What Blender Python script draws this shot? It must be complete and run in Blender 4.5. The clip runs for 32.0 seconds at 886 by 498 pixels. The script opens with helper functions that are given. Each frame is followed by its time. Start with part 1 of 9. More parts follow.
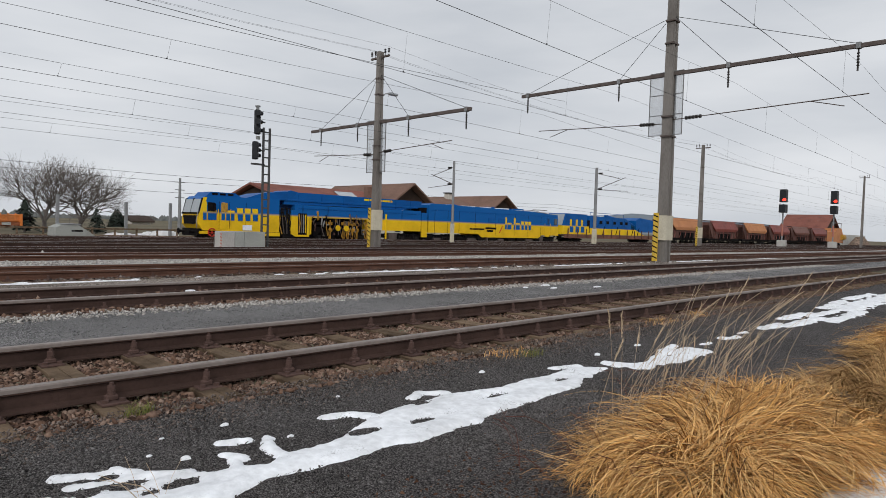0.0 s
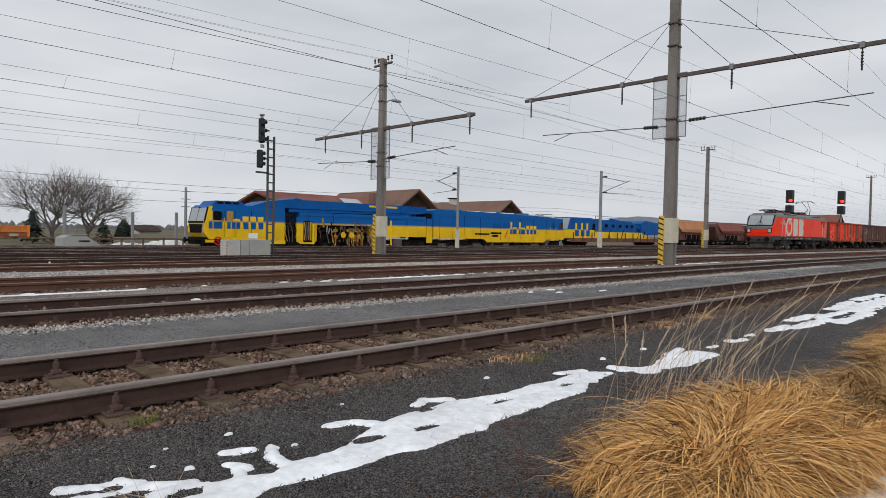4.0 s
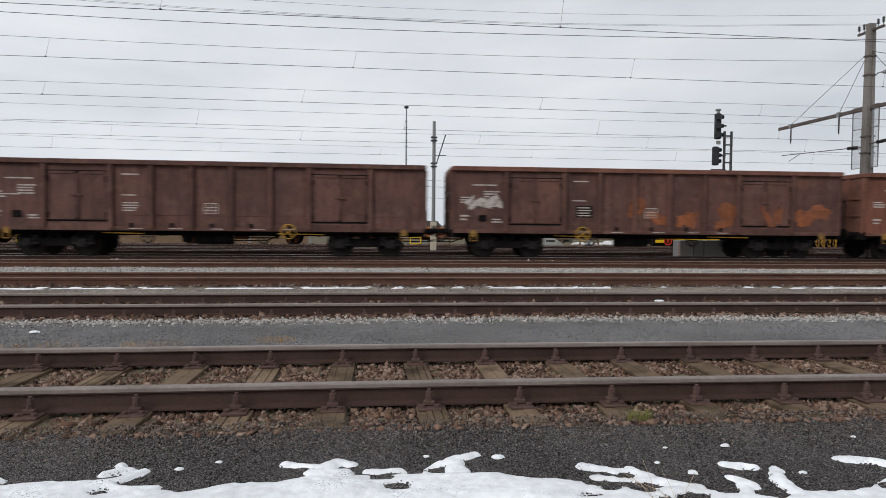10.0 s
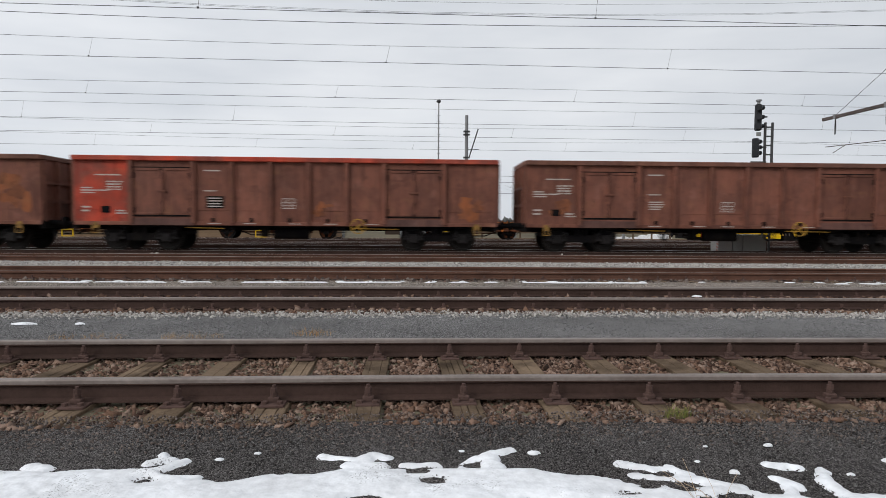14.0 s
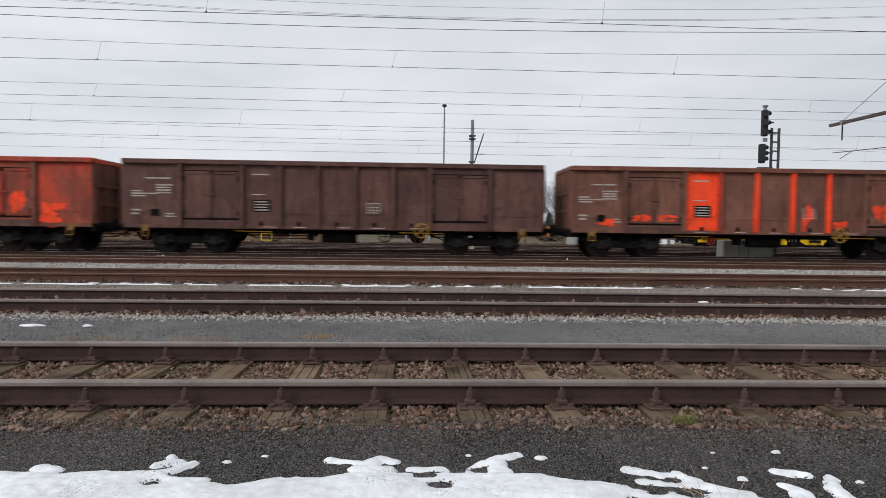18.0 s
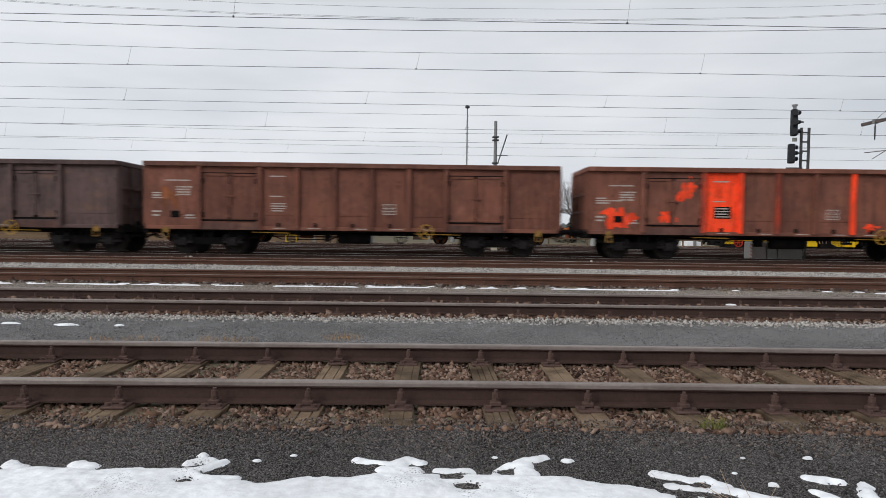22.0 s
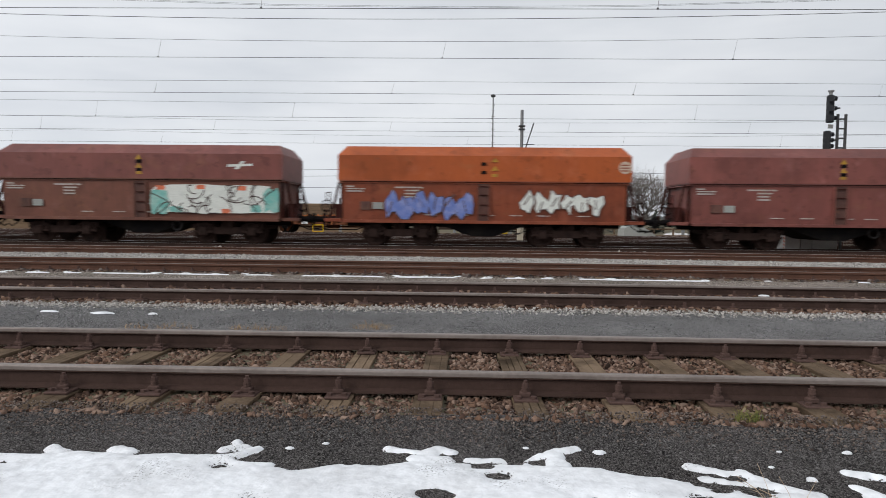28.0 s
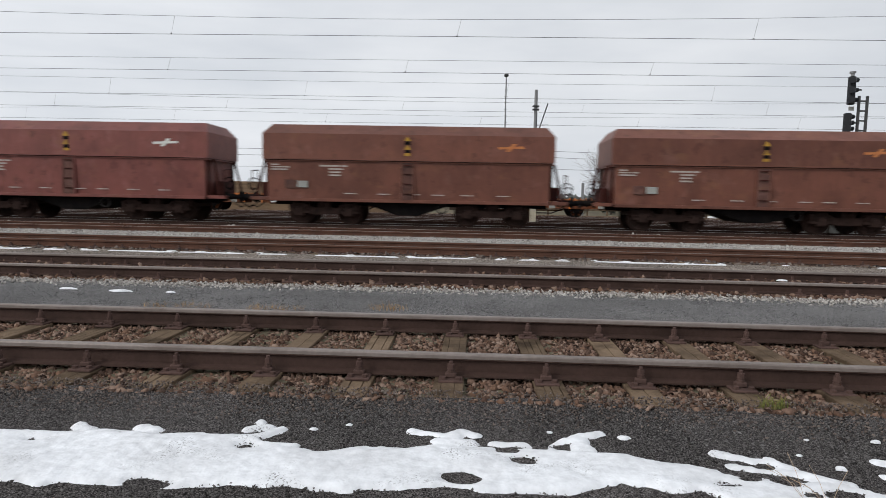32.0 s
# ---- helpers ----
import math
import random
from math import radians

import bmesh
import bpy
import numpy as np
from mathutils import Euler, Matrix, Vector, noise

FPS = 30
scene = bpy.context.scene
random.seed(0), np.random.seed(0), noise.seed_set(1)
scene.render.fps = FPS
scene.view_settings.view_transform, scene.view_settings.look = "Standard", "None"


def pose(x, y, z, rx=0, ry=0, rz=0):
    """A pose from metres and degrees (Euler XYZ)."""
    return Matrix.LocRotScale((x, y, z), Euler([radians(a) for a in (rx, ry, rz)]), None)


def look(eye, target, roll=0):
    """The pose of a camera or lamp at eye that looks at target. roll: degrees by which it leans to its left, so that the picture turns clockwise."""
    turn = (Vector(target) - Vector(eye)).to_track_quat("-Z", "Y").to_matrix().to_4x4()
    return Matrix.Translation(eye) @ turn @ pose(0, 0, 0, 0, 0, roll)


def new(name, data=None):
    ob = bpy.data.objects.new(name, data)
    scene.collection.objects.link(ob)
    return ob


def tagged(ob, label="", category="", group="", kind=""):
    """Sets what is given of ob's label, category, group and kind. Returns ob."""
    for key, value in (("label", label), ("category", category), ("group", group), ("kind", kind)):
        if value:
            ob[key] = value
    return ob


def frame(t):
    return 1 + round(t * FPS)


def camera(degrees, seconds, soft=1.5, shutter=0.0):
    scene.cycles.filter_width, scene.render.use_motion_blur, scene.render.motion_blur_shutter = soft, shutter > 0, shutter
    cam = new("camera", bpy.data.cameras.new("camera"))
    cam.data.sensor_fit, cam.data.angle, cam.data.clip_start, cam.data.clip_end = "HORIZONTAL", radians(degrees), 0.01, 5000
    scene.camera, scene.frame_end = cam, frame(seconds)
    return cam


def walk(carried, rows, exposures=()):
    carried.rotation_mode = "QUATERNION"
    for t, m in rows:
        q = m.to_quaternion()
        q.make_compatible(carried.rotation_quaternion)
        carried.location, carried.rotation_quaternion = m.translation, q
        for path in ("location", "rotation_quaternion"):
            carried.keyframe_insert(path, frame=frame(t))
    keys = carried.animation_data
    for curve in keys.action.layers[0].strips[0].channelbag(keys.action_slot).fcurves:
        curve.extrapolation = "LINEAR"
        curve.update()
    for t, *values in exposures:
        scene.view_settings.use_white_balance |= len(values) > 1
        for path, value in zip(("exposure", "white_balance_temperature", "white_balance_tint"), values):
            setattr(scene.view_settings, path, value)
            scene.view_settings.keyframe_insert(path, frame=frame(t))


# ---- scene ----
cam = camera(70.5, 32.0, soft=0.5, shutter=0.25)
PATH = [
    (0, (-0.052, -0.043, 1.199), (1.386, 1.346, 1.131), 1.8),
    (0.5, (-0.04, -0.047, 1.197), (1.404, 1.334, 1.125), 1.4),
    (1, (-0.034, -0.046, 1.195), (1.412, 1.334, 1.116), 1.3),
    (1.5, (-0.029, -0.039, 1.198), (1.413, 1.345, 1.117), 1.1),
    (2, (-0.031, -0.045, 1.201), (1.404, 1.346, 1.133), 1.0),
    (2.5, (-0.029, -0.047, 1.204), (1.408, 1.343, 1.149), 1.0),
    (4.5, (-0.038, -0.056, 1.206), (1.371, 1.362, 1.159), 1.1),
    (5, (-0.058, -0.049, 1.213), (1.304, 1.415, 1.171), 1.0),
    (5.5, (-0.103, -0.056, 1.219), (1.161, 1.493, 1.167), 0.7),
    (6, (-0.138, -0.029, 1.219), (0.978, 1.629, 1.157), 0.7),
    (6.5, (-0.179, -0.01, 1.225), (0.778, 1.745, 1.163), 0.6),
    (7, (-0.217, -0.002, 1.237), (0.571, 1.836, 1.185), 0.2),
    (7.5, (-0.244, -0.007, 1.242), (0.375, 1.895, 1.197), 0.0),
    (8, (-0.28, 0.0, 1.255), (0.202, 1.94, 1.209), 0.3),
    (8.5, (-0.31, -0.003, 1.261), (0.049, 1.964, 1.21), 0.5),
    (9, (-0.318, -0.005, 1.26), (-0.05, 1.976, 1.198), 0.40),
    (9.5, (-0.327, -0.002, 1.26), (-0.092, 1.983, 1.194), 0.40),
    (10, (-0.334, -0.005, 1.259), (-0.114, 1.982, 1.187), 0.50),
    (10.5, (-0.341, -0.003, 1.262), (-0.142, 1.985, 1.188), 0.60),
    (11, (-0.338, 0.005, 1.254), (-0.146, 1.994, 1.177), 0.70),
    (11.5, (-0.341, 0.008, 1.254), (-0.169, 1.998, 1.169), 0.60),
    (12, (-0.347, 0.01, 1.25), (-0.185, 2.001, 1.159), 0.40),
    (12.5, (-0.343, 0.024, 1.257), (-0.196, 2.016, 1.153), 0.50),
    (13, (-0.348, 0.02, 1.25), (-0.214, 2.013, 1.153), 0.50),
    (13.5, (-0.35, 0.016, 1.257), (-0.223, 2.01, 1.166), 0.40),
    (14, (-0.351, 0.01, 1.26), (-0.233, 2.005, 1.169), 0.40),
    (14.5, (-0.35, 0.012, 1.26), (-0.243, 2.008, 1.172), 0.50),
    (16.5, (-0.369, 0.002, 1.264), (-0.273, 1.998, 1.181), 0.70),
    (17, (-0.364, 0.001, 1.267), (-0.281, 1.998, 1.194), 0.50),
    (17.5, (-0.362, -0.005, 1.264), (-0.27, 1.992, 1.191), 0.50),
    (18, (-0.37, 0.002, 1.262), (-0.267, 1.997, 1.184), 0.70),
    (18.5, (-0.369, -0.004, 1.265), (-0.295, 1.993, 1.187), 0.20),
    (19, (-0.365, -0.006, 1.259), (-0.294, 1.991, 1.172), 0.20),
    (19.5, (-0.37, 0.0, 1.26), (-0.322, 1.997, 1.16), 0.20),
    (20, (-0.377, 0.0, 1.26), (-0.327, 1.997, 1.166), 0.40),
    (20.5, (-0.373, -0.006, 1.263), (-0.324, 1.991, 1.17), 0.50),
    (21, (-0.388, -0.013, 1.264), (-0.348, 1.984, 1.174), 0.40),
    (21.5, (-0.391, -0.018, 1.265), (-0.365, 1.981, 1.184), 0.60),
    (22, (-0.394, -0.015, 1.269), (-0.363, 1.984, 1.194), 0.70),
    (22.5, (-0.387, -0.019, 1.27), (-0.358, 1.98, 1.193), 0.60),
    (23, (-0.397, -0.014, 1.265), (-0.373, 1.985, 1.182), 0.60),
    (23.5, (-0.388, -0.005, 1.265), (-0.352, 1.993, 1.175), 0.70),
    (24, (-0.392, -0.01, 1.259), (-0.365, 1.988, 1.171), 0.60),
    (24.5, (-0.395, -0.005, 1.258), (-0.371, 1.993, 1.168), 0.70),
    (25, (-0.397, -0.015, 1.263), (-0.386, 1.983, 1.169), 0.90),
    (25.5, (-0.396, -0.02, 1.265), (-0.377, 1.978, 1.174), 0.90),
    (27.5, (-0.429, 0.023, 1.253), (-0.412, 2.02, 1.145), 0.2),
    (28, (-0.424, -0.002, 1.268), (-0.473, 1.995, 1.16), 0.6),
    (28.5, (-0.425, 0.006, 1.273), (-0.54, 2.0, 1.174), 1.0),
    (29, (-0.452, 0.014, 1.282), (-0.551, 2.006, 1.129), 1.0),
    (29.5, (-0.485, 0.041, 1.285), (-0.528, 2.035, 1.14), 0.7),
    (30, (-0.504, 0.054, 1.279), (-0.545, 2.047, 1.118), 0.6),
    (30.5, (-0.501, 0.05, 1.273), (-0.545, 2.042, 1.108), 0.9),
    (31, (-0.499, 0.034, 1.279), (-0.544, 2.027, 1.113), 0.8),
    (31.5, (-0.496, 0.027, 1.277), (-0.555, 2.019, 1.114), 1.2),
    (32, (-0.51, 0.033, 1.277), (-0.59, 2.024, 1.106), 1.1),
]
walk(cam, [(t, look(eye, target, roll)) for t, eye, target, roll in PATH], [(0, -0.1), (5, -0.1), (6.5, -0.13), (8.5, 0.0), (32, 0.0)])

# ---- world and light: a bright, even overcast sky ----
world = bpy.data.worlds.new("overcast_sky")
scene.world = world
world.use_nodes = True
wn, wl = world.node_tree.nodes, world.node_tree.links
wn.clear()
w_out = wn.new("ShaderNodeOutputWorld")
w_bg = wn.new("ShaderNodeBackground")
w_sky = wn.new("ShaderNodeTexSky")
w_sky.sky_type, w_sky.sun_disc = "NISHITA", False
w_sky.sun_elevation, w_sky.sun_rotation = radians(24), radians(235)
w_hsv = wn.new("ShaderNodeHueSaturation")
w_hsv.inputs["Saturation"].default_value = 0.1
w_hsv.inputs["Value"].default_value = 0.1
w_co = wn.new("ShaderNodeTexCoord")
w_map = wn.new("ShaderNodeMapping")
w_map.inputs["Scale"].default_value = (1.0, 1.0, 4.5)
w_noise = wn.new("ShaderNodeTexNoise")
w_noise.inputs["Scale"].default_value = 2.2
w_noise.inputs["Detail"].default_value = 7
w_ramp = wn.new("ShaderNodeValToRGB")
w_ramp.color_ramp.elements[0].position, w_ramp.color_ramp.elements[0].color = 0.3, (0.60, 0.64, 0.70, 1)
w_ramp.color_ramp.elements[1].position, w_ramp.color_ramp.elements[1].color = 0.72, (0.85, 0.875, 0.915, 1)
w_mix = wn.new("ShaderNodeMix")
w_mix.data_type = "RGBA"
w_mix.inputs[0].default_value = 0.12
wl.new(w_co.outputs["Generated"], w_map.inputs["Vector"])
wl.new(w_map.outputs["Vector"], w_noise.inputs["Vector"])
wl.new(w_noise.outputs[0], w_ramp.inputs[0])
wl.new(w_sky.outputs[0], w_hsv.inputs["Color"])
wl.new(w_ramp.outputs[0], w_mix.inputs[6])
wl.new(w_hsv.outputs[0], w_mix.inputs[7])
w_dot = wn.new("ShaderNodeVectorMath")
w_dot.operation = "DOT_PRODUCT"
w_dot.inputs[1].default_value = (-0.8, -0.55, 0.2)
w_gain = wn.new("ShaderNodeMath")
w_gain.operation = "MULTIPLY_ADD"
w_gain.inputs[1].default_value, w_gain.inputs[2].default_value = 0.14, 1.1
wl.new(w_co.outputs["Generated"], w_dot.inputs[0])
wl.new(w_dot.outputs["Value"], w_gain.inputs[0])
wl.new(w_gain.outputs[0], w_bg.inputs["Strength"])
wl.new(w_mix.outputs[2], w_bg.inputs["Color"])
wl.new(w_bg.outputs[0], w_out.inputs[0])

sun_data = bpy.data.lights.new("sun", "SUN")
sun_data.energy, sun_data.angle, sun_data.color = 1.6, radians(25), (1.0, 0.97, 0.93)
sun = new("sun", sun_data)
sun.matrix_world = look((-60, -40, 50), (0, 8, 0))


# ---- geometry helpers ----
class Geo:
    """Gathers the corners and faces of one mesh."""

    def __init__(self):
        self.v, self.f, self.smooth = [], [], False

    def add(self, verts, faces):
        n = len(self.v)
        self.v += [tuple(p) for p in verts]
        self.f += [tuple(i + n for i in q) for q in faces]
        return self

    def box(self, x0, x1, y0, y1, z0, z1, b=0.0):
        if b <= 0:
            v = [(x, y, z) for z in (z0, z1) for y in (y0, y1) for x in (x0, x1)]
            return self.add(v, [(0, 2, 3, 1), (4, 5, 7, 6), (0, 1, 5, 4), (2, 6, 7, 3), (0, 4, 6, 2), (1, 3, 7, 5)])
        prof = [(x0 + b, y0), (x1 - b, y0), (x1, y0 + b), (x1, y1 - b), (x1 - b, y1), (x0 + b, y1), (x0, y1 - b), (x0, y0 + b)]
        ins = [(x0 + 2 * b, y0 + b), (x1 - 2 * b, y0 + b), (x1 - b, y0 + 2 * b), (x1 - b, y1 - 2 * b), (x1 - 2 * b, y1 - b), (x0 + 2 * b, y1 - b), (x0 + b, y1 - 2 * b), (x0 + b, y0 + 2 * b)]
        v = [(x, y, z0) for x, y in ins] + [(x, y, z0 + b) for x, y in prof] + [(x, y, z1 - b) for x, y in prof] + [(x, y, z1) for x, y in ins]
        fs = [tuple(range(7, -1, -1)), tuple(range(24, 32))]
        for r in range(3):
            for i in range(8):
                j = (i + 1) % 8
                fs.append((8 * r + i, 8 * r + j, 8 * r + 8 + j, 8 * r + 8 + i))
        return self.add(v, fs)

    def prism(self, prof, a0, a1, axis="x"):
        """A closed outline drawn out along an axis; the outline is (y, z) for x, (x, z) for y and (x, y) for z."""
        n = len(prof)

        def at(p, a):
            return (a, p[0], p[1]) if axis == "x" else (p[0], a, p[1]) if axis == "y" else (p[0], p[1], a)

        v = [at(p, a0) for p in prof] + [at(p, a1) for p in prof]
        fs = [tuple(range(n - 1, -1, -1)), tuple(range(n, 2 * n))]
        fs += [(i, (i + 1) % n, n + (i + 1) % n, n + i) for i in range(n)]
        return self.add(v, fs)

    def cyl(self, p0, p1, r, n=10, r2=None, caps=True):
        p0, p1 = Vector(p0), Vector(p1)
        q = (p1 - p0).to_track_quat("Z", "Y")
        r2 = r if r2 is None else r2
        ring = [Vector((math.cos(2 * math.pi * i / n), math.sin(2 * math.pi * i / n), 0)) for i in range(n)]
        v = [p0 + q @ (c * r) for c in ring] + [p1 + q @ (c * r2) for c in ring]
        fs = [(i, (i + 1) % n, n + (i + 1) % n, n + i) for i in range(n)]
        if caps:
            fs += [tuple(range(n - 1, -1, -1)), tuple(range(n, 2 * n))]
        return self.add(v, fs)

    def tube(self, pts, r, n=6):
        for a, b in zip(pts, pts[1:]):
            self.cyl(a, b, r, n)
        return self

    def ring(self, c, r, tr, axis="y", n=20, m=6):
        """A torus round c: a hoop, a tyre or a handwheel's rim."""
        v, fs = [], []
        for i in range(n):
            a = 2 * math.pi * i / n
            for j in range(m):
                e = 2 * math.pi * j / m
                rr, h = r + tr * math.cos(e), tr * math.sin(e)
                u, w = rr * math.cos(a), rr * math.sin(a)
                p = (u, h, w) if axis == "y" else (h, u, w) if axis == "x" else (u, w, h)
                v.append((c[0] + p[0], c[1] + p[1], c[2] + p[2]))
                fs.append((i * m + j, ((i + 1) % n) * m + j, ((i + 1) % n) * m + (j + 1) % m, i * m + (j + 1) % m))
        return self.add(v, fs)

    def rings(self, loops, caps=True):
        """A skin over loops of equally many points."""
        n = len(loops[0])
        v = [p for lp in loops for p in lp]
        fs = []
        for k in range(len(loops) - 1):
            for i in range(n):
                j = (i + 1) % n
                fs.append((k * n + i, k * n + j, (k + 1) * n + j, (k + 1) * n + i))
        if caps:
            fs += [tuple(range(n - 1, -1, -1)), tuple(range((len(loops) - 1) * n, len(loops) * n))]
        return self.add(v, fs)

    def round(self):
        self.smooth = True
        return self

    def mesh(self, name, material):
        me = bpy.data.meshes.new(name)
        me.from_pydata(self.v, [], self.f)
        bm = bmesh.new()
        bm.from_mesh(me)
        if len(bm.faces) < 60000:
            bmesh.ops.recalc_face_normals(bm, faces=bm.faces)
        bm.to_mesh(me)
        bm.free()
        if self.smooth:
            for p in me.polygons:
                p.use_smooth = True
            me.set_sharp_from_angle(angle=radians(40))
        if material:
            me.materials.append(material)
        return me


def G():
    return Geo()


def thing(name, m, label="", category="", group="", kind=""):
    ob = new(name)
    ob.empty_display_size = 0.2
    ob.matrix_world = m
    return tagged(ob, label, category, group, kind)


def part(name, geo, material, parent=None, label="", m=None):
    """Links a Geo (or a finished mesh) as one mesh object, under its thing or part."""
    me = geo if isinstance(geo, bpy.types.Mesh) else geo.mesh(name, material)
    ob = new(name, me)
    ob.parent = parent
    if m is not None:
        ob.matrix_basis = m
    if label:
        ob["label"] = label
    return ob


def solid(name, geo, material, label="", category="", group="", kind="", m=None):
    """A top-level thing of one mesh."""
    return tagged(part(name, geo, material, None, "", m), label, category, group, kind)


def at(x, y=0.0, z=0.0):
    return pose(x, y, z)


# ---- materials ----
def paint(name, color, rough=0.6, metal=0.0, dirt=None, amount=0.35, big=0.9, fine=25.0, bump=0.15, bump_scale=60.0, streak=1.0, rand=0.0, cover=0.55, spec=0.2, grain=0.6):
    """A surface of one base colour with broad stains, fine grain, relief and, with rand, a shade of its own on each object."""
    m = bpy.data.materials.new(name)
    m.use_nodes = True
    n, l = m.node_tree.nodes, m.node_tree.links
    b = n["Principled BSDF"]
    b.inputs["Metallic"].default_value = metal
    b.inputs["Specular IOR Level"].default_value = spec
    co = n.new("ShaderNodeTexCoord")
    mp = n.new("ShaderNodeMapping")
    mp.inputs["Scale"].default_value = (1.0, 1.0, 1.0 / streak)
    l.new(co.outputs["Object"], mp.inputs["Vector"])
    info = n.new("ShaderNodeObjectInfo")
    off = n.new("ShaderNodeVectorMath")
    off.operation = "MULTIPLY_ADD"
    l.new(info.outputs["Random"], off.inputs[0])
    off.inputs[1].default_value = (37.0, 23.0, 11.0)
    l.new(mp.outputs["Vector"], off.inputs[2])

    def noise_at(scale, detail=5.0):
        t = n.new("ShaderNodeTexNoise")
        t.inputs["Scale"].default_value = scale
        t.inputs["Detail"].default_value = detail
        l.new(off.outputs[0], t.inputs["Vector"])
        return t

    n1, n2 = noise_at(big), noise_at(fine)
    dirt = dirt or tuple(c * 0.45 for c in color)
    ramp = n.new("ShaderNodeValToRGB")
    ramp.color_ramp.elements[0].position, ramp.color_ramp.elements[1].position = cover - 0.12, cover + 0.16
    ramp.color_ramp.elements[0].color, ramp.color_ramp.elements[1].color = (0, 0, 0, 1), (amount, amount, amount, 1)
    l.new(n1.outputs[0], ramp.inputs[0])
    mix = n.new("ShaderNodeMix")
    mix.data_type = "RGBA"
    mix.inputs[6].default_value, mix.inputs[7].default_value = (*color, 1), (*dirt, 1)
    l.new(ramp.outputs[0], mix.inputs[0])
    hsv = n.new("ShaderNodeHueSaturation")
    l.new(mix.outputs[2], hsv.inputs["Color"])
    val = n.new("ShaderNodeMath")
    val.operation = "MULTIPLY_ADD"
    l.new(n2.outputs[0], val.inputs[0])
    val.inputs[1].default_value, val.inputs[2].default_value = grain, 1 - grain / 2
    if rand:
        v2 = n.new("ShaderNodeMath")
        v2.operation = "MULTIPLY_ADD"
        l.new(info.outputs["Random"], v2.inputs[0])
        v2.inputs[1].default_value, v2.inputs[2].default_value = 2 * rand, 1 - rand
        v3 = n.new("ShaderNodeMath")
        v3.operation = "MULTIPLY"
        l.new(val.outputs[0], v3.inputs[0])
        l.new(v2.outputs[0], v3.inputs[1])
        val = v3
    l.new(val.outputs[0], hsv.inputs["Value"])
    l.new(hsv.outputs[0], b.inputs["Base Color"])
    rr = n.new("ShaderNodeMath")
    rr.operation = "MULTIPLY_ADD"
    l.new(n1.outputs[0], rr.inputs[0])
    rr.inputs[1].default_value, rr.inputs[2].default_value = 0.25, rough - 0.12
    l.new(rr.outputs[0], b.inputs["Roughness"])
    if bump:
        n3 = noise_at(bump_scale, 4.0)
        bp = n.new("ShaderNodeBump")
        bp.inputs["Strength"].default_value = bump
        bp.inputs["Distance"].default_value = 0.02
        l.new(n3.outputs[0], bp.inputs["Height"])
        l.new(bp.outputs[0], b.inputs["Normal"])
    return m


def glow(name, color, strength):
    m = bpy.data.materials.new(name)
    m.use_nodes = True
    b = m.node_tree.nodes["Principled BSDF"]
    b.inputs["Base Color"].default_value = (*color, 1)
    b.inputs["Emission Color"].default_value = (*color, 1)
    b.inputs["Emission Strength"].default_value = strength
    return m


def glass(name, tint=(0.02, 0.025, 0.03), rough=0.06):
    m = bpy.data.materials.new(name)
    m.use_nodes = True
    b = m.node_tree.nodes["Principled BSDF"]
    b.inputs["Base Color"].default_value = (*tint, 1)
    b.inputs["Roughness"].default_value = rough
    b.inputs["Specular IOR Level"].default_value = 0.8
    return m


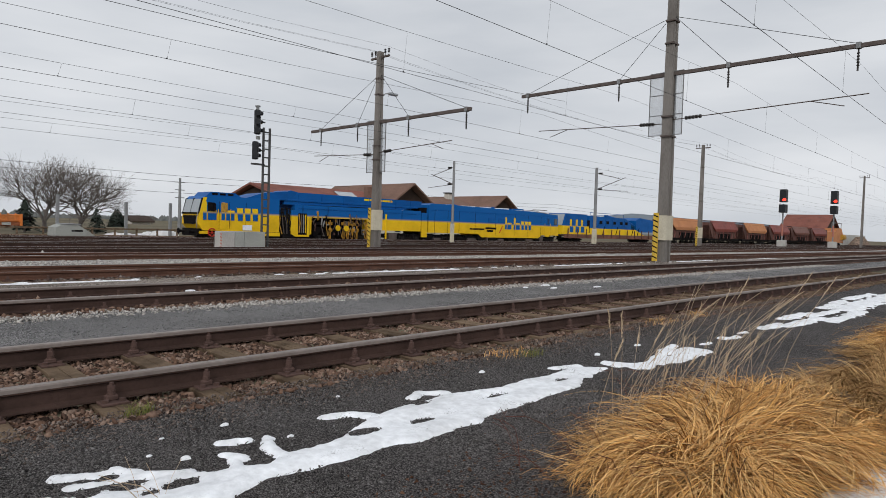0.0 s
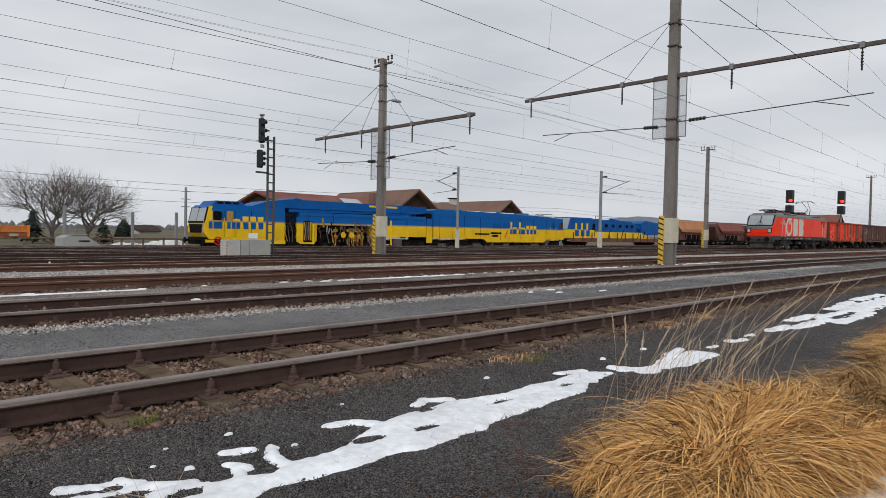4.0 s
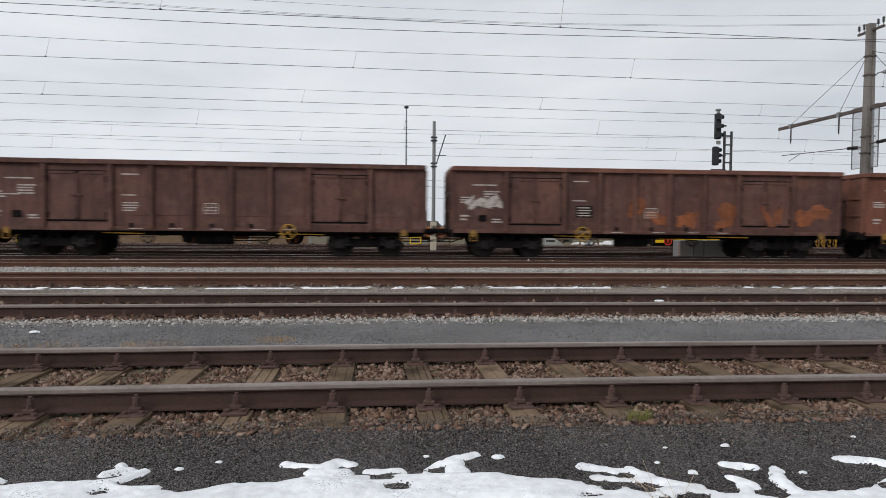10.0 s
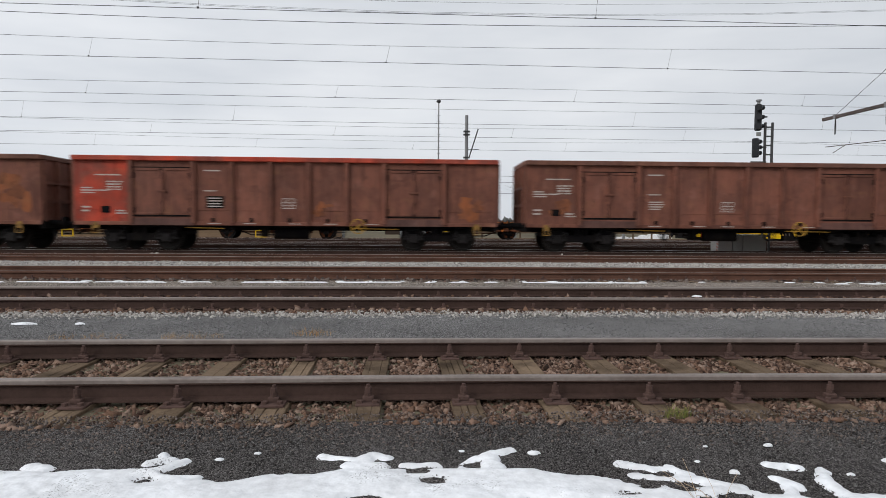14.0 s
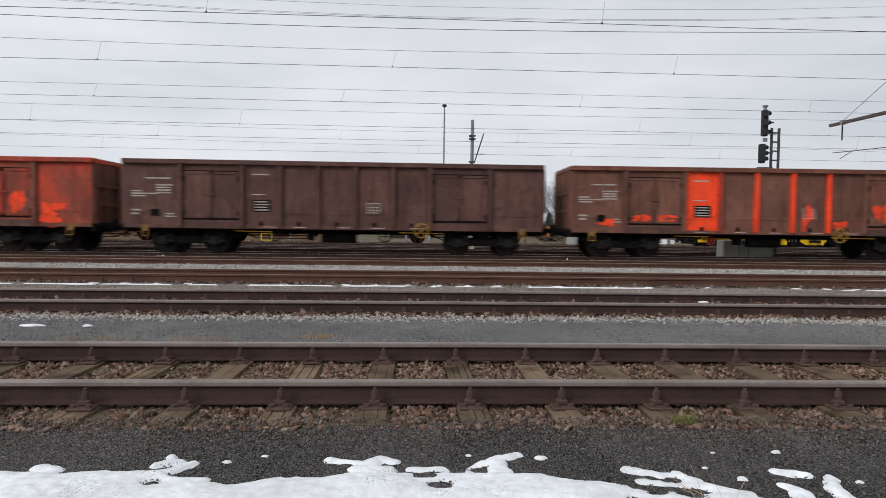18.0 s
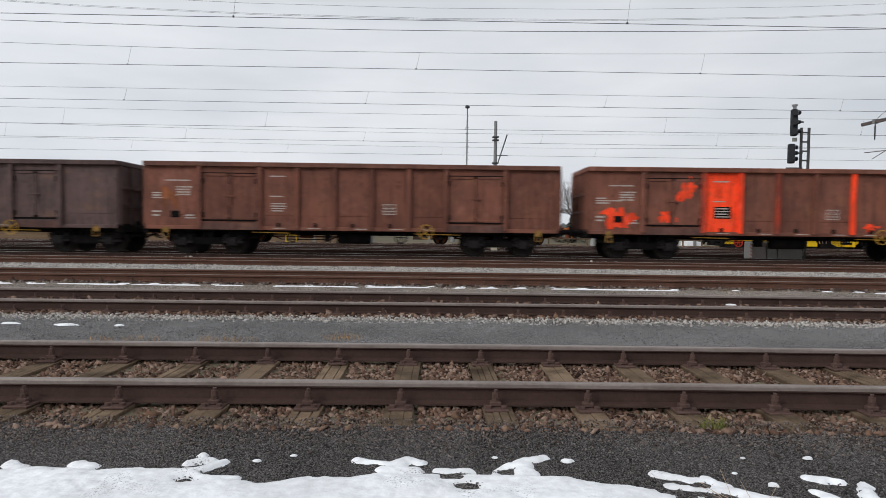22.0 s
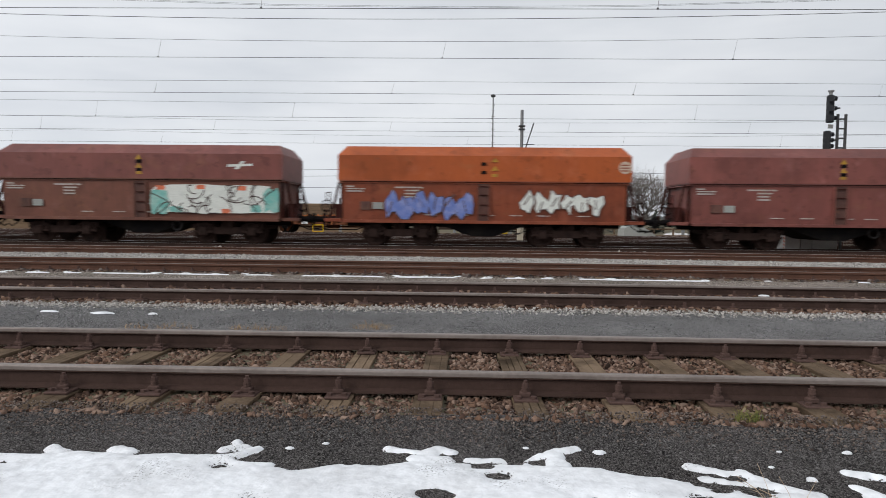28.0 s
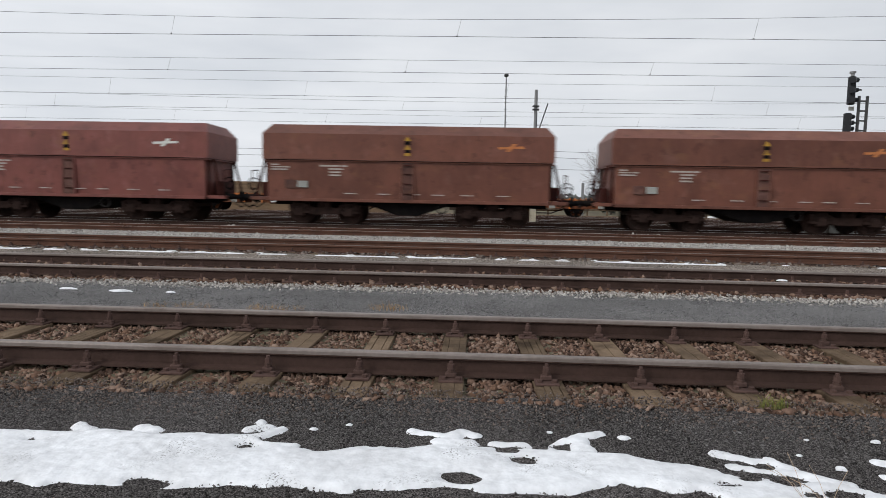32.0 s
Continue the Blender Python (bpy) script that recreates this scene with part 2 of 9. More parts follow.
def grit(name, cols, scale, big=0.6, bump=0.8):
    """Packed gravel: small grains of differing shade, crevice shade painted between them, and broad damp patches."""
    m = bpy.data.materials.new(name)
    m.use_nodes = True
    n, l = m.node_tree.nodes, m.node_tree.links
    b = n["Principled BSDF"]
    b.inputs["Roughness"].default_value, b.inputs["Specular IOR Level"].default_value = 0.95, 0.05
    co = n.new("ShaderNodeTexCoord")
    wob = n.new("ShaderNodeTexNoise")
    wob.inputs["Scale"].default_value = scale * 0.7
    mixv = n.new("ShaderNodeVectorMath")
    mixv.operation = "MULTIPLY_ADD"
    mixv.inputs[1].default_value = (0.6 / scale,) * 3
    l.new(co.outputs["Object"], wob.inputs["Vector"])
    l.new(wob.outputs["Color"], mixv.inputs[0])
    l.new(co.outputs["Object"], mixv.inputs[2])
    vo = n.new("ShaderNodeTexVoronoi")
    vo.inputs["Scale"].default_value = scale
    l.new(mixv.outputs[0], vo.inputs["Vector"])
    sep = n.new("ShaderNodeSeparateColor")
    l.new(vo.outputs["Color"], sep.inputs[0])
    ramp = n.new("ShaderNodeValToRGB")
    el = ramp.color_ramp.elements
    while len(el) < len(cols):
        el.new(0.5)
    for i, c in enumerate(cols):
        el[i].position, el[i].color = i / (len(cols) - 1), (*c, 1)
    l.new(sep.outputs[0], ramp.inputs[0])
    no = n.new("ShaderNodeTexNoise")
    no.inputs["Scale"].default_value, no.inputs["Detail"].default_value = big, 6
    l.new(co.outputs["Object"], no.inputs["Vector"])
    mr = n.new("ShaderNodeMapRange")
    mr.inputs["From Min"].default_value, mr.inputs["From Max"].default_value = 0.3, 0.7
    mr.inputs["To Min"].default_value, mr.inputs["To Max"].default_value = 0.72, 1.25
    l.new(no.outputs[0], mr.inputs["Value"])
    # colour darkens away from each grain's centre, imitating shade in the crevices
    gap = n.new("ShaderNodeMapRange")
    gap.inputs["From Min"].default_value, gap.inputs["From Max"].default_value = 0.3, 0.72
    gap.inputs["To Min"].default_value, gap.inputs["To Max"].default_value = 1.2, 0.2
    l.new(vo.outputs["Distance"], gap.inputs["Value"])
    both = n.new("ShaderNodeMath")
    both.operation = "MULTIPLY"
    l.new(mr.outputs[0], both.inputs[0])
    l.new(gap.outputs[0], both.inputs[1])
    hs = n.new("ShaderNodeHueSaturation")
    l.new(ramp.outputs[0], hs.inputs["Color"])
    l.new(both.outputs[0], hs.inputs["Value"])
    l.new(hs.outputs[0], b.inputs["Base Color"])
    inv = n.new("ShaderNodeMath")
    inv.operation = "SUBTRACT"
    inv.inputs[0].default_value = 1.0
    l.new(vo.outputs["Distance"], inv.inputs[1])
    bp = n.new("ShaderNodeBump")
    bp.inputs["Strength"].default_value, bp.inputs["Distance"].default_value = bump, 0.8 / scale
    l.new(inv.outputs[0], bp.inputs["Height"])
    l.new(bp.outputs[0], b.inputs["Normal"])
    return m


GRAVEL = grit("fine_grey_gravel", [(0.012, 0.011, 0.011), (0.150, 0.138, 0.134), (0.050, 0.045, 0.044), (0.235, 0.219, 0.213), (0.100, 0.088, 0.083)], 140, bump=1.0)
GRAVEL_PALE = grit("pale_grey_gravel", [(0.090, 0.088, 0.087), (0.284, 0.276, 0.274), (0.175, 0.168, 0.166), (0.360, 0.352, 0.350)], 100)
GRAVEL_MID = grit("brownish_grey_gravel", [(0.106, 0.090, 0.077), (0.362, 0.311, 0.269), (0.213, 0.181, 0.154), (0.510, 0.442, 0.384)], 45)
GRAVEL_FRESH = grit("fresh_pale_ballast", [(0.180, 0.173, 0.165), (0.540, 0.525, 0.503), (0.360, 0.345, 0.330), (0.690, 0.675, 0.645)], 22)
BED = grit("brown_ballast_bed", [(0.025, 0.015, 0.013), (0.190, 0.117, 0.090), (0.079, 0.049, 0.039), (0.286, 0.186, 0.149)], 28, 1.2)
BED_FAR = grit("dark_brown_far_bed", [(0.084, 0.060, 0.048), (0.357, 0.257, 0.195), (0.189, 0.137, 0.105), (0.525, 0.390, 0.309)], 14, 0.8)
SNOW = paint("melting_snow", (0.76, 0.775, 0.8), 0.65, dirt=(0.6, 0.605, 0.62), amount=0.7, big=2.6, fine=18, bump=0.35, bump_scale=35)


def speckle(m, grain, broad, color):
    """Grit strewn over a surface in loose drifts."""
    n, l = m.node_tree.nodes, m.node_tree.links
    b = n["Principled BSDF"]
    co, mul, mix = n.new("ShaderNodeTexCoord"), n.new("ShaderNodeMath"), n.new("ShaderNodeMix")
    mul.operation, mix.data_type = "MULTIPLY", "RGBA"
    for k, (scale, lo, hi) in enumerate(((grain, 0.56, 0.64), (broad, 0.54, 0.7))):
        t, rp = n.new("ShaderNodeTexNoise"), n.new("ShaderNodeMapRange")
        t.inputs["Scale"].default_value, t.inputs["Detail"].default_value = scale, 3
        rp.inputs["From Min"].default_value, rp.inputs["From Max"].default_value = lo, hi
        l.new(co.outputs["Object"], t.inputs["Vector"])
        l.new(t.outputs[0], rp.inputs["Value"])
        l.new(rp.outputs[0], mul.inputs[k])
    mix.inputs[7].default_value = (*color, 1)
    l.new(b.inputs["Base Color"].links[0].from_socket, mix.inputs[6])
    l.new(mul.outputs[0], mix.inputs[0])
    l.new(mix.outputs[2], b.inputs["Base Color"])


speckle(SNOW, 90, 3.2, (0.16, 0.155, 0.15))
RAIL = paint("rusty_rail_steel", (0.056, 0.034, 0.028), 0.75, metal=0.0, spec=0.1, dirt=(0.026, 0.017, 0.014), amount=0.6, big=3, fine=30, bump=0.25)
RAIL_TOP = paint("dull_rail_head", (0.215, 0.182, 0.165), 0.5, metal=0.15, dirt=(0.1, 0.075, 0.065), amount=0.6, big=2, fine=25, bump=0.1)
RAIL_RUST = paint("orange_brown_rail_rust", (0.105, 0.054, 0.038), 0.8, spec=0.1, dirt=(0.05, 0.028, 0.021), amount=0.6, big=2, fine=30, bump=0.2)
RAIL_SHINY = paint("polished_rail_head", (0.6, 0.59, 0.575), 0.35, metal=0.7, dirt=(0.25, 0.22, 0.2), amount=0.5, big=2, fine=25, bump=0.05)
WOOD_OLD = paint("weathered_sleeper_wood", (0.165, 0.118, 0.08), 0.9, spec=0.05, dirt=(0.042, 0.029, 0.02), amount=0.85, big=4, fine=40, bump=0.7, bump_scale=40, rand=0.25)
CONCRETE = paint("weathered_mast_concrete", (0.195, 0.18, 0.166), 0.9, dirt=(0.1, 0.09, 0.082), amount=0.7, big=1.2, fine=20, bump=0.3, streak=3)
CONCRETE_PALE = paint("pale_concrete", (0.40, 0.39, 0.37), 0.9, dirt=(0.25, 0.24, 0.23), amount=0.5, big=1.0, fine=25, bump=0.2)
STEEL_GREY = paint("galvanised_steel", (0.22, 0.225, 0.23), 0.6, metal=0.15, dirt=(0.13, 0.13, 0.13), amount=0.4, big=1.5)
IRON_BROWN = paint("brown_arm_steel", (0.11, 0.09, 0.083), 0.75, metal=0.1, dirt=(0.06, 0.045, 0.04), amount=0.6, big=3)
WIRE = paint("dark_copper_wire", (0.055, 0.055, 0.058), 0.6, metal=0.2, bump=0)
# underframe grime; also painted on strips that stand in for shade in gaps
BLACK = paint("black_grime_and_gap_shade", (0.006, 0.0055, 0.006), 0.85, spec=0.06, dirt=(0.017, 0.014, 0.012), amount=0.7, big=3, fine=20, bump=0.3)
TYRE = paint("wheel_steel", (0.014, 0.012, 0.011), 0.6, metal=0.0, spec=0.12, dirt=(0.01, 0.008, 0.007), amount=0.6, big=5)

# ---- ground: one sheet to the horizon, finer near the tracks ----
TRACKS = {"a": 5.23, "b": 9.9, "c": 14.5, "d": 19.9, "e": 23.75, "f": 28.6, "g": 32.0, "h": 36.8}
RAIL_Z = 0.13


def bend(x):
    """How far the tracks have swung towards the path at this length."""
    return 0.0 if x <= 0 else 0.028 * x * x / (x + 2) + 0.00002 * x * x


def heading(x):
    return -math.degrees(math.atan((bend(x + 0.5) - bend(x - 0.5))))


def sheet(name, xs, ys, height, material, label, category, kind="structure"):
    nx, ny = len(xs), len(ys)
    v = [(x, y, height(x, y)) for y in ys for x in xs]
    fs = [(j * nx + i, j * nx + i + 1, (j + 1) * nx + i + 1, (j + 1) * nx + i) for j in range(ny - 1) for i in range(nx - 1)]
    g = G()
    g.add(v, fs)
    g.smooth = True
    return solid(name, g, material, label, category, "", kind)


def lay(x, y):
    """The lie of the land: level at the tracks, falling a little behind them, rolling far away."""
    z = -0.07
    z += 0.012 * noise.noise(Vector((x * 0.8, y * 0.8, 0)))
    if y > 39:
        z -= min(0.5, (y - 39) * 0.15)
    if y > 90:
        z += min(0.6, (y - 90) * 0.004) + 0.5 * noise.noise(Vector((x * 0.008, y * 0.008, 3)))
    return z


def steps(lo, hi, near_lo, near_hi, fine, ratio=1.35):
    a = [near_lo + fine * i for i in range(int((near_hi - near_lo) / fine) + 1)]
    d, p = fine, a[0]
    while p > lo:
        d *= ratio
        p -= d
        a.insert(0, p)
    d, p = fine, a[-1]
    while p < hi:
        d *= ratio
        p += d
        a.append(p)
    return a


FIELD = paint("winter_field_soil", (0.14, 0.122, 0.085), 0.95, spec=0.05, dirt=(0.085, 0.072, 0.05), amount=0.8, big=0.05, fine=1.5, bump=0.3, bump_scale=3)
ground = sheet("ground", steps(-2500, 3000, -20, 60, 2.0), steps(-1500, 3500, -6, 50, 2.0), lay, FIELD, "brown winter earth and fields reaching to the horizon", "ground")


def strip(name, y0, y1, z0, material, label, x0=-60, x1=170, bumpy=0.012, fine=0.25, edge=0.12):
    """A long bed of gravel with ragged, sloping edges."""
    xs = steps(x0, x1, -8, 16, fine, 1.2)
    rows = [y0 - edge, y0] + [y0 + (y1 - y0) * i / 5 for i in range(1, 5)] + [y1, y1 + edge]

    def h(x, y):
        if y < y0 or y > y1:
            return -0.09
        return z0 + bumpy * noise.noise(Vector((x * 2.1, y * 2.1, z0 * 9))) + 0.5 * bumpy * noise.noise(Vector((x * 7, y * 7, 1)))

    v, fs = [], []
    for y in rows:
        for x in xs:
            w = 0.10 * noise.noise(Vector((x * 1.3, y * 0.9, 7))) + 0.05 * noise.noise(Vector((x * 4.7, y, 2)))
            v.append((x, y + w - bend(x), h(x, y)))
    nx = len(xs)
    fs = [(j * nx + i, j * nx + i + 1, (j + 1) * nx + i + 1, (j + 1) * nx + i) for j in range(len(rows) - 1) for i in range(nx - 1)]
    g = G()
    g.add(v, fs)
    g.smooth = True
    return solid(name, g, material, label, "gravel", "", "structure")


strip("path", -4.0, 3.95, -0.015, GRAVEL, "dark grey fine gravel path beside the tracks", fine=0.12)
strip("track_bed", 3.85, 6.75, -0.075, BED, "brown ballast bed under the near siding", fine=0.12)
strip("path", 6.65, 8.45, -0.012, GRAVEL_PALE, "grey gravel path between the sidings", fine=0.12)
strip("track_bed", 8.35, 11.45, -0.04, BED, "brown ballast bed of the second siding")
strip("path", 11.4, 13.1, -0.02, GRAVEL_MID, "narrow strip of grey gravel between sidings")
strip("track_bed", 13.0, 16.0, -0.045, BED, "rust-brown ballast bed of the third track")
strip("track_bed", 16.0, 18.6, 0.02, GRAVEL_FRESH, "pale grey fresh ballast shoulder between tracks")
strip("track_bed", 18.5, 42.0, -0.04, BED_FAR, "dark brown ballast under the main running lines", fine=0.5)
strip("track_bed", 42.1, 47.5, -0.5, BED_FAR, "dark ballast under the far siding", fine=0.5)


# ---- tracks: rails, sleepers and fastenings ----
RAIL_PROF = [(-0.065, -0.157), (0.065, -0.157), (0.065, -0.146), (0.012, -0.128), (0.009, -0.05), (0.035, -0.04), (0.035, -0.008), (0.028, 0.0), (-0.028, 0.0), (-0.035, -0.008), (-0.035, -0.04), (-0.009, -0.05), (-0.012, -0.128), (-0.065, -0.146)]


def sleeper_mesh(seed):
    """An old hewn beam with cracked strips of uneven height and frayed ends."""
    g = G()
    r = random.Random(seed)
    g.box(-0.1, 0.1, -1.23, 1.23, -0.157 - 0.15, -0.172, 0.012)
    x = -0.104
    while x < 0.09:
        w = r.uniform(0.045, 0.12)
        x1 = min(0.106, x + w)
        if 0.106 - x1 < 0.02:
            x1 = 0.106
        g.box(x, x1 - r.choice((0.001, 0.002, 0.005)), -1.25 + r.uniform(-0.03, 0.05), 1.25 + r.uniform(-0.05, 0.03), -0.185, -0.16 + r.uniform(-0.006, 0.003), 0.004)
        x = x1
    return g.mesh("sleeper", WOOD_OLD)


def fastening_mesh(fine):
    """A base plate with clamps and tall bolts with nuts on both sides of the rail."""
    g = G()
    g.box(-0.085, 0.085, -0.2, 0.2, -0.165, -0.147, 0.004)
    for s in (-1, 1):
        if fine:
            g.box(-0.04, 0.04, s * 0.095 - 0.03, s * 0.095 + 0.03, -0.149, -0.11, 0.008)
            g.cyl((0, s * 0.095, -0.11), (0, s * 0.095, -0.097), 0.028, 8)
            g.cyl((0, s * 0.095, -0.097), (0, s * 0.095, -0.088), 0.023, 8)
            g.cyl((0, s * 0.095, -0.088), (0, s * 0.095, -0.08), 0.028, 8)
            g.cyl((0, s * 0.095, -0.08), (0, s * 0.095, -0.05), 0.025, 6)
            g.cyl((0, s * 0.095, -0.05), (0, s * 0.095, -0.03), 0.014, 8)
            for k in (-0.052, 0.052):
                g.cyl((k, s * 0.155, -0.149), (k, s * 0.155, -0.128), 0.022, 6)
        else:
            g.box(-0.035, 0.035, s * 0.085 - 0.03, s * 0.085 + 0.03, -0.149, -0.122)
            g.cyl((0, s * 0.09, -0.122), (0, s * 0.09, -0.075), 0.022, 6)
    return g.mesh("fastening", RAIL_BOLT)


RAIL_BOLT = paint("rusty_fastening_iron", (0.09, 0.056, 0.048), 0.8, spec=0.08, dirt=(0.05, 0.032, 0.028), amount=0.6, big=6, fine=40, bump=0.2)
SLEEPERS = [sleeper_mesh(k) for k in range(5)]
FASTENING, FASTENING_PLAIN = fastening_mesh(True), fastening_mesh(False)
rng = random.Random(4)


def rail_strip(y, x0, x1, z):
    """A rail, straight and then gently curved."""
    return run_of([(a, b) for a, b in RAIL_PROF], y, x0, x1, z)


def run_of(prof, y, x0, x1, z):
    xs = [x0, -12, 0] + [2 * 1.14 ** k for k in range(36) if 2 * 1.14 ** k < x1 - 2] + [x1]
    return G().rings([[(x, y + a - bend(x), z + b) for a, b in prof] for x in xs])


def track(key, y, z, head, label, sleepers=None, x0=-70, x1=230):
    t = thing("track", at(0, 0, 0), label, "railway track", "parallel tracks of the yard", "structure")
    half = 0.715 if key == "a" else 0.75
    for s in (-half, half):
        part("rail", rail_strip(y + s, x0, x1, z), RAIL_RUST if key in "cd" else RAIL, t)
        part("running_surface", run_of([(-0.037, -0.03), (0.037, -0.03), (0.037, -0.006), (0.03, 0.003), (-0.03, 0.003), (-0.037, -0.006)] if key in "ab" else [(-0.026, 0.0005), (0.026, 0.0005), (0.026, 0.003), (-0.026, 0.003)], y + s, x0, x1, z), head, t)
    if sleepers:
        a, b, first, gap = sleepers
        k = 0
        x = first
        while x < b:
            if x >= a:
                jx = rng.uniform(-0.012, 0.012)
                part("sleeper", rng.choice(SLEEPERS), None, t, "", pose(x + jx, y - bend(x) + rng.uniform(-0.04, 0.04), z + rng.uniform(-0.006, 0.004), 0, 0, heading(x) + rng.uniform(-1.2, 1.2)))
                for s in (-half, half):
                    part("fastening", FASTENING if key == "a" else FASTENING_PLAIN, None, t, "", pose(x + jx, y - bend(x) + s, z, 0, 0, heading(x)))
            x += gap
    return t


SPACING = 0.6696
track("a", TRACKS["a"], RAIL_Z, RAIL_TOP, "rusty siding track on weathered wooden sleepers", (-9, 30, 0.067 - 14 * SPACING, SPACING))
track("b", TRACKS["b"], RAIL_Z, RAIL_TOP, "rusty siding track with bolted wooden sleepers", (-14, 34, 0.2 - 20 * 0.66, 0.66))
track("c", TRACKS["c"], RAIL_Z, RAIL_TOP, "rust-brown track with snow on its sleeper ends", (-20, 42, 0.1 - 30 * 0.64, 0.64))
track("d", TRACKS["d"], RAIL_Z, RAIL_SHINY, "running line with worn shiny rail heads", (-22, 46, -22, 0.62))
track("e", TRACKS["e"], RAIL_Z, RAIL_SHINY, "main line with polished rails under the goods train")
for key in "fgh":
    track(key, TRACKS[key], RAIL_Z, RAIL_SHINY, "far running line with shiny rail heads")
FAR_Y, FAR_Z = 43.75, -0.33
WORK_Y, WORK_Z = 40.4, 0.05
track("work", WORK_Y, WORK_Z, RAIL_TOP, "far siding with parked flat wagons")
track("far", FAR_Y, FAR_Z, RAIL_TOP, "far siding on which the machine stands")

# ---- the goods train ----
TRAIN_Y = TRACKS["e"]
SPEED = 19.335


def tint(name, base, second, amount=0.8, cover=0.52, big=0.8, rough=0.75, least=0.82, spread=0.3, runs=1.0):
    """Old wagon paint: broad fading, dark vertical streaks, small rust spots and a pale bloom."""
    m = bpy.data.materials.new(name)
    m.use_nodes = True
    n, l = m.node_tree.nodes, m.node_tree.links
    b = n["Principled BSDF"]
    b.inputs["Specular IOR Level"].default_value = 0.25
    co = n.new("ShaderNodeTexCoord")
    info = n.new("ShaderNodeObjectInfo")
    off = n.new("ShaderNodeVectorMath")
    off.operation = "MULTIPLY_ADD"
    l.new(info.outputs["Random"], off.inputs[0])
    off.inputs[1].default_value = (37.0, 23.0, 11.0)
    l.new(co.outputs["Object"], off.inputs[2])

    def tex(scale, detail, stretch=(1, 1, 1)):
        mp = n.new("ShaderNodeMapping")
        mp.inputs["Scale"].default_value = stretch
        l.new(off.outputs[0], mp.inputs["Vector"])
        t = n.new("ShaderNodeTexNoise")
        t.inputs["Scale"].default_value, t.inputs["Detail"].default_value = scale, detail
        t.inputs["Roughness"].default_value = 0.62
        l.new(mp.outputs[0], t.inputs["Vector"])
        return t

    def over(a, fac_tex, lo, hi, color, top):
        rp = n.new("ShaderNodeMapRange")
        rp.inputs["From Min"].default_value, rp.inputs["From Max"].default_value = lo, hi
        rp.inputs["To Min"].default_value, rp.inputs["To Max"].default_value = 0.0, top
        l.new(fac_tex.outputs[0], rp.inputs["Value"])
        mx = n.new("ShaderNodeMix")
        mx.data_type = "RGBA"
        mx.inputs[7].default_value = (*color, 1)
        if isinstance(a, tuple):
            mx.inputs[6].default_value = (*a, 1)
        else:
            l.new(a, mx.inputs[6])
        l.new(rp.outputs[0], mx.inputs[0])
        return mx.outputs[2]

    pale = tuple(min(1.0, c * 1.15 + 0.045) for c in base)
    dark = tuple(c * 0.3 for c in base)
    c = over(base, tex(big, 7), cover - 0.12, cover + 0.1, second, amount)
    c = over(c, tex(1.7, 6), 0.55, 0.72, pale, 0.45)
    c = over(c, tex(1.15, 7, (1, 1, 1.6)), 0.57, 0.7, tuple(0.5 * k + 0.5 * q for k, q in zip(base, (0.24, 0.12, 0.055))), 0.55)
    c = over(c, tex(3.0, 5, (2.6, 2.6, 0.22)), 0.49, 0.7, dark, 0.68 * runs)
    c = over(c, tex(0.55, 4), 0.52, 0.66, tuple(k * 0.45 for k in base), 0.5)
    c = over(c, tex(6.0, 6), 0.62, 0.7, (0.16, 0.06, 0.03), 0.6)
    c = over(c, tex(9.0, 7, (1.6, 1.6, 0.35)), 0.56, 0.68, dark, 0.6 * runs)
    c = over(c, tex(2.4, 8), 0.58, 0.63, tuple(k * 0.5 for k in base), 0.6)
    hs = n.new("ShaderNodeHueSaturation")
    l.new(c, hs.inputs["Color"])
    vr = n.new("ShaderNodeMath")
    vr.operation = "MULTIPLY_ADD"
    l.new(info.outputs["Random"], vr.inputs[0])
    vr.inputs[1].default_value, vr.inputs[2].default_value = spread, least
    l.new(vr.outputs[0], hs.inputs["Value"])
    l.new(hs.outputs[0], b.inputs["Base Color"])
    b.inputs["Roughness"].default_value = rough
    bp = n.new("ShaderNodeBump")
    bp.inputs["Strength"].default_value, bp.inputs["Distance"].default_value = 0.25, 0.02
    l.new(tex(5.0, 5).outputs[0], bp.inputs["Height"])
    l.new(bp.outputs[0], b.inputs["Normal"])
    return m


BROWN = tint("faded_brown_wagon_paint", (0.185, 0.08, 0.055), (0.105, 0.05, 0.039))
BROWN_DARK = tint("dark_brown_wagon_paint", (0.125, 0.059, 0.047), (0.072, 0.039, 0.033))
BROWN_WARM = tint("rust_brown_wagon_paint", (0.2, 0.076, 0.05), (0.12, 0.05, 0.036))
GREY_BROWN = tint("sooty_grey_wagon_paint", (0.11, 0.069, 0.064), (0.066, 0.045, 0.043))
REDDISH = tint("worn_red_wagon_paint", (0.5, 0.056, 0.025), (0.16, 0.05, 0.036), 0.9, 0.46, least=0.75, spread=0.5)
RED_FRESH = tint("bright_red_wagon_paint", (0.82, 0.058, 0.014), (0.5, 0.05, 0.02), 0.6, 0.54, least=1.05, spread=0.3)
RUST = tint("orange_rust_patch", (0.24, 0.078, 0.03), (0.1, 0.042, 0.028), 0.8, least=0.85, spread=0.45)
FALS = tint("oxide_red_hopper_paint", (0.225, 0.051, 0.038), (0.168, 0.042, 0.033), 0.7, 0.5, least=0.85, spread=0.25, runs=0.3, rough=0.5)
FALS_PALE = tint("faded_pink_hopper_paint", (0.21, 0.07, 0.058), (0.155, 0.054, 0.046), 0.7, 0.5, least=0.85, spread=0.25, runs=0.3, rough=0.5)
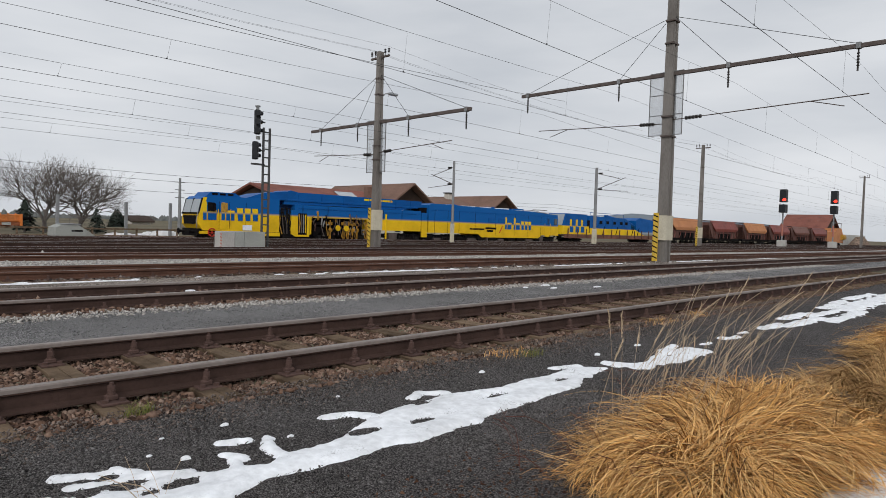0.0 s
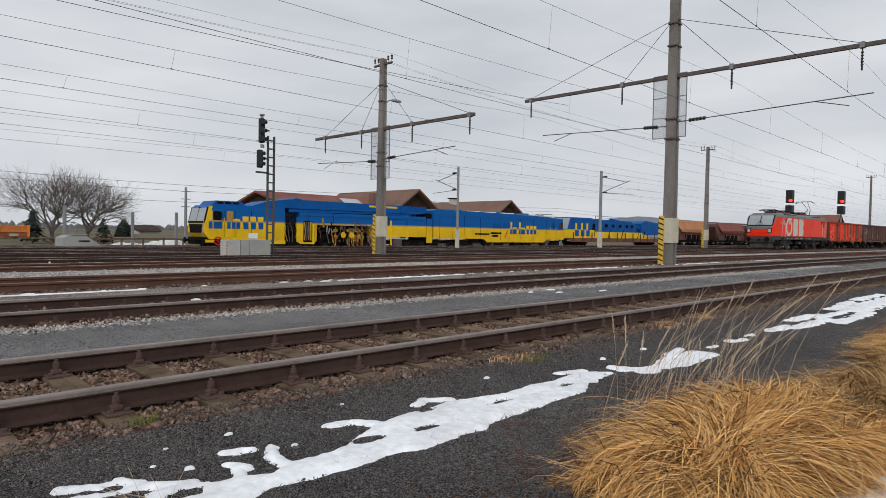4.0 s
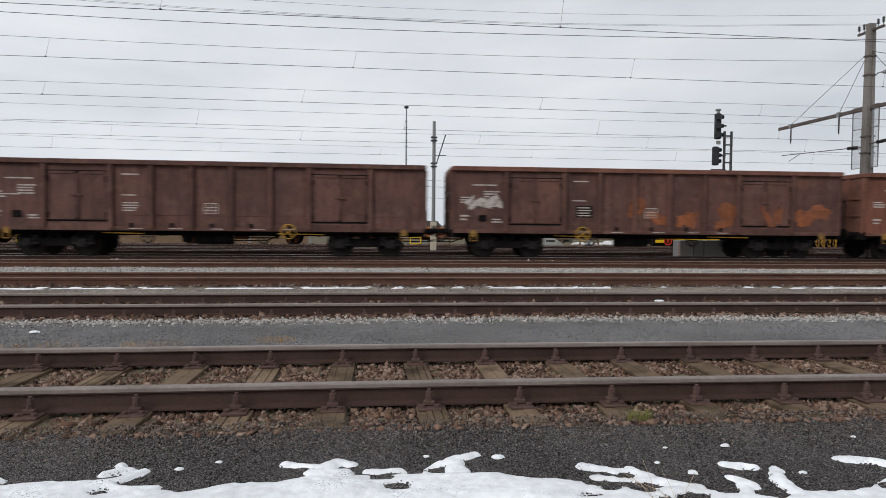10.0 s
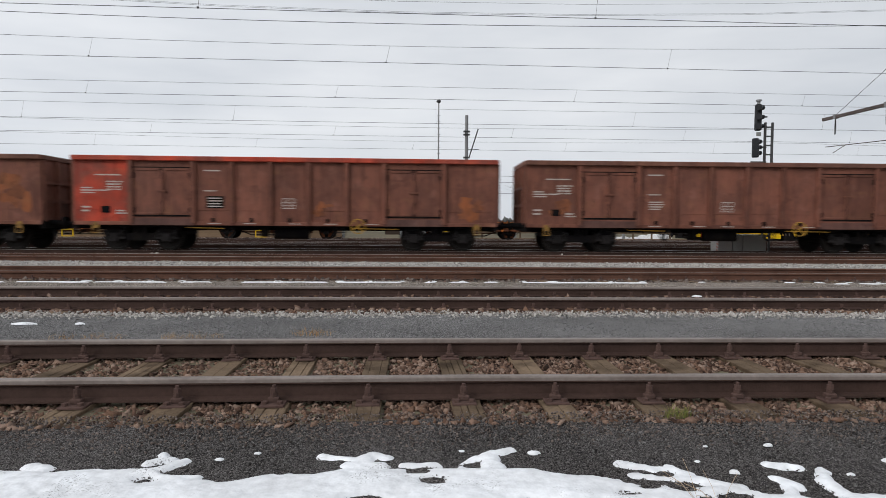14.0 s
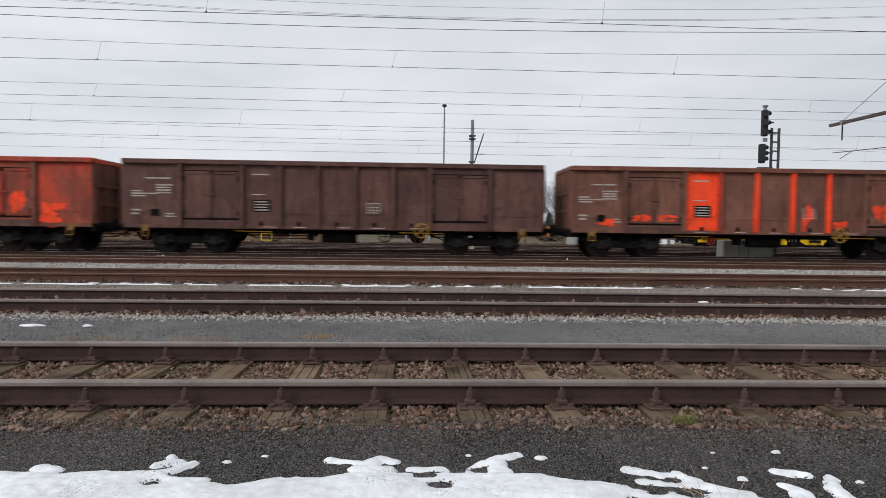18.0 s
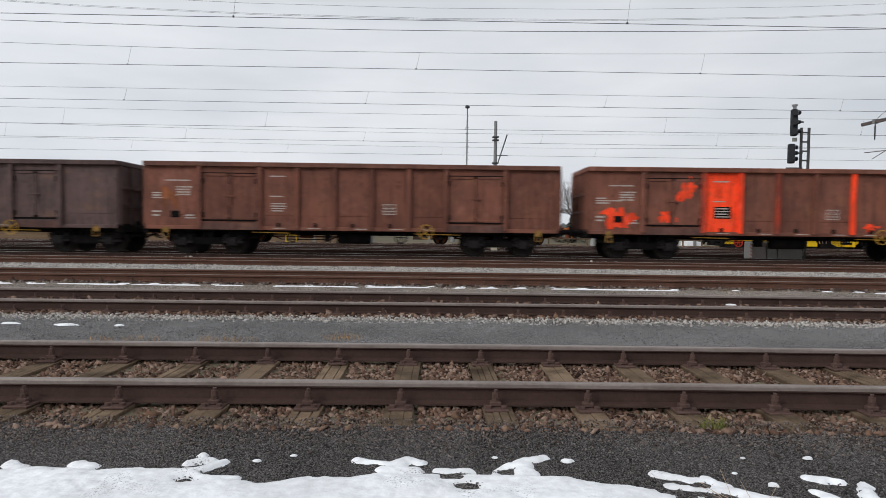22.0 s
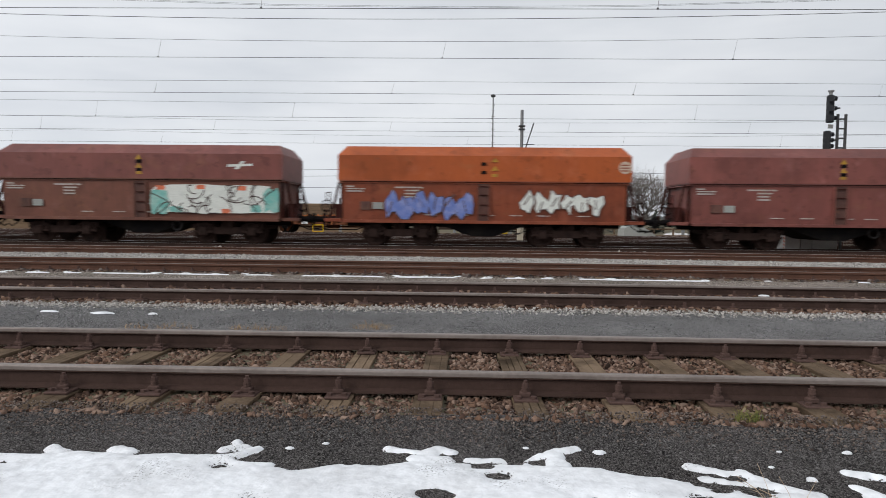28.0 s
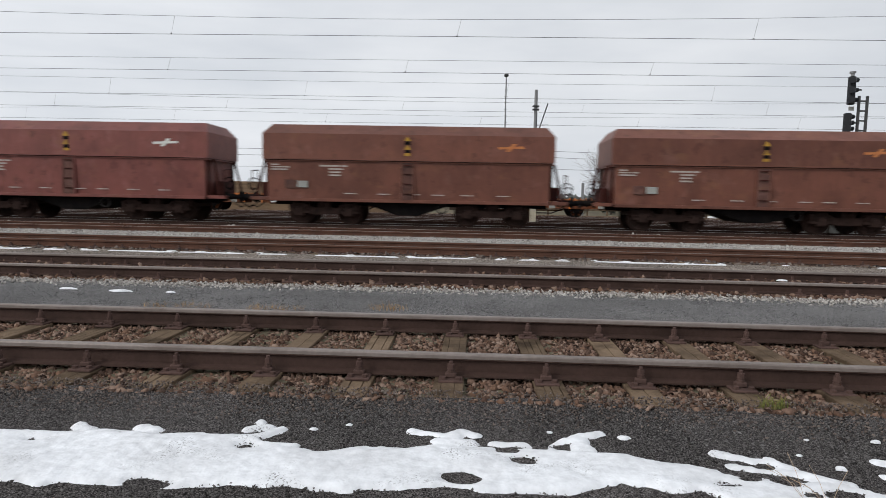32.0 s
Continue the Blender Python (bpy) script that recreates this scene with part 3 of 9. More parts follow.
FALS_DARK = tint("dull_brown_hopper_paint", (0.172, 0.068, 0.047), (0.125, 0.05, 0.036), 0.7, 0.5, least=0.8, spread=0.25, runs=0.3, rough=0.5)
FALS_ORANGE = tint("orange_hopper_paint", (0.34, 0.078, 0.02), (0.26, 0.06, 0.02), 0.5, 0.55, least=0.95, spread=0.2, runs=0.3, rough=0.5)
FALS_RUSTY = tint("orange_brown_hopper_paint", (0.25, 0.062, 0.028), (0.165, 0.046, 0.026), 0.7, 0.5, least=0.85, spread=0.25, runs=0.3, rough=0.5)
CABINET = paint("pale_grey_cabinet", (0.30, 0.31, 0.29), 0.8, dirt=(0.2, 0.2, 0.19), amount=0.5, big=1.5)
YELLOW_DIRTY = paint("grimy_yellow_paint", (0.26, 0.145, 0.035), 0.7, dirt=(0.06, 0.04, 0.025), amount=0.9, big=8, bump=0.05)
YELLOW = paint("yellow_brake_paint", (0.42, 0.24, 0.035), 0.6, dirt=(0.2, 0.11, 0.035), amount=0.9, big=6, bump=0.05)
WHITE_MARK = paint("chalky_white_lettering_paint", (0.42, 0.38, 0.35), 0.7, dirt=(0.24, 0.17, 0.15), amount=0.6, big=8, bump=0)
GRAFF_WHITE = paint("white_spray_paint", (0.62, 0.64, 0.6), 0.6, dirt=(0.5, 0.52, 0.5), amount=0.5, big=4, bump=0)
GRAFF_BLUE = paint("blue_spray_paint", (0.12, 0.17, 0.42), 0.6, dirt=(0.3, 0.32, 0.5), amount=0.6, big=4, bump=0)
GRAFF_TEAL = paint("teal_spray_paint", (0.16, 0.4, 0.36), 0.6, dirt=(0.5, 0.55, 0.5), amount=0.5, big=4, bump=0)
CORAL = paint("coral_spray_paint", (0.62, 0.17, 0.09), 0.6, amount=0.4, big=4, bump=0)
GRAFF_LILAC = paint("lilac_spray_paint", (0.42, 0.3, 0.42), 0.6, dirt=(0.5, 0.42, 0.5), amount=0.6, big=4, bump=0)


def wheelset_mesh(r):
    """Two flanged wheels with dished webs on one axle, turned as one body."""
    half = [(0.0, 0.085), (0.62, 0.085), (0.64, 0.15), (0.68, 0.16), (0.68, r - 0.11), (0.66, r - 0.08), (0.665, r + 0.015), (0.685, r + 0.028), (0.7, r + 0.02), (0.71, r), (0.815, r - 0.004), (0.82, r - 0.075), (0.77, r - 0.09), (0.765, 0.2), (0.83, 0.16), (0.835, 0.09), (0.98, 0.085)]
    prof = [(-y, k) for y, k in half[:0:-1]] + half
    g = G()
    n = 24
    g.rings([[(k * math.cos(2 * math.pi * i / n), y, k * math.sin(2 * math.pi * i / n)) for i in range(n)] for y, k in prof])
    return g.round().mesh("wheelset", TYRE)


def bogie_frame_mesh():
    """A pressed-steel freight bogie frame with its curved side beams."""
    g = G()
    for s in (-1, 1):
        y0, y1 = s * 0.98 - 0.06, s * 0.98 + 0.06
        g.prism([(-1.3, 0.56), (-1.3, 0.72), (-0.75, 0.78), (-0.45, 0.62), (0.45, 0.62), (0.75, 0.78), (1.3, 0.72), (1.3, 0.56), (0.75, 0.56), (0.5, 0.36), (-0.5, 0.36), (-0.75, 0.56)], y0, y1, "y")
        for k in (-0.4, 0.4):
            g.cyl((k * 0.35, s * 1.0, 0.62), (k * 0.35, s * 1.0, 0.86), 0.09, 10)
    g.box(-0.22, 0.22, -1.0, 1.0, 0.55, 0.8, 0.03)
    for k in (-1.25, 1.25):
        g.box(k - 0.06, k + 0.06, -1.0, 1.0, 0.55, 0.68)
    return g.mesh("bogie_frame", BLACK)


def axlebox_mesh():
    g = G()
    g.box(-0.17, 0.17, -0.13, 0.11, -0.16, 0.17, 0.03)
    g.cyl((0, -0.09, 0), (0, -0.15, 0), 0.12, 10)
    g.box(-0.37, 0.37, -0.09, 0.09, -0.05, 0.02)
    for k in (-1, 1):
        g.cyl((k * 0.27, 0, 0.0), (k * 0.27, 0, 0.26), 0.08, 8)
        g.ring((k * 0.27, 0, 0.08), 0.085, 0.018, "z", 8, 4)
        g.ring((k * 0.27, 0, 0.17), 0.085, 0.018, "z", 8, 4)
    return g.mesh("axlebox", AXLE)


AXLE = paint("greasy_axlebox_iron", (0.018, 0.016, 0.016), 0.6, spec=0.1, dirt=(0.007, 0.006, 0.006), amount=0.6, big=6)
WHEELSET = wheelset_mesh(0.46)
BOGIE_FRAME, AXLEBOX = bogie_frame_mesh(), axlebox_mesh()
GRIME_BROWN = paint("brown_dusty_underframe", (0.034, 0.021, 0.018), 0.85, spec=0.06, dirt=(0.012, 0.009, 0.008), amount=0.7, big=4, fine=20, bump=0.3)


def recoloured(mesh, material):
    me = mesh.copy()
    me.materials[0] = material
    return me


BOGIE_BROWN, AXLEBOX_BROWN, WHEELSET_BROWN = (recoloured(k, GRIME_BROWN) for k in (BOGIE_FRAME, AXLEBOX, WHEELSET))
SPINNING = []


def bogie(parent, x, frame_mesh=BOGIE_FRAME, wheel_mesh=WHEELSET, box_mesh=AXLEBOX):
    b = part("bogie", frame_mesh, None, parent, "", at(x, 0, 0))
    for k in (-0.9, 0.9):
        w = part("wheelset", wheel_mesh, None, b, "", at(k, 0, 0.46))
        SPINNING.append((w, k, 0.46, 0.46))
        for q in (0, 180):
            part("axlebox", box_mesh, None, b, "", pose(k, -1.02 if q == 0 else 1.02, 0.46, 0, 0, q))


def buffer_mesh():
    g = G()
    g.cyl((0, 0, 0), (0.34, 0, 0), 0.1, 12)
    g.cyl((0.34, 0, 0), (0.52, 0, 0), 0.075, 12)
    g.cyl((0.52, 0, 0), (0.56, 0, 0), 0.23, 16, 0.21)
    g.box(-0.03, 0.02, -0.17, 0.17, -0.17, 0.17, 0.01)
    return g.round().mesh("buffer", BLACK)


def coupling_mesh():
    g = G()
    g.box(0, 0.2, -0.06, 0.06, -0.09, 0.09, 0.01)
    g.tube([(0.2, 0, 0), (0.4, 0, -0.12), (0.62, 0, -0.05)], 0.035)
    return g.mesh("coupling", BLACK)


def hose_mesh():
    return G().tube([(0.05, 0, -0.08), (0.25, 0, -0.25), (0.45, 0, -0.38), (0.58, 0, -0.3)], 0.022).mesh("brake_hose", BLACK)


BUFFER, COUPLING, HOSE = buffer_mesh(), coupling_mesh(), hose_mesh()


def draw_gear(parent, half):
    for e in (-1, 1):
        for s in (-0.875, 0.875):
            part("buffer", BUFFER, None, parent, "", pose(e * (half - 0.56), s, 0.95, 0, 0, 0 if e > 0 else 180))
        part("coupling", COUPLING, None, parent, "", pose(e * (half - 0.62), 0, 0.93, 0, 0, 0 if e > 0 else 180))
        for s in (-0.42, 0.42):
            part("brake_hose", HOSE, None, parent, "", pose(e * (half - 0.62), s, 0.93, 0, 0, 0 if e > 0 else 180))


def bars(parent, rows, y, z_top, x, material=WHITE_MARK, h=0.045, gap=0.085, name="lettering"):
    """Lines of lettering too blurred to read, as plain raised bars."""
    g = G()
    z = z_top
    for widths in rows:
        xx = x
        for w in widths:
            if w > 0:
                g.box(xx, xx + w, y - 0.004, y, z - h, z)
            xx += abs(w) + 0.04
        z -= gap
    return part(name, g, material, parent)


POSTS = (-5.42, -3.3, -1.98, -0.66, 0.66, 1.98, 3.3, 5.42)


def open_wagon(m, base, rim, label, panel_paint, door_paint=None, half=7.33, posts=POSTS, seed=0, wheel_x=2.9, extra=None, post_paint=None):
    """A four-axle open goods wagon with ribbed steel sides and two pairs of side doors."""
    r = random.Random(seed)
    w = thing("open_wagon", m, label, "goods wagon", "open wagons of the goods train")
    lo, hi, ys = 1.0, 3.12, 1.38
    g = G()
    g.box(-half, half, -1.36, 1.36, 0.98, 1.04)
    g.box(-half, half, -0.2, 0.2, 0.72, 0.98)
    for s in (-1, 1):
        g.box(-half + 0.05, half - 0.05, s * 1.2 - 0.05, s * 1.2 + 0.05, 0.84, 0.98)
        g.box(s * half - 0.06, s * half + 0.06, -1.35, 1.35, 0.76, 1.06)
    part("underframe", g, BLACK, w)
    # inside skin, end walls and the far side
    for s in (-1, 1):
        ew = part("end_wall", G().box(s * half - 0.03, s * half + 0.03, -1.37, 1.37, 1.04, hi), base, w)
        for yy in (-1.25, -0.45, 0.45, 1.25):
            part("end_rib", G().box(s * half + (0.03 if s > 0 else -0.11), s * half + (0.11 if s > 0 else -0.03), yy - 0.06, yy + 0.06, 1.0, hi), base, ew)
        for zz in (1.7, 2.35):
            part("end_band", G().box(s * half + (0.03 if s > 0 else -0.09), s * half + (0.09 if s > 0 else -0.03), -1.3, 1.3, zz - 0.05, zz + 0.05), base, ew)
    g = G()
    g.box(-half, half, 1.34, 1.38, 1.04, hi)
    for p in posts:
        g.box(p - 0.07, p + 0.07, 1.38, 1.47, 1.0, hi)
    part("far_side", g, base, w)
    # near side, bay by bay
    edges = [-half] + list(posts) + [half]
    doors = (1, len(edges) - 3)
    for i in range(len(edges) - 1):
        a, b = edges[i] + (0.0 if i == 0 else 0.07), edges[i + 1] - (0.0 if i == len(edges) - 2 else 0.07)
        pm = panel_paint.get(i, base)
        if i in doors:
            g = G()
            g.box(a, b, -1.36, -1.33, lo + 0.02, hi)
            g.box(a, b, -1.4, -1.36, hi - 0.22, hi)
            g.box(a, b, -1.41, -1.36, lo, lo + 0.24)
            part("door_surround", g, pm if i in panel_paint else base, w)
            mid = (a + b) / 2
            for k, (c, d) in enumerate(((a + 0.02, mid - 0.015), (mid + 0.015, b - 0.02))):
                g = G()
                g.box(c, d, -1.41, -1.37, lo + 0.26, hi - 0.24, 0.006)
                for z0, z1 in ((lo + 0.26, lo + 0.34), (hi - 0.33, hi - 0.24)):
                    g.box(c, d, -1.435, -1.405, z0, z1, 0.006)
                for c0, c1 in ((c, c + 0.08), (d - 0.08, d)):
                    g.box(c0, c1, -1.435, -1.405, lo + 0.26, hi - 0.24, 0.006)
                dm = (door_paint or {}).get((i, k), pm)
                dr = part("door", g, dm, w)
                for zz in (lo + 0.42, hi - 0.5):
                    part("hinge", G().cyl((c + 0.04 if k == 0 else d - 0.04, -1.45, zz - 0.09), (c + 0.04 if k == 0 else d - 0.04, -1.45, zz + 0.09), 0.025, 6), BLACK, dr)
            g = G()
            g.box(mid - 0.03, mid + 0.03, -1.47, -1.43, lo + 0.75, lo + 1.5, 0.008)
            g.box(mid - 0.16, mid + 0.16, -1.48, -1.44, lo + 1.05, lo + 1.11, 0.008)
            part("door_latch", g, pm, w)
            # black strips paint the shade in the gaps round and between the doors
            g = G()
            g.box(a + 0.005, a + 0.03, -1.43, -1.365, lo + 0.22, hi - 0.2)
            g.box(b - 0.03, b - 0.005, -1.43, -1.365, lo + 0.22, hi - 0.2)
            g.box(mid - 0.022, mid + 0.022, -1.425, -1.365, lo + 0.22, hi - 0.22)
            g.box(a + 0.005, b - 0.005, -1.425, -1.365, hi - 0.235, hi - 0.205)
            g.box(a + 0.005, b - 0.005, -1.427, -1.365, lo + 0.2, lo + 0.255)
            part("door_seal", g, BLACK, w)
            g = G()
            g.box(a - 0.05, b + 0.05, -1.435, -1.36, lo - 0.1, lo + 0.14)
            part("door_sill", g, BROWN_DARK, w)
        else:
            g = G()
            g.box(a, b, -1.38, -1.33, lo + 0.02, hi)
            g.box(a + 0.05, b - 0.05, -1.392, -1.378, lo + 0.42, hi - 0.1, 0.004)
            part("side_panel", g, pm, w)
    for i, p in enumerate(posts):
        g = G()
        g.prism([(p - 0.075, -1.36), (p - 0.06, -1.5), (p + 0.06, -1.5), (p + 0.075, -1.36)], lo - 0.02, hi, "z")
        g.box(p - 0.085, p - 0.06, -1.5, -1.36, lo + 0.32, lo + 0.4)
        g.box(p - 0.085, p - 0.06, -1.5, -1.36, lo + 0.5, lo + 0.58)
        part("post", g, (post_paint or {}).get(i, base), w)
    g = G()
    for s in (-1, 1):
        g.box(-half - 0.05, half + 0.05, s * 1.43 - 0.09, s * 1.43 + 0.09, hi, hi + 0.17, 0.02)
        g.box(s * half - 0.09, s * half + 0.09, -1.34, 1.34, hi, hi + 0.17, 0.02)
    part("top_rim", g, rim, w)
    g = G()
    g.box(-half, half, -1.42, -1.34, lo - 0.1, lo + 0.03, 0.01)
    part("sill", g, base, w)
    # running gear and fittings
    bogie(w, -5.25)
    bogie(w, 5.25)
    draw_gear(w, 7.87)
    g = G()
    g.cyl((-0.9 + wheel_x * 0.1, -0.75, 0.62), (0.35 + wheel_x * 0.1, -0.75, 0.62), 0.2, 14)
    g.box(-1.1, -0.9, -0.95, -0.5, 0.5, 0.9)
    part("brake_tank", g.round(), BLACK, w)
    for xx in (-2.2, 1.7):
        g = G()
        g.ring((xx, -1.12, 0.68), 0.2, 0.03, "y", 16, 5)
        for k in range(3):
            a = math.pi * k / 3
            g.cyl((xx - 0.19 * math.cos(a), -1.12, 0.68 - 0.19 * math.sin(a)), (xx + 0.19 * math.cos(a), -1.12, 0.68 + 0.19 * math.sin(a)), 0.014, 5)
        part("changeover_wheel", g, AXLE, w)
    g = G()
    g.ring((wheel_x, -1.5, 0.9), 0.25, 0.017, "y", 18, 5)
    for k in range(2):
        a = math.pi * k / 2 + 0.6
        g.cyl((wheel_x - 0.26 * math.cos(a), -1.5, 0.9 - 0.26 * math.sin(a)), (wheel_x + 0.26 * math.cos(a), -1.5, 0.9 + 0.26 * math.sin(a)), 0.016, 5)
    g.cyl((wheel_x, -1.5, 0.9), (wheel_x, -1.2, 0.9), 0.03, 6)
    part("handbrake_wheel", g, YELLOW, w, "yellow-painted handbrake wheel")
    for a, b in ((-3.6, -2.3), (2.2, 3.8)):
        part("brake_rod", G().cyl((a, -1.3, 0.82), (b, -1.3, 0.8), 0.018, 6), YELLOW, w, "yellow brake rod")
    for s in (-1, 1):
        xx = s * (half - 0.72)
        g = G()
        g.tube([(xx - 0.1, -1.4, 1.0), (xx - 0.1, -1.46, 0.62), (xx + 0.1, -1.46, 0.62), (xx + 0.1, -1.4, 1.0)], 0.018, 5)
        g.box(xx - 0.07, xx + 0.07, -1.43, -1.4, 0.78, 1.0)
        part("step", g, YELLOW_DIRTY, w, "yellow shunter's step")
    g = G()
    g.tube([(half - 0.25, -1.44, 1.15), (half - 0.25, -1.47, 1.2), (half - 0.25, -1.47, 2.3), (half - 0.25, -1.44, 2.35)], 0.016, 5)
    part("grab_rail", g, base, w)
    # lettering and small fittings
    x = -half + 0.15
    yy = -1.394
    bars(w, [[0.35], [0.5, 0.35], [0.45]], yy, 2.2, x + 0.1)
    bars(w, [[0.42, 0.4]], yy, 2.65, x + 0.55)
    bars(w, [[0.3], [0.25]], yy, 1.55, x + 0.1, h=0.06, gap=0.13)
    g = G()
    g.box(x + 0.75, x + 1.05, -1.405, -1.39, 1.32, 1.55)
    part("label_holder", g, BLACK, w)
    bars(w, [[0.55]], yy, 2.83, POSTS[1] + 0.35)
    bars(w, [[0.45]], yy, 2.12, POSTS[1] + 0.35, h=0.035)
    tx = posts[1] + 0.36 + r.uniform(0, 0.15)
    if seed % 3 != 1:
        table = part("load_table", G().box(tx - 0.04, tx + 0.56, yy - 0.006, yy + 0.004, 1.5, 1.92), BLACK, w, "black load table with white lines")
        for k in range(4):
            part("table_line", G().box(tx + 0.02, tx + 0.5 - 0.05 * (k % 2), yy - 0.01, yy - 0.004, 1.545 + k * 0.095, 1.585 + k * 0.095), WHITE_MARK, table)
    else:
        bars(w, [[0.5], [0.52], [0.48], [0.4]], yy, 1.86, tx, h=0.04)
    fx = posts[3 + r.randint(0, 1)] + 0.4
    g = G()
    for z in (1.5, 1.6, 1.7, 1.84):
        g.box(fx, fx + 0.46, yy - 0.004, yy, z, z + 0.022)
    for k in (0.0, 0.15, 0.3, 0.44):
        g.box(fx + k, fx + k + 0.02, yy - 0.0045, yy, 1.5, 1.862)
    part("framed_mark", g, WHITE_MARK, w)
    bars(w, [[0.12, 0.2, 0.14], [0.3, 0.12], [0.2, 0.24], [0.14, 0.1, 0.16]], yy, 2.42, x + 0.95, h=0.05, gap=0.09)
    bars(w, [[0.3], [0.22, 0.1]], yy, 1.42, x + 1.25, h=0.05, gap=0.09)
    # grime along the foot of the side, and hinges of the bottom flaps
    for k in range(1, 7):
        if k not in doors:
            xx = (edges[k] + edges[k + 1]) / 2
            part("flap_latch", G().box(xx - 0.05, xx + 0.05, -1.46, -1.39, lo + 0.02, lo + 0.16, 0.01), BLACK, w)
    for k in range(7):
        pp = posts[k]
        bars(w, [[0.25, 0.12]], -1.424, lo - 0.015, pp + 0.4 + r.uniform(0, 0.4), h=0.03)
    if extra:
        extra(w, yy)
    return w


def patches(w, y, spots, material, name="paint_patch"):
    """Ragged patches of another paint, a few millimetres proud of the side."""
    r = random.Random(len(spots) * 7 + int(abs(spots[0][0]) * 100))
    for x, z, a, b in spots:
        for j in range(7):
            g = G()
            cx, cz = x + r.uniform(-0.8, 0.8) * a, z + r.uniform(-0.9, 0.9) * b
            wa, wb = a * r.uniform(0.3, 0.85), b * r.uniform(0.35, 1.0)
            pts = []
            for i in range(11):
                t = 2 * math.pi * i / 11
                k = r.uniform(0.45, 1.15)
                pts.append((cx + wa * k * math.cos(t), cz + wb * k * math.sin(t)))
            face = y - 0.018 if y > -1.41 and y < -1.39 and 3.37 < abs(cx) < 5.35 else y
            g.prism(pts, face - 0.003 - 0.0004 * j, face + 0.002, "y")
            part(name, g, material, w)


def hopper_wagon(m, upper, lower, roof, label, mark="bar", seed=0, extra=None):
    """A bogie self-discharging hopper wagon with a tall hipped body, ladder bay and end platforms."""
    r = random.Random(seed)
    w = thing("hopper_wagon", m, label, "goods wagon", "hopper wagons of the goods train")
    hu, hl, yu = 5.19, 5.03, 1.45
    g = G()
    g.prism([(-1.3, 0.93), (-1.36, 2.26), (1.36, 2.26), (1.3, 0.93)], -hl, hl)
    part("lower_body", g, lower, w)
    g = G()
    g.box(-hl, hl, -1.39, -1.3, 0.84, 0.95, 0.01)
    g.box(-hl, hl, 1.3, 1.39, 0.84, 0.95, 0.01)
    part("sill", g, lower, w)
    g = G()
    g.box(-hu + 0.02, hu - 0.02, -1.40, 1.40, 2.26, 2.30)
    g.box(-hu + 0.02, hu - 0.02, -1.46, 1.46, 2.32, 2.362)
    part("ledge", g, lower, w)
    # black strip between the ledge plates: the shade there, put into colour
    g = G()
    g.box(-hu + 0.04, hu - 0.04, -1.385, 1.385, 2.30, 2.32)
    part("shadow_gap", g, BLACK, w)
    g = G()
    v = [(-hu, -yu, 2.36), (hu, -yu, 2.36), (hu, yu, 2.36), (-hu, yu, 2.36), (-hu, -yu, 3.24), (hu, -yu, 3.24), (hu, yu, 3.24), (-hu, yu, 3.24)]
    g.add(v, [(0, 1, 5, 4), (1, 2, 6, 5), (2, 3, 7, 6), (3, 0, 4, 7), (3, 2, 1, 0)])
    part("upper_body", g, upper, w)
    g = G()
    k = 0.24
    v = [(-hu, -yu, 3.24), (hu, -yu, 3.24), (hu, yu, 3.24), (-hu, yu, 3.24), (-hu + k, -yu + 0.5, 3.6), (hu - k, -yu + 0.5, 3.6), (hu - k, yu - 0.5, 3.6), (-hu + k, yu - 0.5, 3.6)]
    g.add(v, [(0, 1, 5, 4), (1, 2, 6, 5), (2, 3, 7, 6), (3, 0, 4, 7), (4, 5, 6, 7)])
    part("top_slope", g, roof, w)
    # ladder bay in the middle of the side
    g = G()
    g.box(-0.2, 0.2, -1.385, -1.3, 0.95, 2.26)
    part("ladder_bay", g, BROWN_DARK, w)
    for z in (1.15, 1.5, 1.85, 2.15):
        part("rung", G().box(-0.13, 0.13, -1.45, -1.38, z, z + 0.035, 0.008), HOPPER_FRAME, w)
    for z in (2.6, 2.9):
        part("rung", G().prism([(-0.11, z), (0.11, z), (0.08, z + 0.11), (-0.08, z + 0.11)], -1.475, -1.452, "y"), BLACK, w)
    g = G()
    g.box(-0.24, -0.2, -1.41, -1.36, 0.95, 2.26)
    g.box(0.2, 0.24, -1.41, -1.36, 0.95, 2.26)
    part("bay_frame", g, lower, w)
    lx = 0.39 if mark == "round" else 0.0
    for z in (2.5, 2.72, 3.02):
        shape = G().prism([(lx - 0.12, z), (lx + 0.12, z), (lx, z + 0.17)], -1.482, -1.452, "y") if z > 2.6 else G().box(lx - 0.1, lx + 0.1, -1.46, -1.452, z, z + 0.1)
        part("warning_label", shape, YELLOW, w, "yellow warning label")
    part("label_plate", G().box(-3.95, -3.58, -1.376, -1.36, 1.33, 1.57, 0.004), CABINET, w, "pale grey label plate")
    if mark == "round":
        g = G()
        g.cyl((4.95, -1.452, 2.86), (4.95, -1.457, 2.86), 0.22, 20)
        part("round_mark", g, FALS_PALE2, w, "faded round owner's mark")
        bars(w, [[0.3], [0.34], [0.28]], -1.458, 2.97, 4.79, lower, 0.04, 0.1)
    else:
        g = G()
        mm = GRAFF_WHITE if mark == "bar" else ORANGE_MARK
        g.prism([(3.2, 2.78), (4.1, 2.82), (4.1, 2.9), (3.2, 2.86)], -1.458, -1.452, "y")
        g.prism([(3.45, 2.7), (3.6, 2.7), (3.85, 2.98), (3.7, 2.98)], -1.462, -1.456, "y")
        part("owner_mark", g, mm, w, "slanted owner's mark")
    bars(w, [[0.28], [0.42, 0.2], [0.6]], -1.372, 2.16, -4.9)
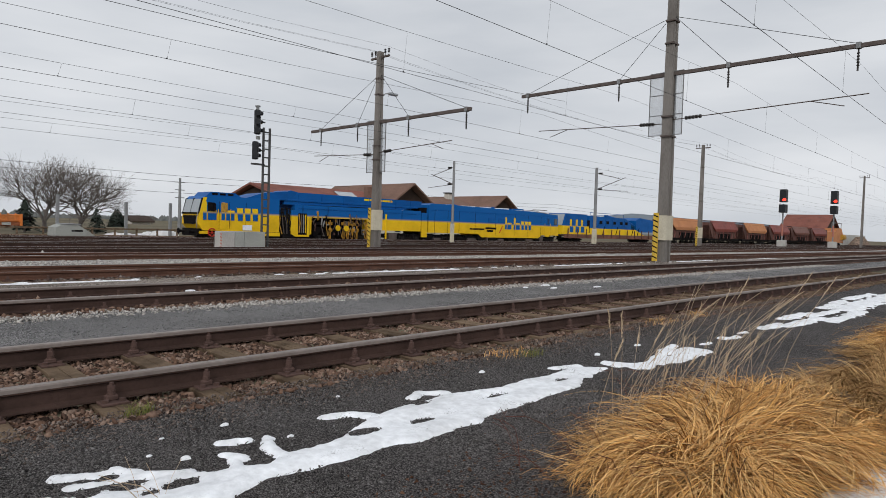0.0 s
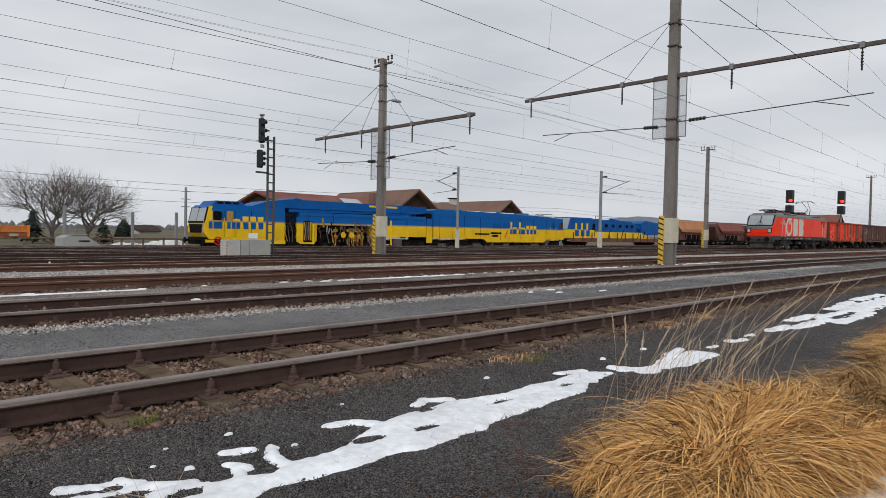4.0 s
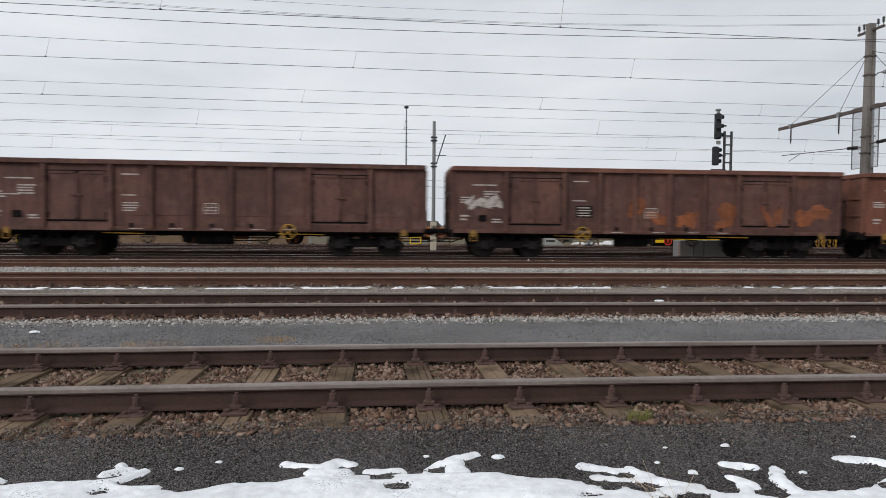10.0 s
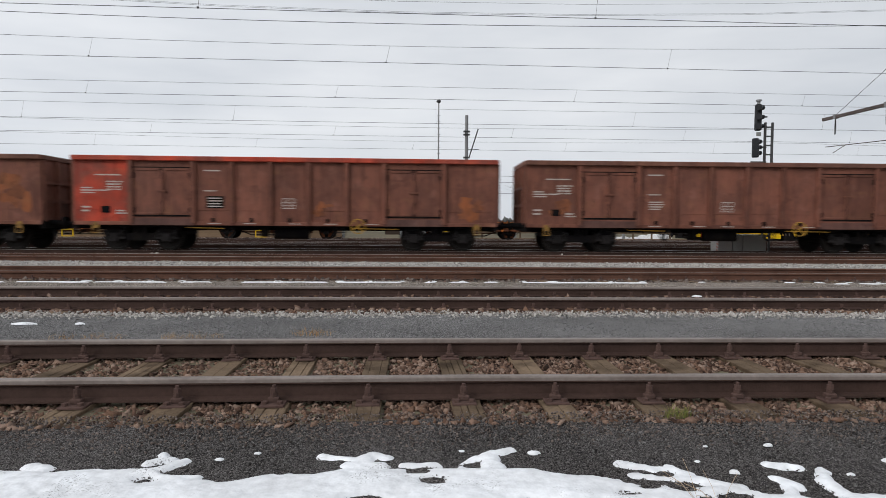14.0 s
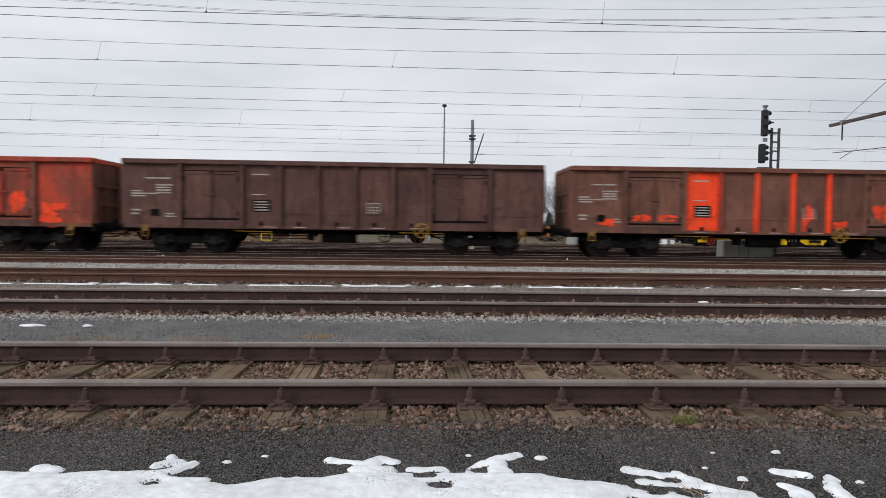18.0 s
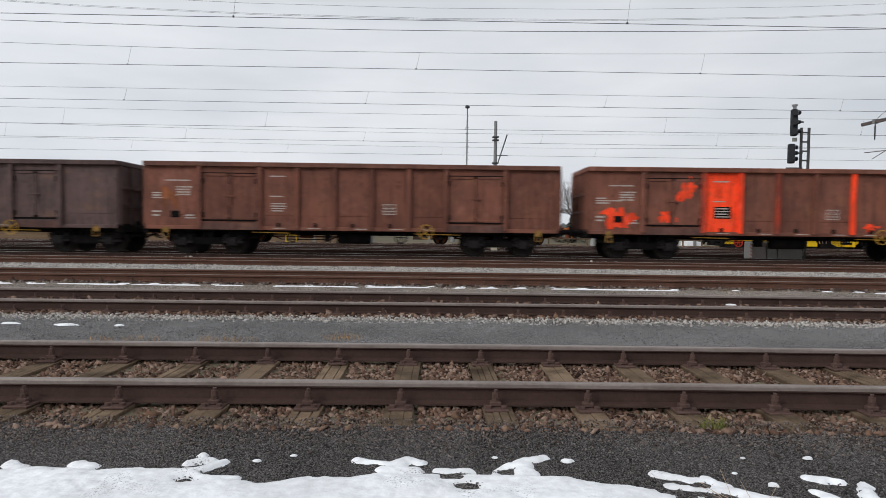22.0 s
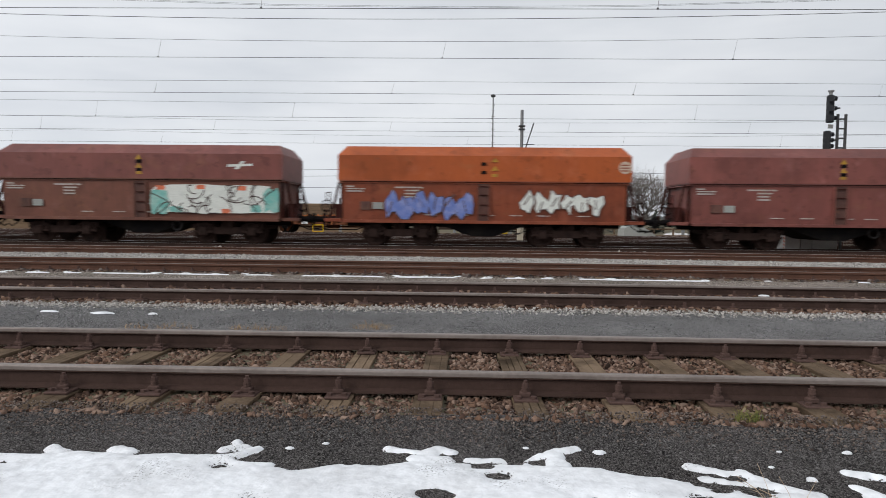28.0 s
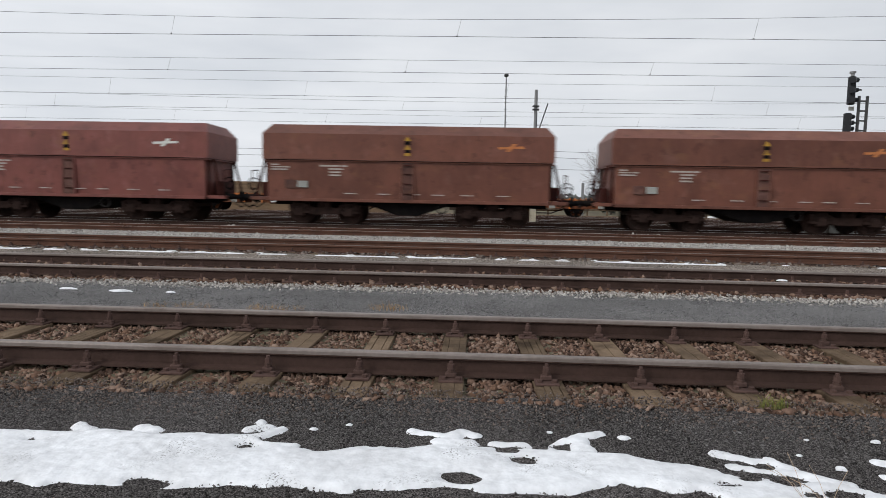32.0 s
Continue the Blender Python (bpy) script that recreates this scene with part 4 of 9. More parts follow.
    bars(w, [[0.75, 0.2], [-0.3, 0.5], [-0.3, 0.4], [-0.3, 0.42]], -1.36, 2.14, -3.15, h=0.055, gap=0.11)
    g = G()
    g.box(-4.4, -4.02, -1.37, -1.345, 1.3, 1.6, 0.008)
    part("label_holder", g, BROWN_DARK, w)
    for k in range(6):
        bars(w, [[0.3, 0.1]], -1.345, 1.16, -2.3 + k * 1.1 + r.uniform(-0.2, 0.3), h=0.035)
    # end platforms with braces, railings and hose loops
    for e in (-1, 1):
        g = G()
        x0, x1 = sorted((e * 5.1, e * 5.72))
        g.box(x0, x1, -1.25, 1.25, 0.86, 0.98, 0.01)
        part("end_platform", g, lower, w)
        g = G()
        for s in (-1.15, 1.15):
            g.cyl((e * 5.5, s, 0.98), (e * 5.22, s * 0.9, 2.3), 0.05, 6)
            g.cyl((e * 5.1, s, 1.0), (e * 5.1, s, 2.3), 0.05, 6)
        g.tube([(e * 5.66, -1.2, 0.98), (e * 5.66, -1.2, 1.9), (e * 5.66, -0.5, 1.95), (e * 5.66, -0.5, 1.0)], 0.02, 5)
        g.box(min(e * 5.15, e * 5.45), max(e * 5.15, e * 5.45), -0.7, 0.5, 1.0, 1.5)
        part("end_railing", g, HOPPER_FRAME, w)
        g = G()
        g.ring((e * 5.72, -0.85, 1.45), 0.2, 0.02, "y", 14, 5)
        g.ring((e * 5.76, -0.8, 1.36), 0.15, 0.018, "y", 14, 5)
        part("hose_loop", g, BLACK, w)
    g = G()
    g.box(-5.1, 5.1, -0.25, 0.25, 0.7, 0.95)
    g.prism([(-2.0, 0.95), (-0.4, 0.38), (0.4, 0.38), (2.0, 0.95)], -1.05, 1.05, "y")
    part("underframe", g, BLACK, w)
    part("changeover_wheel", G().ring((1.25, -1.2, 0.66), 0.17, 0.03, "y", 14, 5), AXLE, w)
    part("brake_cylinder", G().cyl((-0.7, -0.9, 0.62), (0.3, -0.9, 0.62), 0.15, 12), AXLE, w)
    for k in (-3.05, 3.05):
        bogie(w, k, BOGIE_BROWN, WHEELSET_BROWN, AXLEBOX_BROWN)
    draw_gear(w, 6.19)
    if extra:
        extra(w)
    return w


ORANGE_MARK = paint("faded_orange_mark_paint", (0.5, 0.19, 0.07), 0.7, dirt=(0.3, 0.11, 0.05), amount=0.6, big=5, bump=0)
HOPPER_FRAME = paint("dark_maroon_frame_paint", (0.055, 0.016, 0.013), 0.7, dirt=(0.02, 0.012, 0.01), amount=0.7, big=2, bump=0.1, spec=0.1)
FALS_SCRAWL = paint("faint_grey_scrawl_paint", (0.34, 0.22, 0.17), 0.75, dirt=(0.25, 0.13, 0.1), amount=0.7, big=5, bump=0)
FALS_PALE2 = paint("faded_mark_paint", (0.5, 0.4, 0.32), 0.7, dirt=(0.4, 0.3, 0.24), amount=0.5, big=5, bump=0)

# ---- the electric locomotive ----
LOCO_RED = paint("locomotive_red_paint", (0.76, 0.034, 0.006), 0.45, dirt=(0.5, 0.035, 0.018), amount=0.3, big=0.6, fine=6, bump=0.02, streak=2, grain=0.14, spec=0.15)
LOCO_GREY = paint("locomotive_grey_paint", (0.13, 0.13, 0.132), 0.55, dirt=(0.09, 0.085, 0.08), amount=0.6, big=0.8, fine=8, bump=0.05)
LOCO_DARK = paint("locomotive_underframe_grey", (0.055, 0.053, 0.051), 0.7, spec=0.1, dirt=(0.025, 0.022, 0.02), amount=0.7, big=1.5, fine=12, bump=0.1)
CREAM = paint("cream_emblem_paint", (0.56, 0.5, 0.42), 0.55, dirt=(0.47, 0.41, 0.34), amount=0.5, big=1.2, fine=9, bump=0, grain=0.12)
INSULATOR_RED = paint("red_brown_insulator", (0.16, 0.03, 0.025), 0.4, bump=0)
GLASS_DARK = glass("dark_cab_glass", (0.03, 0.035, 0.04), 0.08)
# the sky's reflection in the panes is put into this pale base colour
GLASS_PALE = paint("glass_with_painted_reflection", (0.3, 0.325, 0.345), 0.15, amount=0.2, bump=0)
HEADLIGHT = paint("headlight_glass", (0.38, 0.4, 0.4), 0.15, amount=0.2, bump=0)

loco = thing("electric_locomotive", at(0, TRAIN_Y, RAIL_Z), "red electric locomotive with grey roof and large cream emblem", "locomotive")


def cab_sections(sign, zt_cap, lower):
    out = []
    for x, w, zt in ((7.2, 1.49, 3.76), (7.8, 1.47, 3.72), (8.25, 1.42, 3.5), (8.6, 1.36, 3.08), (8.9, 1.28, 2.55), (9.06, 1.18, 2.3), (9.1, 1.08, 2.1)):
        out.append((sign * x, w, min(zt, zt_cap)))
    return out


def body_loop(x, w, z0, zs, zt):
    return [(x, -w, z0), (x, -w, zs), (x, -w + 0.12, zs + 0.5 * (zt - zs)), (x, -w * 0.72, zt), (x, w * 0.72, zt), (x, w - 0.12, zs + 0.5 * (zt - zs)), (x, w, zs), (x, w, z0)]


secs = [(x, w, zt) for x, w, zt in cab_sections(-1, 9, 0)][::-1] + cab_sections(1, 9, 0)
g = G()
g.rings([body_loop(x, w, 1.3, min(3.3, zt - 0.06), min(3.34, zt - 0.02)) for x, w, zt in secs])
part("body", g.round(), LOCO_RED, loco, "glossy red body shell")
g = G()
g.rings([body_loop(x, w + 0.004, min(3.3, zt - 0.07), min(3.36, zt - 0.03), zt) for x, w, zt in secs])
part("roof", g.round(), LOCO_GREY, loco, "grey roof")
g = G()
g.rings([body_loop(x, w + 0.006, 1.0, 1.38, 1.4) for x, w, zt in secs])
part("skirt", g, LOCO_DARK, loco)
# cab ends: windscreen, apron grille, headlights, buffer beam, plough
for e in (-1, 1):
    g = G()
    g.rings([[(e * 8.99, -1.12, 2.46), (e * 8.99, 1.12, 2.46), (e * 8.95, 1.16, 2.5), (e * 8.95, -1.16, 2.5)], [(e * 8.66, -1.2, 3.08), (e * 8.66, 1.2, 3.08), (e * 8.6, 1.2, 3.08), (e * 8.6, -1.2, 3.08)], [(e * 8.33, -1.16, 3.47), (e * 8.33, 1.16, 3.47), (e * 8.27, 1.16, 3.47), (e * 8.27, -1.16, 3.47)]])
    part("windscreen", g, GLASS_PALE, loco, "raked windscreen")
    g = G()
    g.tube([(e * 9.02, -0.3, 2.5), (e * 8.75, 0.05, 3.0)], 0.018, 5)
    g.tube([(e * 9.02, 0.3, 2.5), (e * 8.75, -0.05, 3.0)], 0.018, 5)
    part("wiper", g, BLACK, loco)
    for z in (1.62, 1.74, 1.86, 1.98):
        g = G()
        x0, x1 = sorted((e * 9.06, e * 9.14))
        g.box(x0, x1, -0.8, 0.8, z, z + 0.05, 0.01)
        part("apron_slat", g, LOCO_RED, loco)
    for s in (-1, 1):
        g = G()
        x0, x1 = sorted((e * 8.98, e * 9.13))
        g.box(x0, x1, s * 1.0 - 0.14, s * 1.0 + 0.14, 1.72, 2.12, 0.03)
        h = part("headlight", g, HEADLIGHT, loco)
        g = G()
        g.cyl((e * 9.13, s * 1.0, 1.98), (e * 9.15, s * 1.0, 1.98), 0.06, 10)
        part("lamp", g, HEADLIGHT, h)
    g = G()
    g.cyl((e * 8.3, 0, 3.55), (e * 8.4, 0, 3.5), 0.06, 10)
    part("top_lamp", g, HEADLIGHT, loco)
    g = G()
    x0, x1 = sorted((e * 8.6, e * 9.0))
    g.box(x0, x1, -1.35, 1.35, 0.7, 1.3, 0.03)
    part("buffer_beam", g, LOCO_DARK, loco)
    for s in (-0.875, 0.875):
        part("buffer", BUFFER, None, loco, "", pose(e * 8.95, s, 1.03, 0, 0, 0 if e > 0 else 180))
    part("coupling", COUPLING, None, loco, "", pose(e * 8.95, 0, 1.0, 0, 0, 0 if e > 0 else 180))
    g = G()
    g.rings([[(e * 8.4, -1.25, 0.2), (e * 8.4, 1.25, 0.2), (e * 8.4, 1.25, 0.7), (e * 8.4, -1.25, 0.7)], [(e * 8.95, -0.9, 0.2), (e * 8.95, 0.9, 0.2), (e * 8.8, 0.9, 0.7), (e * 8.8, -0.9, 0.7)]])
    part("plough", g, LOCO_DARK, loco)
    # steps under the doors and door fittings
    xd = e * 6.72
    g = G()
    g.box(xd - 0.42, xd + 0.42, -1.502, -1.47, 1.36, 3.2, 0.01)
    dr = part("cab_door", g, LOCO_RED, loco)
    g = G()
    g.box(xd - 0.2, xd + 0.2, -1.512, -1.49, 2.55, 3.14, 0.06)
    part("door_window", g, GLASS_PALE if e < 0 else GLASS_DARK, dr)
    for k in (-0.5, 0.5):
        g = G()
        g.cyl((xd + k, -1.55, 1.3), (xd + k, -1.55, 2.75), 0.025, 6)
        g.cyl((xd + k, -1.55, 2.7), (xd + k, -1.48, 2.7), 0.02, 5)
        part("handrail", g, CREAM, loco)
    g = G()
    for z in (0.35, 0.6, 0.85):
        g.box(xd - 0.22, xd + 0.22, -1.5, -1.3, z, z + 0.03)
    for k in (-0.22, 0.22):
        g.box(xd + k - 0.015, xd + k + 0.015, -1.5, -1.46, 0.35, 1.25)
    part("step", g, LOCO_DARK, loco)
    g = G()
    g.box(xd - 0.2, xd + 0.2, -1.5, -1.47, 1.0, 1.3, 0.02)
    part("step_pocket", g, BLACK, loco)
    g = G()
    g.box(e * 5.95 - 0.13, e * 5.95 + 0.13, -1.53, -1.49, 2.85, 3.2, 0.02)
    part("mirror_camera", g, LOCO_DARK, loco)
    bars(loco, [[0.35], [0.35]], -1.497, 2.83, e * 7.55 - 0.18, CREAM, 0.05, 0.08)
    g = G()
    g.box(e * 8.2 - 0.14, e * 8.2 + 0.14, -1.46, -1.4, 0.8, 0.98, 0.02)
    g.box(e * 8.2 - 0.14, e * 8.2 + 0.14, -1.46, -1.4, 0.52, 0.7, 0.02)
    part("corner_step", g, BLACK, loco)
# bogies: frames, wheels and equipment
LOCO_STEEL = paint("bright_worn_wheel_steel", (0.07, 0.065, 0.06), 0.5, metal=0.2, dirt=(0.022, 0.02, 0.018), amount=0.7, big=4)
LOCO_WHEEL = wheelset_mesh(0.625)
LOCO_WHEEL.materials[0] = LOCO_STEEL
for bx in (-4.75, 4.75):
    g = G()
    for s in (-1, 1):
        g.prism([(-2.2, 0.74), (-2.2, 0.9), (2.2, 0.9), (2.2, 0.74), (1.0, 0.74), (0.6, 0.4), (-0.6, 0.4), (-1.0, 0.74)], s * 1.05 - 0.06, s * 1.05 + 0.06, "y")
        for k in (-1.5, 1.5):
            g.box(k - 0.13, k + 0.13, s * 1.0 - 0.1, s * 1.0 + 0.1, 0.5, 0.85, 0.04)
            g.cyl((k, s * 1.05, 0.63), (k, s * 1.14, 0.63), 0.13, 12)
            g.cyl((k * 0.55, s * 1.22, 0.6), (k * 1.1, s * 1.25, 0.66), 0.06, 8)
            g.cyl((k * 0.45, s * 1.12, 0.5), (k * 0.45, s * 1.12, 0.95), 0.13, 10)
    g.box(-0.4, 0.4, -1.1, 1.1, 0.4, 0.85)
    part("bogie_beam", G().box(bx - 2.35, bx + 2.35, -0.6, 0.6, 0.4, 1.08), BLACK, loco)
    b = part("bogie", g, LOCO_DARK, loco, "", at(bx, 0, 0))
    for k in (-1.5, 1.5):
        w = part("wheelset", LOCO_WHEEL, None, b, "", at(k, 0, 0.625))
        SPINNING.append((w, k, 0.625, 0.625))
for x0, x1, z0 in ((-2.4, -1.5, 0.42), (-1.4, -0.4, 0.55), (-0.3, 1.2, 0.35), (1.3, 2.3, 0.42), (-8.5, -7.0, 0.35), (7.0, 8.5, 0.35)):
    part("underfloor_case", G().box(x0, x1, -1.35, 1.35, z0, 0.9, 0.03), BLACK, loco)
g = G()
g.cyl((0.0, -1.38, 0.68), (0.9, -1.38, 0.68), 0.1, 10)
g.tube([(-2.4, -1.37, 0.75), (-1.6, -1.4, 0.6), (1.0, -1.38, 0.5), (2.4, -1.37, 0.7)], 0.025, 5)
part("air_pipe", g, AXLE, loco)
bars(loco, [[0.5, -0.8, 0.3, -0.9, 0.7, 0.3, -0.4, 0.3, 0.4, 0.2, -0.8, 0.5, -0.4, 0.9]], -1.497, 1.18, -5.6, CREAM, 0.04)
bars(loco, [[0.16, 0.16, 0.16]], -1.36, 0.72, -1.3, CREAM, 0.08)
for x in (-7.2, -5.1, -1.35, 0.4, 3.0, 6.0):
    g = G()
    g.cyl((x, -1.5, 1.12), (x, -1.47, 1.12), 0.09, 12)
    part("sand_filler", g, BLACK, loco)
# roof: vents, panels and current collectors
for x0, x1 in ((-6.0, -4.3), (-4.2, -2.5), (3.1, 4.4), (4.5, 6.1)):
    g = G()
    g.box(x0, x1, -1.36, -1.28, 3.42, 3.68, 0.02)
    v = part("roof_vent", g, BLACK, loco)
    g = G()
    for i in range(5):
        g.box(x0 + 0.04, x1 - 0.04, -1.375, -1.355, 3.44 + i * 0.045, 3.46 + i * 0.045)
    part("louvre", g, LOCO_GREY, v)
g = G()
g.box(-6.1, 6.15, -1.46, -1.38, 3.3, 3.4, 0.02)
part("gutter", g, BLACK, loco)


def folded_collector(x0, x1):
    g = G()
    z = 4.02
    for s in (-0.5, 0.5):
        g.cyl((x0, s, z), (x1, s * 0.4, z - 0.02), 0.05, 6)
        g.cyl((x0 + 0.4, s, z + 0.1), (x1 - 0.5, s * 0.4, z + 0.07), 0.045, 6)
    for k in (0.1, 0.35):
        g.tube([(x0 + k, -0.9, z - 0.02), (x0 + k, -0.65, z + 0.1), (x0 + k, 0.65, z + 0.1), (x0 + k, 0.9, z - 0.02)], 0.03, 6)
    p = part("folded_pantograph", g, BLACK, loco)
    g = G()
    g.box(x0 + 0.6, x1 - 0.2, -0.6, 0.6, 3.84, 3.95, 0.02)
    for k in (x0 + 1.0, x1 - 0.5):
        for s in (-0.45, 0.45):
            g.cyl((k, s, 3.72), (k, s, 3.88), 0.07, 8)
    part("base_frame", g, INSULATOR_RED, p)


folded_collector(-6.9, -4.2)
folded_collector(-4.0, -1.6)
folded_collector(2.0, 4.6)
g = G()
for i, x in enumerate((-1.3, -0.9, -0.4, 0.1, 0.6)):
    g.cyl((x, -0.3 + 0.15 * (i % 3), 3.72), (x, -0.3 + 0.15 * (i % 3), 4.12 - 0.05 * (i % 2)), 0.05, 8)
    g.cyl((x - 0.12, 0.2, 3.95), (x + 0.2, -0.2, 4.08), 0.03, 6)
g.tube([(-1.4, -0.2, 4.05), (-0.2, -0.1, 4.05), (0.9, 0, 3.98), (2.4, 0, 4.0)], 0.022, 6)
part("roof_conductor", g, BLACK, loco)
# raised collector
g = G()
base, knee, head = (5.35, 0, 3.92), (6.55, 0, 4.62), (4.85, 0, 5.42)
for s in (-0.12, 0.12):
    g.cyl((base[0], s * 3, base[2]), (knee[0], s, knee[2]), 0.035, 6)
    g.cyl((knee[0], s, knee[2]), (head[0], s * 2.5, head[2]), 0.025, 6)
g.cyl((5.7, 0.1, 3.9), (6.62, 0.1, 4.5), 0.015, 5)
for k in (-0.2, 0.2):
    g.tube([(head[0] + k, -0.97, head[2] - 0.16), (head[0] + k, -0.7, head[2] + 0.06), (head[0] + k, 0.7, head[2] + 0.06), (head[0] + k, 0.97, head[2] - 0.16)], 0.028, 6)
g.cyl((head[0] - 0.2, 0.3, head[2]), (head[0] + 0.2, 0.3, head[2]), 0.02, 5)
g.cyl((head[0] - 0.2, -0.3, head[2]), (head[0] + 0.2, -0.3, head[2]), 0.02, 5)
rp = part("raised_pantograph", g, BLACK, loco)
g = G()
g.box(5.0, 6.0, -0.5, 0.5, 3.84, 3.94, 0.02)
for k in (5.1, 5.9):
    for s in (-0.4, 0.4):
        g.cyl((k, s, 3.72), (k, s, 3.86), 0.07, 8)
part("base_frame", g, INSULATOR_RED, rp)
g = G()
g.cyl((7.9, 0, 3.7), (7.9, 0, 3.82), 0.1, 10)
part("horn", g, BLACK, loco)
part("aerial", G().cyl((-7.1, -0.5, 3.7), (-7.1, -0.5, 3.98), 0.02, 6), BLACK, loco)


def arc_band(g, cx, cz, r0, r1, a0, a1, n, y):
    """A flat curved band on the side of the body."""
    v, fs = [], []
    for i in range(n + 1):
        a = radians(a0 + (a1 - a0) * i / n)
        for r in (r0, r1):
            for yy in (y, y + 0.006):
                v.append((cx + r * math.cos(a), yy, cz + r * math.sin(a)))
    for i in range(n):
        k = 4 * i
        fs += [(k, k + 2, k + 6, k + 4), (k + 1, k + 5, k + 7, k + 3), (k, k + 4, k + 5, k + 1), (k + 2, k + 3, k + 7, k + 6)]
    fs += [(0, 1, 3, 2), (4 * n, 4 * n + 2, 4 * n + 3, 4 * n + 1)]
    return g.add(v, fs)


# the emblem as plain shapes: a ring crossed by a bar, and two blocks with rounded lobes
EY = -1.5
g = arc_band(G(), -4.94, 2.35, 0.62, 0.97, 78, 398, 40, EY)
g.prism([(-5.12, 2.62), (-4.72, 2.62), (-4.18, 3.28), (-4.58, 3.28)], EY - 0.002, EY + 0.004, "y")
part("emblem_ring", g, CREAM, loco, "cream ring crossed by a bar")
for x0 in (-3.66, -1.84):
    pts = [(x0, 1.43), (x0, 3.24)]
    for cz, r1 in ((2.785, 0.455), (1.89, 0.46)):
        for i in range(10) if cz > 2 else range(3, 13):
            a = radians(90 - 15 * i)
            pts.append((x0 + 1.5 - r1 + r1 * math.cos(a), cz + r1 * math.sin(a)))
    part("emblem_block", G().prism(pts, EY, EY + 0.006, "y"), CREAM, loco, "plain cream block with rounded lobes")
# black surround of each windscreen, with a middle strip
for e in (-1, 1):
    g = G()
    for y0, y1 in ((-1.25, -1.17), (-0.03, 0.03), (1.17, 1.25)):
        g.rings([[(e * 9.0, y0, 2.44), (e * 9.0, y1, 2.44), (e * 8.9, y1, 2.44), (e * 8.9, y0, 2.44)], [(e * 8.68, y0, 3.08), (e * 8.68, y1, 3.08), (e * 8.58, y1, 3.08), (e * 8.58, y0, 3.08)], [(e * 8.35, y0, 3.5), (e * 8.35, y1, 3.5), (e * 8.25, y1, 3.5), (e * 8.25, y0, 3.5)]])
    g.rings([[(e * 9.02, -1.2, 2.4), (e * 9.02, 1.2, 2.4), (e * 8.9, 1.2, 2.4), (e * 8.9, -1.2, 2.4)], [(e * 8.98, -1.2, 2.49), (e * 8.98, 1.2, 2.49), (e * 8.88, 1.2, 2.49), (e * 8.88, -1.2, 2.49)]])
    part("screen_surround", g, BLACK, loco)
    for s in (-1, 1):
        g = G()
        x0, x1 = sorted((e * 8.9, e * 9.12))
        g.box(x0, x1, s * 1.0 - 0.19, s * 1.0 + 0.19, 1.66, 2.18, 0.03)
        part("lamp_surround", g, BLACK, loco)

# ---- masts, brackets and overhead wires ----
INSULATOR = paint("dark_glazed_insulator", (0.03, 0.027, 0.026), 0.35, bump=0)
HAZARD_YELLOW = paint("hazard_yellow", (0.6, 0.4, 0.05), 0.6, dirt=(0.35, 0.25, 0.06), amount=0.6, big=3, bump=0)
CREAM_BAND = paint("cream_mast_band", (0.5, 0.46, 0.36), 0.8, dirt=(0.35, 0.31, 0.25), amount=0.5, big=2, bump=0.1)
MESH_SCREEN = paint("grey_guard_screen", (0.42, 0.45, 0.48), 0.6, amount=0.3, bump=0)
ms_n, ms_l = MESH_SCREEN.node_tree.nodes, MESH_SCREEN.node_tree.links
ms_clear, ms_mix = ms_n.new("ShaderNodeBsdfTransparent"), ms_n.new("ShaderNodeMixShader")
ms_mix.inputs[0].default_value = 0.3
ms_l.new(ms_clear.outputs[0], ms_mix.inputs[1])
ms_l.new(ms_n["Principled BSDF"].outputs[0], ms_mix.inputs[2])
ms_l.new(ms_mix.outputs[0], ms_n["Material Output"].inputs[0])


def string(g, p, length=0.55, r=0.06):
    """A hanging insulator with its sheds."""
    x, y, z = p
    g.cyl((x, y, z), (x, y, z - length - 0.06), r * 0.5, 6)
    k = 5
    for i in range(k):
        zz = z - 0.15 - i * (length - 0.2) / k
        g.cyl((x, y, zz), (x, y, zz - 0.05), r * 0.6, 8, r)
    g.cyl((x, y, z - length + 0.06), (x, y, z - length - 0.08), 0.035, 6)
    return g


